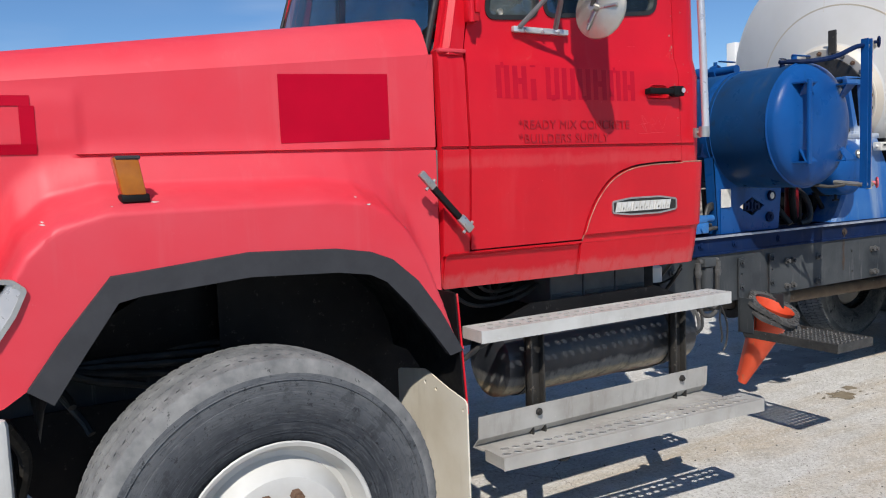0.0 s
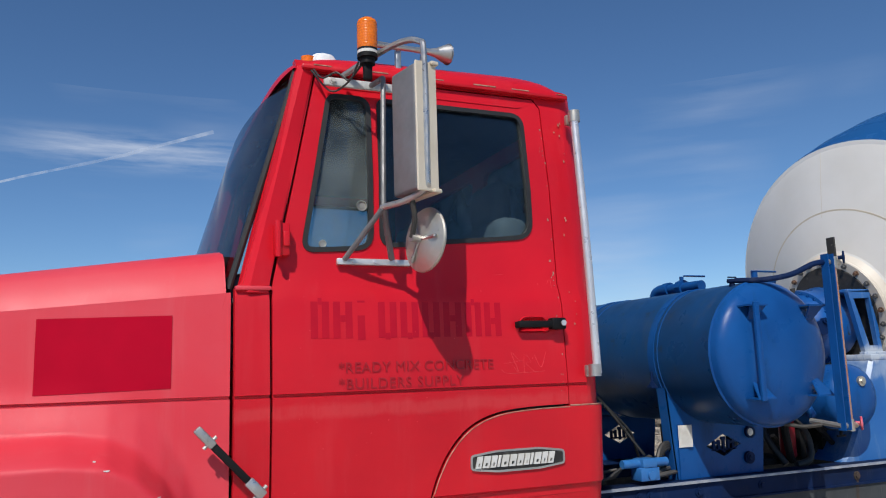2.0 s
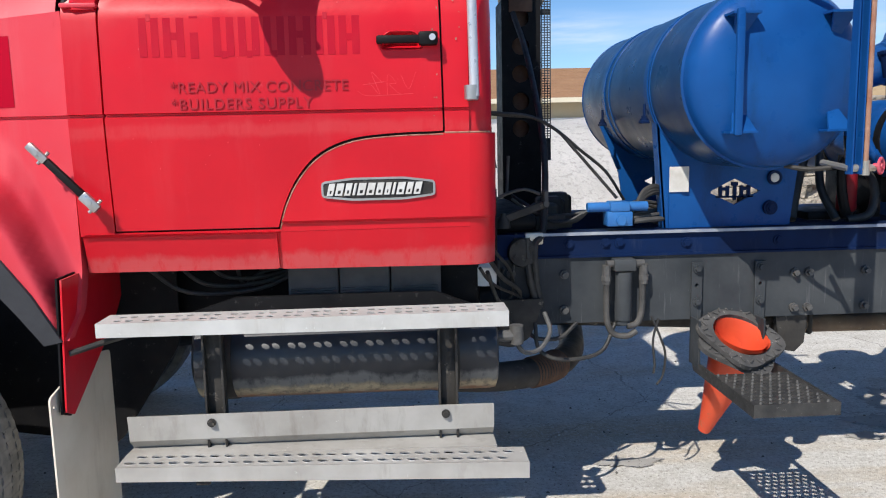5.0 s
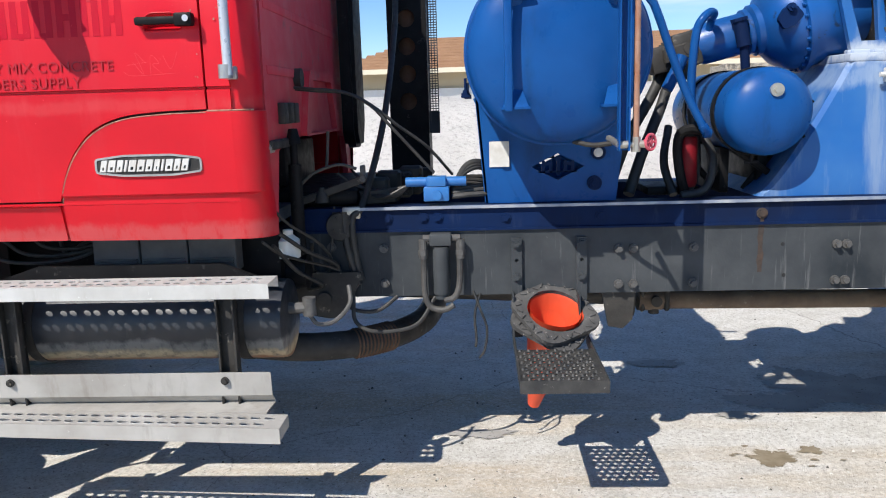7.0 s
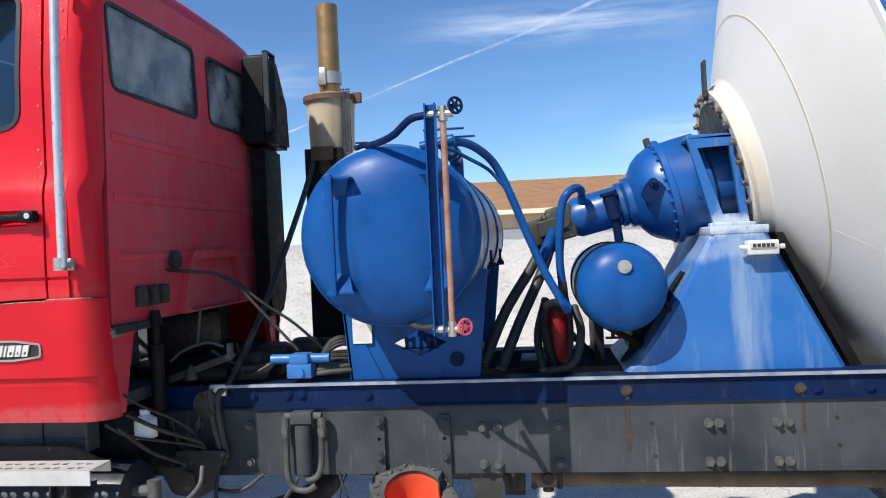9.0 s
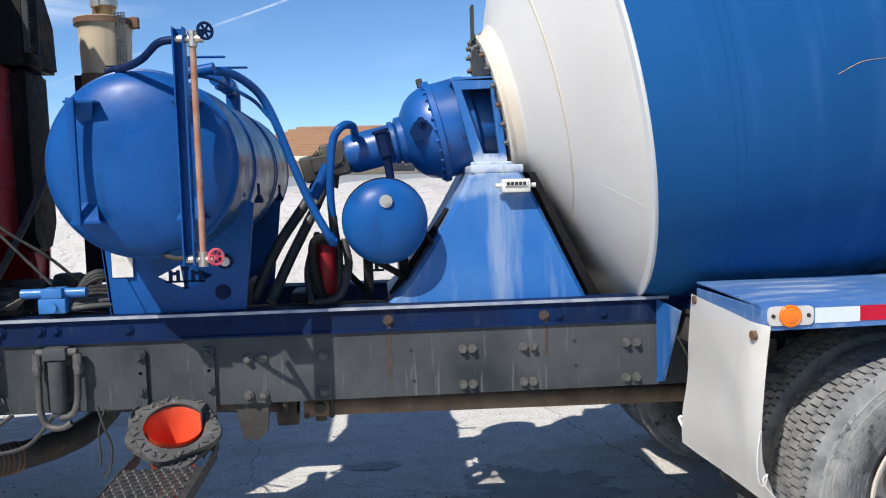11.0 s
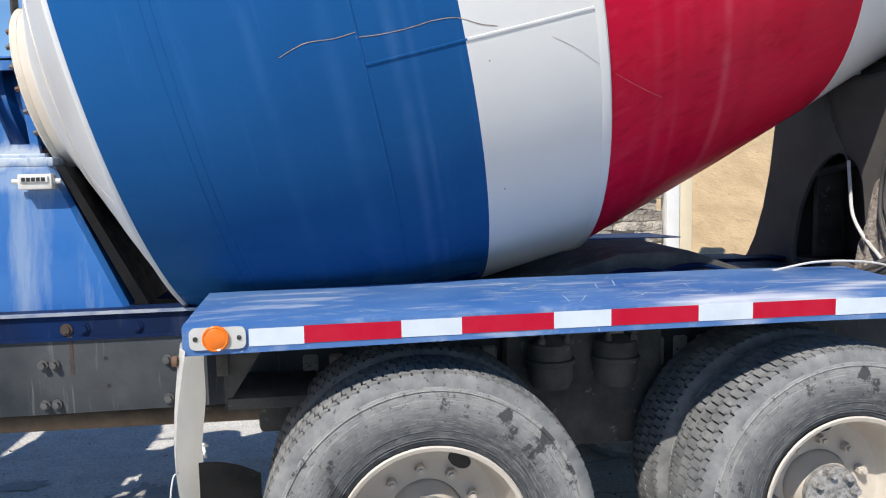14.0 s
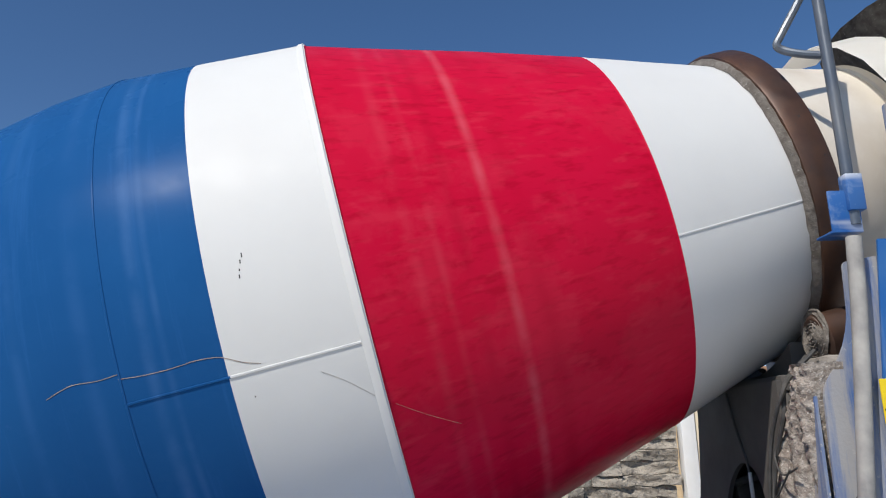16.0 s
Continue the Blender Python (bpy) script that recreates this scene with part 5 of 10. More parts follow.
FEND_TOP = [(-0.06, 1.02), (-0.03, 1.15), (0.02, 1.30), (0.08, 1.41), (0.16, 1.48), (0.30, 1.515), (0.95, 1.515), (1.07, 1.50), (1.15, 1.46), (1.22, 1.39), (1.28, 1.29), (1.34, 1.14), (1.40, 0.97)]


def hood_side(x, z):
    top = lerp_at(FEND_TOP, x)
    k = 1 - ease(top - 0.035, top + 0.055, z)
    out = 2.285 - 0.006 * ease(1.0, 1.4, z)
    y = hood_y(x)
    flare = 0.05 * (1 - ease(top, top + 0.20, z))
    y = (y - flare) * (1 - k) + out * k
    y -= 0.007 * (1 - ease(0.258, 0.272, x)) * ease(1.66, 1.70, z) * (1 - ease(1.80, 1.87, z))
    return y + (0.011 if 1.648 < z < 1.657 and x > 0.262 else 0.0)


hood = None
for flip in (False, True):
    bm = bmesh.new()
    cols = []
    NXH, NZH = 110, 56
    for i in range(NXH + 1):
        x = -0.06 + (1.420 + 0.06) * i / NXH
        z0, z1 = lerp_at(ARCH, x), crease(x)
        zs = [z0 + (1.6465 - z0) * j / 40 for j in range(40)] + [1.6465, 1.6485, 1.6565, 1.6585] + [1.6585 + (z1 - 1.6585) * (j + 1) / 13 for j in range(13)]
        cols.append([bm.verts.new((x, hood_side(x, z), z)) for z in zs])
    for i in range(NXH):
        for j in range(NZH):
            bm.faces.new((cols[i][j], cols[i + 1][j], cols[i + 1][j + 1], cols[i][j + 1]))
    # rear lip, turned inwards
    lip = [bm.verts.new((v.co.x - 0.004, v.co.y + 0.06, v.co.z)) for v in cols[-1]]
    for j in range(NZH):
        bm.faces.new((cols[-1][j], lip[j], lip[j + 1], cols[-1][j + 1]))
    # front, round to the headlamp
    fr = [bm.verts.new((v.co.x - 0.05, v.co.y + 0.09, v.co.z)) for v in cols[0]]
    for j in range(NZH):
        bm.faces.new((cols[0][j], fr[j], fr[j + 1], cols[0][j + 1]))
    ob = part("hood_side", mirrored(bm) if flip else bm, FADED, truck, "faded red hood side and fender", smooth=50)
    hood = hood or ob
    # black flare over the wheel
    bm = bmesh.new()
    loops = []
    n = 40
    for k in range(n + 1):
        t = k / n
        def at(tab, off):
            f = t * (len(tab) - 1 - off) + off
            i = min(int(f), len(tab) - 2)
            return Vector(tab[i]) * (1 - (f - i)) + Vector(tab[i + 1]) * (f - i)
        o, inn = at(ARCH, 2), at(ARCH_IN, 1)
        loops.append([Vector((o.x, 2.282, o.y + 0.004)), Vector((o.x, 2.272, o.y)), Vector((inn.x, 2.268, inn.y)), Vector((inn.x, 2.30, inn.y + 0.004))])
    rings(bm, loops)
    part("wheel_arch_trim", mirrored(bm) if flip else bm, RUBBER_TRIM, truck, "dark grey rubber arch trim", smooth=30)
    # wheel well liner
    bm = bmesh.new()
    loops = []
    for k in range(21):
        a = math.pi * (0.03 + 0.94 * k / 20)
        loops.append([Vector((0.74 - 0.66 * math.cos(a), y, 0.80 + 0.52 * math.sin(a) ** 0.8)) for y in (2.31, 2.97)])
    rings(bm, loops, False, False)
    part("wheel_well_liner", mirrored(bm) if flip else bm, BLACK, truck)
bm = bmesh.new()
rows = []
for i in range(40):
    x = -0.34 + (1.405 + 0.34) * i / 39
    zc, y0 = crease(x), hood_y(x)
    nose = -0.25 * ease(0.0, -0.34, x) ** 2 if x < 0 else 0
    half = [(y0, zc), (y0 + 0.015, zc + 0.03), (y0 + 0.05, zc + 0.085), (y0 + 0.09, zc + 0.115), (y0 + 0.2, zc + 0.135), (y0 + 0.45, zc + 0.155), (YC, zc + 0.165)]
    lift = 0.82 + 0.38 * min(1, max(0, x / 1.4))
    half = [(y, zc + (z - zc) * lift) for y, z in half]
    sec = half + [(2 * YC - y, z) for y, z in half[-2::-1]]
    rows.append([Vector((x, y, z + nose)) for y, z in sec])
rings(bm, rows, False, False)
last = rows[-1]
rings(bm, [last, [p + Vector((-0.01, 0, -0.05)) for p in last]], False, False)
part("hood_top", bm, FADED, truck, "sun-faded red hood top", smooth=50)
bm = bmesh.new()
box(bm, (-0.38, 2.72, 0.95), (-0.30, 4.10, 1.72), 0.03)
for k in range(9):
    box(bm, (-0.40, 2.78 + k * 0.15, 1.0), (-0.38, 2.80 + k * 0.15, 1.68), 0.004)
part("grille", bm, CHROME, truck)
for flip in (False, True):
    bm = bmesh.new()
    box(bm, (-0.36, 2.40, 0.97), (-0.10, 2.76, 1.80), 0.05, 3)
    part("hood_front", mirrored(bm) if flip else bm, FADED, truck)
    bm = bmesh.new()
    box(bm, (-0.14, 2.33, 1.14), (0.035, 2.60, 1.33), 0.03, 3)
    lamp = part("headlamp_bezel", mirrored(bm) if flip else bm, CHROME, truck, "chrome headlamp surround")
    bm = bmesh.new()
    box(bm, (-0.12, 2.315, 1.16), (0.015, 2.34, 1.31), 0.012, 2)
    part("lamp_lens", mirrored(bm) if flip else bm, CLEAR, lamp)
    SIDE_LAMP = rounded([(-0.13, 1.10), (0.0, 1.158), (0.052, 1.232), (0.084, 1.300), (0.050, 1.330), (-0.13, 1.342)], 0.012)
    bm = bmesh.new()
    plate(bm, SIDE_LAMP, [grow(SIDE_LAMP, -0.013)], 0.016, SIDE(2.268))
    wrap = part("lamp_surround", mirrored(bm) if flip else bm, CHROME, lamp, "chrome edge of the wrap-round lamp", smooth=30)
    bm = bmesh.new()
    plate(bm, grow(SIDE_LAMP, -0.012), [], 0.010, SIDE(2.272))
    part("side_lens", mirrored(bm) if flip else bm, SILVER, lamp, "dulled silvery side lens", smooth=30)
bm = bmesh.new()
box(bm, (-0.62, 2.25, 0.42), (-0.40, 4.57, 0.80), 0.03)
box(bm, (-0.42, 2.25, 0.42), (0.012, 2.29, 0.975), 0.02)
part("bumper", bm, ALU, truck, "steel front bumper")

# squares and stripes where decals came off
bm = bmesh.new()
gx = [0.862 + (1.245 - 0.862) * i / 12 for i in range(13)]
gz = [1.680 + 0.226 * j / 8 for j in range(9)]
v = [[bm.verts.new((x, hood_side(x, z) - 0.0015, z + 0.02 * (x - 0.862))) for z in gz] for x in gx]
for i in range(12):
    for j in range(8):
        bm.faces.new((v[i][j], v[i + 1][j], v[i + 1][j + 1], v[i][j + 1]))
part("decal_shadow", bm, GHOST, hood, "darker red square where a decal was", smooth=60)


def ghost_bar(x0, x1, z0, z1, parent, y_of, mats):
    bm = bmesh.new()
    q = [(x0, z0), (x1, z0), (x1, z1), (x0, z1)]
    bm.faces.new([bm.verts.new((x, y_of(x, z) - 0.006, z)) for x, z in q])
    part("decal_shadow", bm, mats, parent, smooth=0)


for x0, x1, z0, z1 in ((-0.05, 0.02, 1.745, 1.77), (0.05, 0.14, 1.80, 1.83), (0.11, 0.15, 1.69, 1.80), (0.05, 0.15, 1.66, 1.69)):
    ghost_bar(x0, x1, z0, z1, hood, lambda x, z: hood_side(x, z) + 0.003, GHOST)
near_door = [o for o in truck.children if o.name.startswith("door") and o.data.vertices[0].co.y < YC][0]
stems = []
for x0, w, bar in ((1.672, 0.062, 0.118), (1.748, 0.066, 0.06), (1.832, 0.026, 0.0), (1.905, 0.066, 0.0), (1.985, 0.066, 0.0), (2.065, 0.066, 0.0), (2.145, 0.070, 0.06), (2.230, 0.062, 0.118), (2.305, 0.066, 0.05)):
    if w < 0.03:
        stems.append((x0, x0 + w, 1.828, 1.960))
        continue
    stems += [(x0, x0 + 0.024, 1.834, 1.956), (x0 + w - 0.024, x0 + w, 1.834, 1.956)]
    stems.append((x0 + 0.0245, x0 + w - 0.0245, 1.828 + bar, 1.850 + bar))
for s in stems:
    ghost_bar(*s, near_door, lambda x, z: side_y(z) + 0.0008, GHOST_DOOR)
letters("*READY MIX CONCRETE", 0.049, GHOST_DARK, near_door, Matrix.Translation((1.762, side_y(1.72) - 0.007, 1.720)) @ pose(0, 0, 0, 90, 0, 0), spread=1.06)
letters("*BUILDERS SUPPLY", 0.049, GHOST_DARK, near_door, Matrix.Translation((1.762, side_y(1.67) - 0.007, 1.667)) @ pose(0, 0, 0, 90, 0, 0), spread=1.12)

# pale scribbled scratches on the door
for pts in ([(2.395, 1.745), (2.43, 1.705), (2.405, 1.775), (2.44, 1.74)], [(2.375, 1.735), (2.45, 1.745)], [(2.455, 1.70), (2.458, 1.765), (2.485, 1.74), (2.463, 1.735), (2.50, 1.70)], [(2.50, 1.765), (2.525, 1.72), (2.55, 1.775)], [(2.36, 1.715), (2.395, 1.70), (2.54, 1.705)],
            [(2.60, 2.045), (2.602, 2.015)], [(2.585, 2.03), (2.592, 2.045)], [(2.36, 2.06), (2.40, 2.062)]):
    bm = bmesh.new()
    tube(bm, [(x, side_y(z) - 0.0042, z) for x, z in pts], 0.0006, 5)
    part("paint_scratch", bm, PALE_RED, near_door, "pale scratch in the red paint")

# maker's badge, drawn plain
bm = bmesh.new()
OUT = rounded([(2.228, 1.372), (2.33, 1.360), (2.50, 1.360), (2.604, 1.372), (2.604, 1.422), (2.50, 1.436), (2.33, 1.436), (2.228, 1.424)], 0.014)
plate(bm, OUT, [grow(OUT, -0.007)], 0.008, SIDE(2.397))
badge = part("badge", bm, CHROME, truck, "oval chrome maker's badge on a dark ground", smooth=30)
bm = bmesh.new()
plate(bm, grow(OUT, -0.007), [], 0.005, SIDE(2.400))
part("badge_ground", bm, GRIME, badge, smooth=0)
xb = 2.250
for wb in (0.020, 0.024, 0.020, 0.009, 0.024, 0.024, 0.022, 0.018, 0.009, 0.024, 0.020, 0.022):
    bm = bmesh.new()
    if wb < 0.012:
        box(bm, (xb, 2.393, 1.378), (xb + wb, 2.401, 1.418), 0.0015, 1)
    else:
        plate(bm, [(xb, 1.378), (xb + wb, 1.378), (xb + wb, 1.418), (xb, 1.418)], [[(xb + 0.0075, 1.384), (xb + wb - 0.0065, 1.384), (xb + wb - 0.0065, 1.395), (xb + 0.0075, 1.395)]], 0.008, SIDE(2.393))
    for v_ in bm.verts:
        v_.co.x += 0.25 * (v_.co.z - 1.398)
    part("badge_bar", bm, PALE, badge, smooth=0)
    xb += wb + 0.0065
# hood latch strap
latch = None
bm = bmesh.new()
d = Vector((1.509 - 1.321, 0.0, 1.361 - 1.56)).normalized()
p0, p1 = Vector((1.321, 2.372, 1.560)), Vector((1.515, 2.385, 1.355))
rot = d.to_track_quat("Z", "Y").to_matrix().to_4x4()
M = Matrix.Translation(p0) @ rot
L = (p1 - p0).length
box(bm, (-0.012, -0.0115, 0.05), (0.010, 0.0115, L * 0.80), 0.005, 2, M)
strap = part("hood_latch", bm, BLACK, truck, "black rubber hood latch with chrome ends")
for a, b, w in ((-0.01, 0.065, 0.0135), (L * 0.76, L, 0.0165)):
    bm = bmesh.new()
    box(bm, (-0.016, -w, a), (0.004, w, b), 0.005, 2, M)
    cyl(bm, M @ Vector((-0.018, 0, (a + b) / 2)), M @ Vector((0.01, 0, (a + b) / 2)), 0.009, seg=10)
    cyl(bm, M @ Vector((0, -w - 0.012, b - 0.015)), M @ Vector((0, w + 0.012, b - 0.015)), 0.006, seg=8)
    part("latch_end", bm, CHROME, strap)

# side marker lamp on the fender
bm = bmesh.new()
box(bm, (0.335, 2.325, 1.512), (0.412, 2.40, 1.536), 0.006)
mk = part("marker_lamp", bm, BLACK, truck, "amber marker lamp on a black foot")
bm = bmesh.new()
box(bm, (0.338, 2.322, 1.532), (0.404, 2.392, 1.640), 0.007, 2)
for v_ in bm.verts:
    v_.co.x -= 0.16 * (v_.co.z - 1.532)
part("amber_lens", bm, AMBER_DARK, mk)
bm = bmesh.new()
box(bm, (0.326, 2.319, 1.632), (0.392, 2.394, 1.643), 0.003, 1)
part("lens_cap", bm, RUBBER_TRIM, mk)

# grab pole behind the door
bm = bmesh.new()
tube(bm, [(2.722, 2.392, 2.70), (2.728, 2.365, 2.2), (2.735, 2.350, 1.69)], 0.016, 12)
gp = part("grab_pole", bm, SILVER, truck, "silver grab pole at the cab corner")
for z, y in ((2.69, 2.395), (1.70, 2.352)):
    bm = bmesh.new()
    cyl(bm, (2.725, y, z - 0.02), (2.725, y, z + 0.025), 0.023, seg=12)
    cyl(bm, (2.725, y, z), (2.74, 2.47, z), 0.012, seg=8)
    box(bm, (2.712, y + 0.035, z - 0.022), (2.752, y + 0.055, z + 0.022), 0.006)
    part("pole_bracket", bm, STEEL if z > 2 else CHROME, gp)

# mirrors
mir = None
bm = bmesh.new()
tube(bm, [(1.80, 2.44, 2.765), (1.86, 2.33, 2.79), (1.925, 2.18, 2.80), (1.965, 2.11, 2.78), (1.972, 2.09, 2.72), (1.972, 2.09, 2.35), (1.97, 2.10, 2.29), (1.93, 2.17, 2.262), (1.872, 2.248, 2.25)], 0.0105, 10)
mir = part("mirror_bracket", bm, CHROME, truck, "bent chrome mirror bracket")
for pts, r in (([(1.917, 2.343, 2.735), (1.876, 2.242, 2.25)], 0.009), ([(1.876, 2.242, 2.25), (1.79, 2.41, 2.10)], 0.0095), ([(1.876, 2.242, 2.25), (1.955, 2.40, 2.105)], 0.011), ([(1.90, 2.44, 2.737), (1.917, 2.343, 2.735)], 0.010)):
    bm = bmesh.new()
    tube(bm, pts, r, 10)
    part("mirror_stay", bm, MIRROR_BACK, mir)
bm = bmesh.new()
box(bm, (1.765, 2.412, 2.083), (2.03, 2.432, 2.105), 0.004)
bolts(bm, [(1.82, 2.412, 2.094), (1.9, 2.412, 2.094), (1.98, 2.412, 2.094)], (0, -1, 0), 0.006, 0.01)
part("mirror_foot", bm, SILVER, mir)
bm = bmesh.new()
box(bm, (1.73, 2.43, 2.722), (1.99, 2.448, 2.752), 0.004)
bolts(bm, [(1.76, 2.43, 2.737), (1.95, 2.43, 2.737)], (0, -1, 0), 0.008, 0.014)
part("mirror_top_foot", bm, ALU, mir)
MW = Matrix.Translation((1.955, 2.165, 2.49)) @ pose(0, 0, 0, 0, 0, -78)
bm = bmesh.new()
box(bm, (-0.075, -0.034, -0.21), (0.070, 0.030, 0.21), 0.012, 3, MW)
head = part("mirror_head", bm, MIRROR_BACK, mir, "weathered grey west-coast mirror back")
bm = bmesh.new()
box(bm, (0.0705, -0.035, -0.214), (0.080, 0.045, 0.214), 0.003, 1, MW)
box(bm, (-0.09, 0.02, 0.205), (0.09, 0.05, 0.218), 0.003, 1, MW)
box(bm, (-0.09, 0.02, -0.218), (0.09, 0.05, -0.205), 0.003, 1, MW)
part("mirror_rim", bm, TAN_METAL, head)
bm = bmesh.new()
box(bm, (-0.078, 0.023, -0.2), (0.078, 0.027, 0.2), m=MW)
part("mirror_pane", bm, MIRROR, head)
RM = Matrix.Translation((2.000, 2.200, 2.140)) @ pose(0, 0, 0, 0, -4, 195)
bm = bmesh.new()
lathe(bm, [(-0.022, 0.002), (-0.020, 0.03), (-0.012, 0.075), (-0.001, 0.105), (0.004, 0.108), (0.010, 0.106)], RM @ pose(0, 0, 0, 0, 0, 180), 40)
rd = part("round_mirror", bm, STEEL, mir, "round stainless convex mirror seen from the back")
bm = bmesh.new()
for a in (30, 150, 270):
    box(bm, (0.012, -0.006, 0.0), (0.024, 0.006, 0.085), 0.003, 1, RM @ pose(0, 0, 0, a, 0, 0))
cyl(bm, RM @ Vector((0.015, 0, 0)), RM @ Vector((0.055, 0, 0)), 0.014, seg=10)
part("mirror_rib", bm, CHROME, rd)
bm = bmesh.new()
lathe(bm, [(-0.012, 0.0), (-0.011, 0.1), (-0.009, 0.105)], RM, 32)
part("mirror_pane", bm, MIRROR, rd)
bm = bmesh.new()
tube(bm, [(1.945, 2.16, 2.265), (1.955, 2.165, 2.2), RM @ Vector((0.05, 0, 0.0))], 0.009, 8)
part("mirror_arm", bm, GRIME, mir)

# beacon, horn and lamps on the roof
bm = bmesh.new()
cyl(bm, (1.845, 2.29, 2.755), (1.845, 2.29, 2.775), 0.026, seg=16)
cyl(bm, (1.845, 2.29, 2.775), (1.845, 2.29, 2.808), 0.035, seg=20)
box(bm, (1.83, 2.28, 2.70), (1.86, 2.30, 2.76), 0.004)
beacon = part("beacon_base", bm, BLACK, truck, "amber beacon on a black base at the mirror bracket")
bm = bmesh.new()
lathe(bm, [(2.775, 0.024), (2.79, 0.0355), (2.80, 0.0355)], Matrix.Translation((1.845, 2.29, 0)) @ pose(0, 0, 0, 0, -90, 0), 20)
part("base_ring", bm, PALE, beacon)
bm = bmesh.new()
prof = [(2.808, 0.0), (2.808, 0.034)]
for k in range(9):
    prof += [(2.815 + 0.010 * k, 0.0345), (2.819 + 0.010 * k, 0.0358), (2.823 + 0.010 * k, 0.0345)]
lathe(bm, prof + [(2.912, 0.031), (2.920, 0.02), (2.922, 0.0)], Matrix.Translation((1.845, 2.29, 0)) @ pose(0, 0, 0, 0, -90, 0), 28)
part("beacon_lens", bm, AMBER, beacon, smooth=60)
bm = bmesh.new()
HM = Matrix.Translation((1.835, 2.456, 2.910)) @ pose(0, 0, 0, 0, -4.2, 10)
lathe(bm, [(0.07, 0.008), (0.075, 0.013), (0.25, 0.010), (0.34, 0.013), (0.38, 0.022), (0.41, 0.036), (0.422, 0.042), (0.416, 0.039), (0.37, 0.02)], HM, 24)
for x in (2.02, 2.13):
    box(bm, (x, 2.47 + 0.18 * (x - 1.9), 2.80), (x + 0.022, 2.49 + 0.18 * (x - 1.9), 2.918), 0.004)
part("air_horn", bm, CHROME, truck, "dull silver air horn on the roof")
for y in (2.62, 3.0, 3.41, 3.82, 4.2):
    bm = bmesh.new()
    lathe(bm, [(0, 0.036), (0.015, 0.036), (0.036, 0.026), (0.044, 0.0)], Matrix.Translation((1.775, y, 2.888 if 2.7 < y < 4.1 else 2.872)) @ pose(0, 0, 0, 0, -90, 0), 20)
    for v_ in bm.verts:
        v_.co.x = 1.775 + (v_.co.x - 1.775) * 1.5
    rl = part("roof_lamp", bm, CLEAR, truck, "small roof clearance lamp with an amber lens")
    bm = bmesh.new()
    lathe(bm, [(0, 0.026), (0.026, 0.026), (0.034, 0.0)], Matrix.Translation((1.715, y, 2.885 if 2.7 < y < 4.1 else 2.868)) @ pose(0, 0, 0, 0, -90, 0), 16)
    part("amber_lens", bm, AMBER, rl)
hoses("beacon_cable", [[(1.70, 2.47, 2.79), (1.72, 2.42, 2.74), (1.76, 2.38, 2.75), (1.80, 2.36, 2.72), (1.82, 2.31, 2.77)], [(1.69, 2.46, 2.78), (1.75, 2.43, 2.70), (1.80, 2.40, 2.72), (1.83, 2.30, 2.76)]], 0.0035, HOSE, truck, "thin black beacon cable", 6)

# chips and scuffs along the fender's crown
rng = random.Random(5)
for k in range(8):
    x = rng.choice((0.38, 0.5, 0.62, 1.0, 1.12, 0.2, 0.8)) + rng.uniform(-0.1, 0.1)
    z = lerp_at(FEND_TOP, x) + rng.uniform(-0.05, 0.012)
    w, h = rng.uniform(0.002, 0.012), rng.uniform(0.001, 0.0025)
    bm = bmesh.new()
    bm.faces.new([bm.verts.new((x + w * math.cos(a) * rng.uniform(0.7, 1.2), hood_side(x + w * math.cos(a), z + h * math.sin(a)) - 0.0012, z + h * math.sin(a) * rng.uniform(0.7, 1.2))) for a in [2 * math.pi * i / 9 for i in range(9)]])
    part("paint_chip", bm, PALE, hood, "pale chip in the paint", smooth=0)

# small chips and rust spots on the door, the pillar and the roof's edge
def paint_spots(seed, count, place, size, mats, parent, label):
    rng = random.Random(seed)
    bm = bmesh.new()
    for _ in range(count):
        x, z = place(rng)
        w = size * rng.uniform(0.4, 1.3)
        h = w * rng.uniform(0.5, 2.4)
        loop = [(x + w * rng.uniform(0.6, 1.2) * math.cos(a), z + h * rng.uniform(0.6, 1.2) * math.sin(a)) for a in [math.pi * i / 4 for i in range(8)]]
        bm.faces.new([bm.verts.new((p, side_y(q) - 0.0052, q)) for p, q in loop])
    tagged(part("paint_spot", bm, mats, parent, smooth=0), label, kind="stuff")


paint_spots(31, 26, lambda r: (2.622 - abs(r.gauss(0, 0.012)), r.uniform(1.62, 2.70)), 0.0028, RUSTY_EDGE, near_door, "rust spots along the door's edge")
paint_spots(32, 34, lambda r: (r.uniform(1.60, 2.60), r.uniform(1.62, 2.05)), 0.0014, PALE_RED, near_door, "tiny pale chips in the door's paint")
paint_spots(33, 16, lambda r: (r.uniform(1.60, 2.05), r.uniform(1.30, 1.60)), 0.0014, PALE_RED, near_door, "tiny pale chips in the door's paint")
paint_spots(34, 14, lambda r: (2.69 + r.uniform(-0.03, 0.025), r.uniform(1.62, 2.75)), 0.0030, RUSTY_EDGE, cab, "rust spots on the cab's pillar")
bm = bmesh.new()
rng = random.Random(35)
x = 1.70
while x < 2.70:
    w = rng.uniform(0.02, 0.10)
    box(bm, (x, 2.4605, 2.800 + rng.uniform(0, 0.003)), (min(x + w, 2.74), 2.464, 2.8055))
    x += w + rng.uniform(0.02, 0.16)
tagged(part("gutter_rust", bm, RUSTY_EDGE, cab, smooth=0), "patches of rust along the drip rail", kind="stuff")

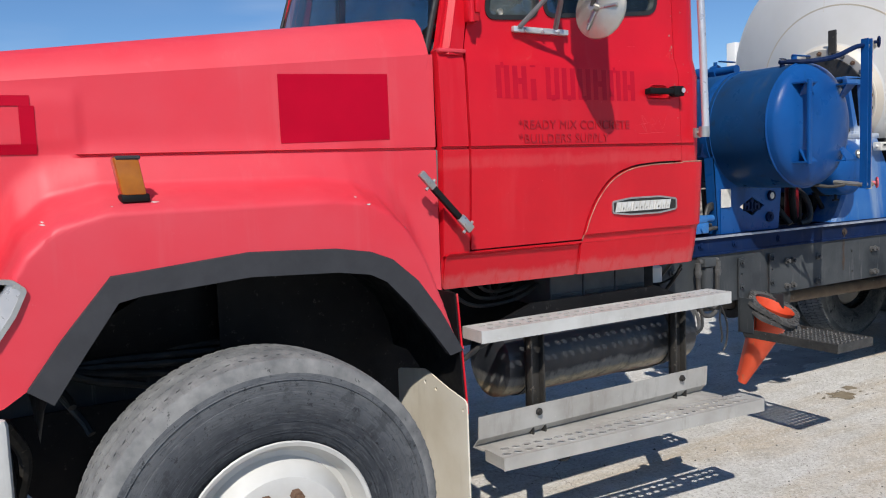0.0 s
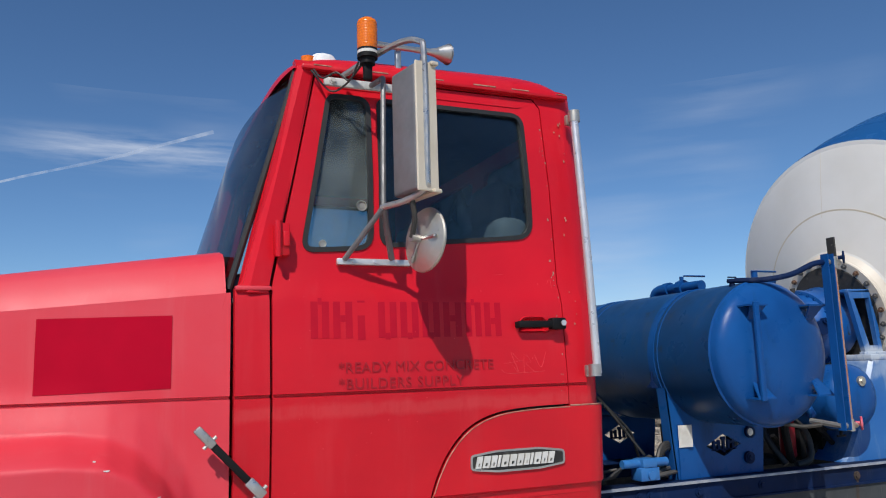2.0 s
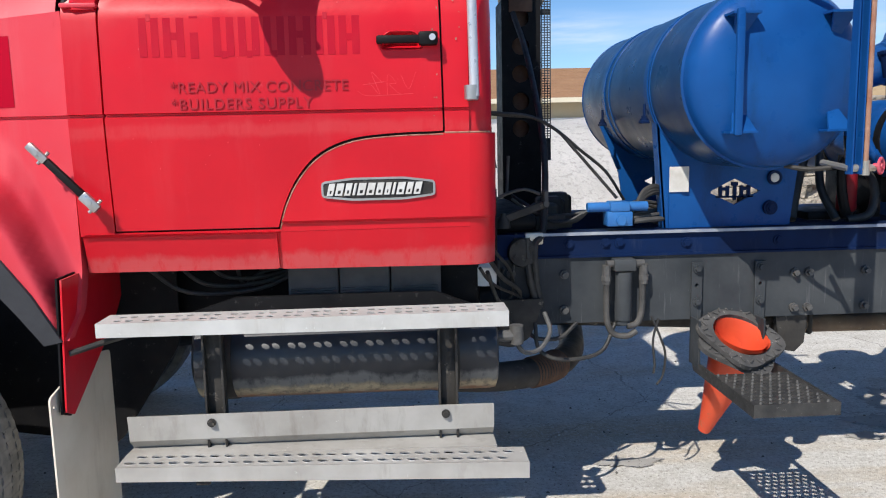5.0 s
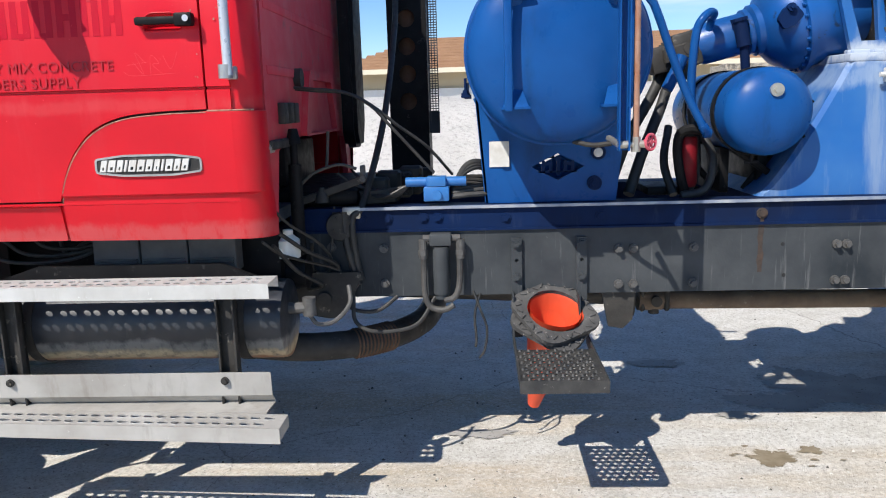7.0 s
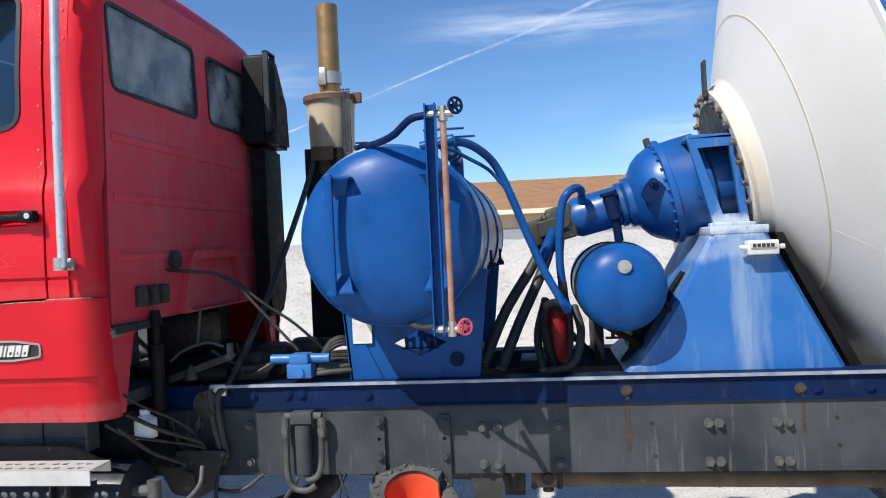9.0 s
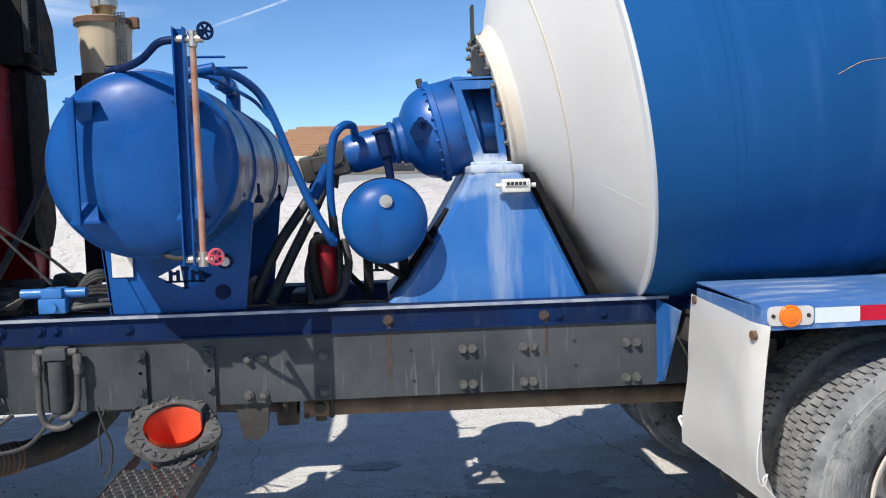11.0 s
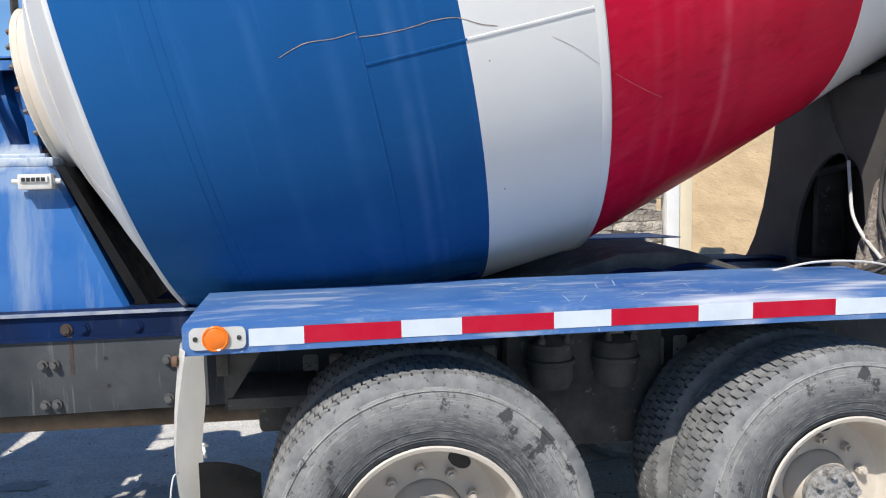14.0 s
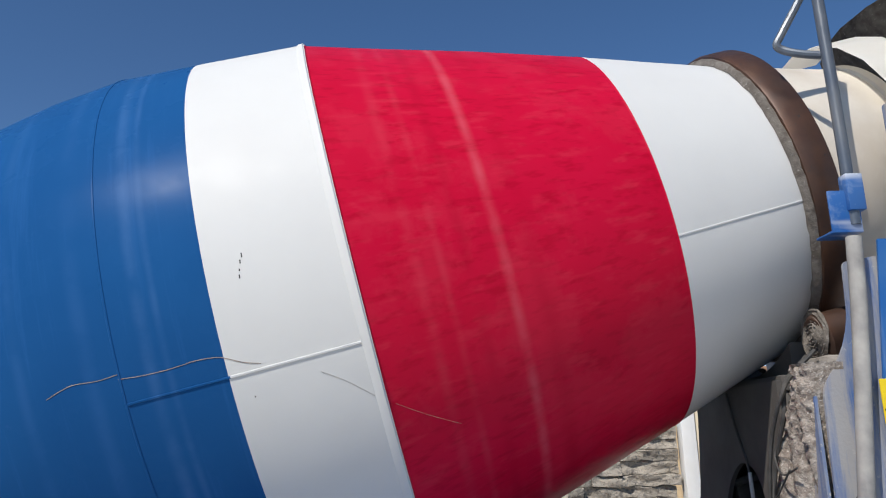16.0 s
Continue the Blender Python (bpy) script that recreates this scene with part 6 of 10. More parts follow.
# ---- wheels ----
def tyre_mesh(bm, width, r_out, r_rim, pitches, grooves, depth, cross, zig, half=0.0038):
    """A tyre about the x axis, outer face at x = 0. grooves: places across the tread; cross: depth of the cuts across each rib."""
    w = width
    side = [(0.035, r_rim - 0.012), (0.012, r_rim + 0.012), (0.004, r_rim + 0.04), (0.001, r_rim + 0.065), (0.0, r_rim + 0.09), (-0.0005, r_rim + 0.092), (-0.003, r_rim + 0.125), (0.000, r_rim + 0.150), (0.003, r_rim + 0.152),
            (0.006, r_out - 0.048), (0.012, r_out - 0.026), (0.020, r_out - 0.012)]
    cols = [(s, r, None, 0) for s, r in side]
    edges = [0.026] + [w * (0.5 + 0.5 * g) for g in grooves] + [w - 0.026]
    for k in range(len(edges) - 1):
        a = edges[k] + (half if k else 0)
        b = edges[k + 1] - (half if k < len(edges) - 2 else 0)
        for f in (0.0, 0.08, 0.92, 1.0):
            cols.append((a + (b - a) * f, None, k, 0 if f in (0.08, 0.92) else 1))
        if k < len(edges) - 2:
            cols += [(edges[k + 1] - half * 0.7, None, -1, 1), (edges[k + 1] + half * 0.7, None, -1, 1)]
    cols += [(w - s, r, None, 0) for s, r in reversed(side)]
    steps = (0.0, 0.40, 0.80, 0.825, 0.975)
    rows, deep = [], []
    for i in range(pitches * 5):
        f = (i // 5) + steps[i % 5]
        row, dp = [], []
        for s, r, rib, edge in cols:
            d = 0.0
            shift = 0.0
            if r is None:
                v = s / w * 2 - 1
                if rib == -1:
                    d = depth
                else:
                    d = cross[rib] if i % 5 > 2 else 0.0
                    shift = 0.5 * (rib % 2)
                r = r_out - 0.012 * v * v - d
                s = s + edge * zig * math.sin(2 * math.pi * f)
            th = 2 * math.pi * (f + shift) / pitches
            row.append(bm.verts.new((s, r * math.cos(th), r * math.sin(th))))
            dp.append(d > 0.004)
        rows.append(row)
        deep.append(dp)
    n, ns = len(rows), len(side)
    for i in range(n):
        j = (i + 1) % n
        for k in range(len(cols) - 1):
            f = bm.faces.new((rows[i][k], rows[i][k + 1], rows[j][k + 1], rows[j][k]))
            n_deep = deep[i][k] + deep[i][k + 1] + deep[j][k] + deep[j][k + 1]
            f.material_index = (2 if n_deep == 4 else 1) if ns - 3 <= k < len(cols) - ns + 2 else 0


def wheel(parent, at, flip, kind):
    """kind: steer, outer dual or inner dual; built with its outer face at local x = 0, then turned to face sideways."""
    turn = pose(0, 0, 0, 0, 0, 90) if not flip else pose(0, 0, 0, 0, 0, -90)
    e = sub("wheel", parent, Matrix.Translation(at) @ turn)
    tagged(e, {"steer": "front wheel with a worn ribbed tyre and chalky white steel disc", "outer": "dusty dual rear wheel with a deep cream rim", "inner": "inner dual rear wheel"}[kind])
    bm = bmesh.new()
    if kind == "steer":
        tyre_mesh(bm, 0.30, 0.537, 0.285, 90, (-0.58, -0.2, 0.2, 0.58), 0.008, (0.0015, 0.001, 0.001, 0.001, 0.0015), 0.005)
    else:
        tyre_mesh(bm, 0.275, 0.53, 0.292, 98, (-0.62, -0.22, 0.22, 0.62), 0.009, (0.012, 0.011, 0.010, 0.011, 0.012), 0.0080, 0.0042)
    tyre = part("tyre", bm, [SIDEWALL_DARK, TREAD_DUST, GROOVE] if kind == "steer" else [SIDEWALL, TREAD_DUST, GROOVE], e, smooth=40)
    bm = bmesh.new()
    for r, s_ in ((0.318, 0.008), (0.326, 0.0065), (0.350, 0.003), (0.470, 0.005)):
        lathe(bm, [(s_ + 0.003, r - 0.004), (s_ - 0.004, r), (s_ + 0.003, r + 0.004)], None, 96)
    for a0 in (0.6, 1.25, 3.4, 4.1):
        for k in range(7):
            a = a0 + k * 0.085
            box(bm, (-0.0035, -0.007, 0.385), (0.002, 0.007, 0.408), 0.0015, 1, pose(0, 0, 0, math.degrees(a), 0, 0))
    part("sidewall_moulding", bm, SIDEWALL_DARK if kind == "steer" else SIDEWALL, tyre, smooth=40)
    bm = bmesh.new()
    if kind == "steer":
        lathe(bm, [(0.010, 0.288), (0.0, 0.294), (-0.004, 0.290), (0.0, 0.279), (0.035, 0.268), (0.055, 0.252), (0.055, 0.235), (0.02, 0.215), (-0.006, 0.19), (-0.012, 0.15), (-0.012, 0.09), (0.0, 0.085), (0.02, 0.0)], None, 56)
        rim = part("rim", bm, RIM_PALE, e, "chalky white steel disc")
        for k in range(10):
            bm = bmesh.new()
            a = 2 * math.pi * k / 10
            c = Vector((-0.012, 0.142 * math.cos(a), 0.142 * math.sin(a)))
            cyl(bm, c, c + Vector((-0.03, 0, 0)), 0.018, seg=6)
            cyl(bm, c + Vector((-0.03, 0, 0)), c + Vector((-0.045, 0, 0)), 0.011, seg=8)
            part("wheel_nut", bm, RUST, e, "rusty wheel nut")
        bm = bmesh.new()
        lathe(bm, [(0.0, 0.085), (-0.055, 0.08), (-0.075, 0.065), (-0.08, 0.0)], None, 28)
        part("hub", bm, RUST, e, "rusty grease hub")
    else:
        lathe(bm, [(0.012, 0.294), (0.0, 0.303), (-0.005, 0.298), (0.0, 0.286), (0.02, 0.278), (0.05, 0.276), (0.12, 0.262), (0.165, 0.255), (0.190, 0.235), (0.194, 0.20), (0.190, 0.145), (0.192, 0.124), (0.24, 0.122), (0.24, 0.0)], None, 64)
        rim = part("rim", bm, RIM, e, "deep dusty cream rim with hand holes")
        for a in (32, 212):
            bm = bmesh.new()
            mm = pose(0, 0, 0, a, 0, 0)
            lathe(bm, [(0.1885, 0.0), (0.1885, 0.030), (0.194, 0.034)], mm @ Matrix.Translation((0, 0, 0.214)) @ Matrix.Diagonal((1, 1.25, 0.85, 1)), 22)
            part("hand_hole", bm, INK, e, "dark oval hand hole", smooth=0)
        for k in range(10):
            bm = bmesh.new()
            a = 2 * math.pi * k / 10 + 0.2
            c = Vector((0.191, 0.166 * math.cos(a), 0.162 * math.sin(a)))
            cyl(bm, c, c + Vector((-0.028, 0, 0)), 0.018, seg=6)
            cyl(bm, c + Vector((-0.028, 0, 0)), c + Vector((-0.04, 0, 0)), 0.010, seg=8)
            part("wheel_nut", bm, RIM, e)
        bm = bmesh.new()
        lathe(bm, [(0.24, 0.1215), (0.186, 0.1215), (0.176, 0.116), (0.150, 0.104), (0.128, 0.090), (0.112, 0.086)], None, 36)
        part("axle_hub", bm, RIM, e, "axle hub dulled with dust")
        bm = bmesh.new()
        lathe(bm, [(0.122, 0.097), (0.099, 0.097), (0.093, 0.090), (0.091, 0.058), (0.086, 0.044), (0.089, 0.018), (0.091, 0.0)], None, 32)
        for k in range(8):
            a = 2 * math.pi * k / 8 + 0.3
            c = Vector((0.097, 0.077 * math.cos(a), 0.077 * math.sin(a)))
            cyl(bm, c, c + Vector((-0.012, 0, 0)), 0.019, 0.018, seg=10)
            cyl(bm, c + Vector((-0.012, 0, 0)), c + Vector((-0.030, 0, 0)), 0.0145, 0.0125, seg=6)
        part("axle_flange", bm, HUB, e, "cement-caked axle flange with bolts", smooth=30)
    return e


w_front = wheel(truck, (0.665, 2.105, 0.522), False, "steer")
copy_thing(w_front, Matrix.Translation((0.665, 2 * YC - 2.105, 0.522)) @ pose(0, 0, 0, 0, 0, -90))
w_out = wheel(truck, (6.605, 2.205, 0.530), False, "outer")
w_in = wheel(truck, (6.605, 2.535, 0.530), False, "inner")
for k, xw in enumerate((6.605, 7.985)):
    for y in (2.205, 2.535):
        if k:
            copy_thing(w_out if y < 2.3 else w_in, Matrix.Translation((xw, y, 0.53)) @ pose(0, 0, 0, 0, -27, 0) @ pose(0, 0, 0, 0, 0, 90))
        copy_thing(w_out if y < 2.3 else w_in, Matrix.Translation((xw, 2 * YC - y, 0.53)) @ pose(0, 0, 0, 0, 0, -90))

# ---- frame ----
for flip in (False, True):
    bm = bmesh.new()
    rings(bm, [[Vector((x, y, z)) for y, z in ((2.950, 0.783), (2.950, 1.058), (2.960, 1.058), (2.960, 0.793), (3.04, 0.793), (3.04, 0.783))] for x in (-0.35, 9.6)])
    rail = part("frame_rail", mirrored(bm) if flip else bm, RAIL, truck, "weathered black steel frame rail")
    bm = bmesh.new()
    rings(bm, [[Vector((x, y, z)) for y, z in ((2.938, 1.059), (2.938, 1.068), (2.946, 1.070), (2.946, 1.150), (2.930, 1.151), (2.930, 1.163), (3.06, 1.163), (3.06, 1.153), (2.956, 1.151), (2.956, 1.059))] for x in (2.76, 9.6)])
    br = part("subframe_rail", mirrored(bm) if flip else bm, BLUE_DARK, truck, "dark blue subframe rail")
    bm = bmesh.new()
    rings(bm, [[Vector((x, y, z)) for y, z in ((2.9285, 1.153), (2.9285, 1.1645), (2.945, 1.1645), (2.945, 1.1625), (2.931, 1.1625), (2.931, 1.153))] for x in (3.02, 5.88)])
    part("worn_flange_edge", mirrored(bm) if flip else bm, WORN_EDGE, br, "bare worn flange edge")
    if not flip:
        near_rail, near_sub = rail, br
bm = bmesh.new()
cyl(bm, (4.42, YC, 0.630), (6.5, YC, 0.610), 0.044, seg=18)
cyl(bm, (4.30, YC, 0.640), (4.42, YC, 0.632), 0.06, 0.05, seg=14)
part("drive_shaft", bm, SHAFT, truck, "rust-brown dusty drive shaft")
bm = bmesh.new()
cyl(bm, (1.6, YC, 0.80), (4.2, YC, 0.66), 0.05, seg=16)
part("front_shaft", bm, GRIME, truck)
bm = bmesh.new()
lathe(bm, [(4.18, 0.05), (4.18, 0.10), (4.27, 0.10), (4.27, 0.05)], Matrix.Translation((0, YC, 0.65)), 20)
plate(bm, [(YC - 0.15, 0.82), (YC + 0.15, 0.82), (YC + 0.11, 0.60), (YC - 0.11, 0.60)], [], 0.02, FRONT(4.215))
part("centre_bearing", bm, GRIME, truck)
bm = bmesh.new()
for dx in (0.0, 0.115):
    box(bm, (4.30 + dx, YC - 0.055, 0.585), (4.325 + dx, YC + 0.055, 0.695), 0.008, 1)
cyl(bm, (4.375, YC - 0.075, 0.638), (4.375, YC + 0.075, 0.638), 0.026, seg=12)
cyl(bm, (4.375, YC, 0.565), (4.375, YC, 0.712), 0.026, seg=12)
part("universal_joint", bm, GRIME, truck, "grimy universal joint of the drive shaft")
bm = bmesh.new()
plate(bm, [(4.06, 0.79), (4.20, 0.79), (4.19, 0.66), (4.15, 0.62), (4.09, 0.63)], [], 0.03, SIDE(2.97))
part("shaft_hanger", bm, GRIME, truck, "grimy hanger bracket below the rail", smooth=0)
for x in (1.2, 3.1, 4.25, 5.6, 6.3, 7.3, 8.3, 9.4):
    bm = bmesh.new()
    box(bm, (x, 2.96, 0.82), (x + 0.09, 2 * YC - 2.96, 1.03), 0.01, 1)
    part("cross_member", bm, GRIME, truck)
bm = bmesh.new()
for x in (6.605, 7.985):
    cyl(bm, (x, 2.6, 0.53), (x, 2 * YC - 2.6, 0.53), 0.09, seg=16)
    lathe(bm, [(-0.2, 0.08), (-0.12, 0.19), (0.12, 0.19), (0.2, 0.08)], Matrix.Translation((x, YC, 0.53)) @ pose(0, 0, 0, 0, 0, 90), 20)
part("axle", bm, GRIME, truck)
bm = bmesh.new()
box(bm, (0.61, 2.4, 0.45), (0.72, 2 * YC - 2.4, 0.56), 0.02)
part("front_axle", bm, GRIME, truck)
# engine and gearbox behind the wheel, coloured near-black for the wheel well's shade
bm = bmesh.new()
box(bm, (0.0, 3.05, 0.62), (1.25, 3.80, 1.62), 0.06, 2)
cyl(bm, (1.2, YC, 0.85), (2.1, YC, 0.85), 0.24, 0.17, 20)
box(bm, (0.25, 2.90, 0.95), (0.8, 3.06, 1.3), 0.03)
cyl(bm, (0.9, 2.95, 0.82), (1.18, 2.95, 0.82), 0.08, seg=14)
part("engine", bm, BLACK, truck, smooth=40)
hoses("engine_hose", [[(0.05 + 0.05 * k, 2.75, 1.15 - 0.1 * k), (0.2, 2.8 + 0.03 * k, 0.95), (0.45 + 0.1 * k, 2.9, 0.85 + 0.03 * k)] for k in range(5)], 0.014, HOSE, truck)
bm = bmesh.new()
box(bm, (-0.28, 2.45, 0.50), (0.02, 2.80, 0.74), 0.02)
tube(bm, [(0.0, 2.5, 0.9), (0.05, 2.62, 0.75), (0.02, 2.7, 0.58)], 0.02, 8)
part("steering_gear", bm, GRIME, truck)

# bolts along the rail
for x, zs in ((3.41, (0.99, 0.84)), (4.125, (0.97, 0.82)), (4.185, (0.97, 0.82)), (4.43, (0.97, 0.82)), (5.005, (0.972, 0.822)), (5.045, (0.972, 0.822)), (5.26, (0.972, 0.822)), (5.30, (0.972, 0.822)), (5.70, (0.97, 0.82)), (5.745, (0.97, 0.82)), (2.93, (1.0, 0.84)), (3.02, (1.0, 0.84)), (3.15, (0.99, 0.84))):
    for z in zs:
        bm = bmesh.new()
        bolts(bm, [(x, 2.950, z)], (0, -1, 0), 0.0125, 0.028)
        part("bolt", bm, BOLT, near_rail, smooth=30)
for x, z in ((3.06, 1.115), (3.17, 1.115), (3.32, 1.117), (3.38, 1.117), (3.66, 1.11), (4.05, 1.11), (4.70, 1.105), (5.35, 1.10), (5.41, 1.10), (5.6, 1.10)):
    bm = bmesh.new()
    bolts(bm, [(x, 2.946, z)], (0, -1, 0), 0.015, 0.012)
    part("bolt", bm, RUST_RUN if x in (4.70, 5.35) else BLUE_DARK, near_sub, smooth=30)
for x, z in ((4.79, 0.975), (4.80, 0.845), (5.48, 0.985), (5.485, 0.88), (5.9, 0.9), (4.3, 1.10), (5.0, 1.11)):
    bm = bmesh.new()
    cyl(bm, (x, 2.9485, z), (x, 2.951, z), 0.008, seg=12)
    part("bolt_hole", bm, INK, near_rail if z < 1.06 else near_sub, "dark open bolt hole")
for x, z0, z1, w in ((4.70, 0.86, 1.10, 0.02), (5.36, 0.93, 1.09, 0.014)):
    bm = bmesh.new()
    n = 10
    vs = [[bm.verts.new((x + sx * w * (0.5 + 0.5 * noise.noise((k, x, sx))), 2.9447 if z0 + (z1 - z0) * k / n > 1.056 else 2.9485, z0 + (z1 - z0) * k / n)) for sx in (-1, 1)] for k in range(n + 1)]
    for k in range(n):
        bm.faces.new((vs[k][0], vs[k][1], vs[k + 1][1], vs[k + 1][0]))
    part("rust_run", bm, RUST_RUN, near_rail, "rust run below a bolt", smooth=0)

# ---- steps, tank and gear under the cab ----
bm = bmesh.new()
plate(bm, rounded([(1.50, 2.302), (2.832, 2.302), (2.832, 2.43), (1.50, 2.43)], 0.004), [c for k in range(14) for dx in (0, 0.036) for y in (2.334, 2.386) for c in [circle(1.56 + k * 0.091 + dx, y, 0.0135, 12, 0.0125)]], -0.0025, FLAT(0.994))
plate(bm, [(1.50, 0.948), (2.832, 0.942), (2.832, 0.994), (1.50, 0.994)], [], 0.005, SIDE(2.298))
plate(bm, [(2.302, 0.950), (2.428, 0.950), (2.428, 0.990), (2.302, 0.990)], [], 0.005, FRONT(1.50))
plate(bm, [(1.50, 0.960), (2.832, 0.955), (2.832, 0.990), (1.50, 0.990)], [], 0.004, SIDE(2.426))
part("upper_step", bm, ALU, truck, "scuffed perforated aluminium cab step", smooth=0)
bm = bmesh.new()
plate(bm, rounded([(1.545, 2.165), (2.875, 2.165), (2.875, 2.285), (1.545, 2.285)], 0.004), [c for k in range(26) for y, s in ((2.196, 0), (2.246, 0.025)) for c in [circle(1.580 + k * 0.0485 + s, y, 0.017, 12, 0.012)]], -0.0025, FLAT(0.530))
plate(bm, [(1.545, 0.482), (2.875, 0.476), (2.875, 0.530), (1.545, 0.530)], [], 0.005, SIDE(2.161))
plate(bm, [(2.165, 0.485), (2.285, 0.485), (2.285, 0.527), (2.165, 0.527)], [], 0.005, FRONT(2.870))
plate(bm, [(2.165, 0.485), (2.285, 0.485), (2.285, 0.527), (2.165, 0.527)], [], 0.005, FRONT(1.545))
for v_ in bm.verts:
    v_.co.y += 0.085 * (2.875 - v_.co.x) / 1.33
ls = part("lower_step", bm, ALU_DULL, truck, "scuffed perforated aluminium lower step", smooth=0)
bm = bmesh.new()
for k in range(26):
    for y, dx in ((2.196, 0), (2.246, 0.025)):
        cx = 1.580 + k * 0.0485 + dx
        rings(bm, [[Vector((x, y_ + 0.085 * (2.875 - x) / 1.33, z)) for x, y_ in circle(cx, y, r, 12, r * 0.72)] for r, z in ((0.0200, 0.530), (0.0185, 0.5322), (0.0170, 0.5318), (0.0170, 0.527))], True, False)
tagged(part("grip_rim", bm, ALU_DULL, ls, smooth=40), "raised rims of the step's holes", kind="stuff")
bm = bmesh.new()
prof = [(2.378, 0.524), (2.440, 0.520), (2.405, 0.556), (2.398, 0.645), (2.403, 0.645), (2.410, 0.558), (2.452, 0.514), (2.378, 0.519)]
rings(bm, [[Vector((x, y - (0.06 * (x - 1.54) / 1.25 if z < 0.53 and y < 2.40 else 0), z)) for y, z in prof] for x in (1.54, 2.79)])
part("kick_plate", bm, ALU_DULL, truck, "bent aluminium kick plate", smooth=20)
for x in (1.80, 2.60):
    bm = bmesh.new()
    box(bm, (x, 2.41, 0.50), (x + 0.008, 2.455, 0.99), 0.002)
    box(bm, (x + 0.060, 2.41, 0.50), (x + 0.068, 2.455, 0.99), 0.002)
    box(bm, (x, 2.440, 0.50), (x + 0.068, 2.450, 0.99), 0.002)
    box(bm, (x, 2.24, 0.462), (x + 0.045, 2.56, 0.474), 0.003)
    bolts(bm, [(x + 0.022, 2.398, 0.615)], (0, -1, 0), 0.010, 0.014)
    part("step_hanger", bm, GRIME, truck)
bm = bmesh.new()
lathe(bm, [(1.735, 0.0), (1.735, 0.12), (1.75, 0.148), (1.78, 0.153), (2.790, 0.153), (2.815, 0.149), (2.822, 0.13), (2.822, 0.0)], Matrix.Translation((0, 2.63, 0.785)), 40)
ft = part("cylindrical_tank", bm, TANK_BLACK, truck, "black cylindrical tank with a rust-flecked underside and painted ground reflection", smooth=30)
for x in (1.84, 2.64):
    bm = bmesh.new()
    lathe(bm, [(x, 0.154), (x, 0.158), (x + 0.04, 0.158), (x + 0.04, 0.154)], Matrix.Translation((0, 2.63, 0.785)), 40)
    part("tank_strap", bm, GRIME, ft)
for k in range(3):
    x = 2.07 + k * 0.187
    bm = bmesh.new()
    box(bm, (x, 2.62, 0.97), (x + 0.182, 2.90, 1.13), 0.006)
    bat = part("battery", bm, BATTERY, truck, "ribbed dark grey battery case under the cab", smooth=0)
    for j in range(6):
        bm = bmesh.new()
        box(bm, (x + 0.008, 2.612, 0.975 + 0.0095 * j), (x + 0.172, 2.621, 0.980 + 0.0095 * j), 0.001, 1)
        part("battery_rib", bm, BATTERY, bat, smooth=0)
bm = bmesh.new()
plate(bm, [(1.66, 0.945), (1.90, 1.022), (2.60, 1.022), (2.80, 0.945)], [], 0.02, SIDE(2.52))
part("tank_cover", bm, BLACK, truck)
bm = bmesh.new()
box(bm, (1.45, 2.90, 0.86), (2.74, 2.95, 1.06), 0.01)
box(bm, (1.5, 3.0, 0.98), (2.75, 3.8, 1.12), 0.03)
part("gearbox_shroud", bm, BLACK, truck)
hoses("battery_cable", [[(1.55 + 0.1 * k, 2.66 + 0.04 * k, 1.12), (1.7 + 0.06 * k, 2.66 + 0.04 * k, 1.02 + 0.02 * (k % 3)), (1.95, 2.69 + 0.04 * k, 1.02 + 0.015 * k), (2.12, 2.71 + 0.04 * k, 1.09)] for k in range(6)], 0.008, HOSE, truck, "black battery cable")
# Added black sheet that keeps the space behind the front wheel in shade
bm = bmesh.new()
plate(bm, rounded([(0.70, 0.50), (1.36, 0.40), (1.62, 0.80), (1.62, 1.12), (1.42, 1.22), (0.70, 1.30)], 0.04), [], 0.01, SIDE(2.80))
part("splash_panel", bm, BLACK, truck, "added black sheet standing in for shade behind the front wheel")
# Added black sheet for the shade under the engine; the hole leaves one gap
bm = bmesh.new()
plate(bm, rounded([(-0.35, 0.46), (0.20, 0.36), (0.68, 0.40), (0.68, 0.80), (-0.35, 0.80)], 0.03), [circle(0.02, 0.50, 0.05, 14)], 0.012, SIDE(2.92))
part("engine_guard", bm, BLACK, truck, "added black sheet standing in for shade below the engine")
bm = bmesh.new()
plate(bm, rounded([(2.72, 0.90), (3.06, 0.90), (3.0, 0.74), (2.93, 0.70), (2.82, 0.72)], 0.02), [circle(2.90, 0.79, 0.022, 14)], 0.014, SIDE(2.90))
cyl(bm, (2.90, 2.90, 0.79), (2.90, 2.875, 0.79), 0.030, seg=14)
part("spring_hanger", bm, GRIME, truck, "greasy black spring hanger below the rail")
bm = bmesh.new()
cyl(bm, (2.975, 2.932, 1.09), (2.975, 2.912, 1.09), 0.062, 0.056, seg=24)
bolts(bm, [(2.975 + 0.04 * math.cos(a), 2.912, 1.09 + 0.04 * math.sin(a)) for a in (0.5, 2.1, 3.7, 5.2)], (0, -1, 0), 0.009, 0.008)
part("round_cover", bm, GRIME, truck, "greasy round cover on the rail")
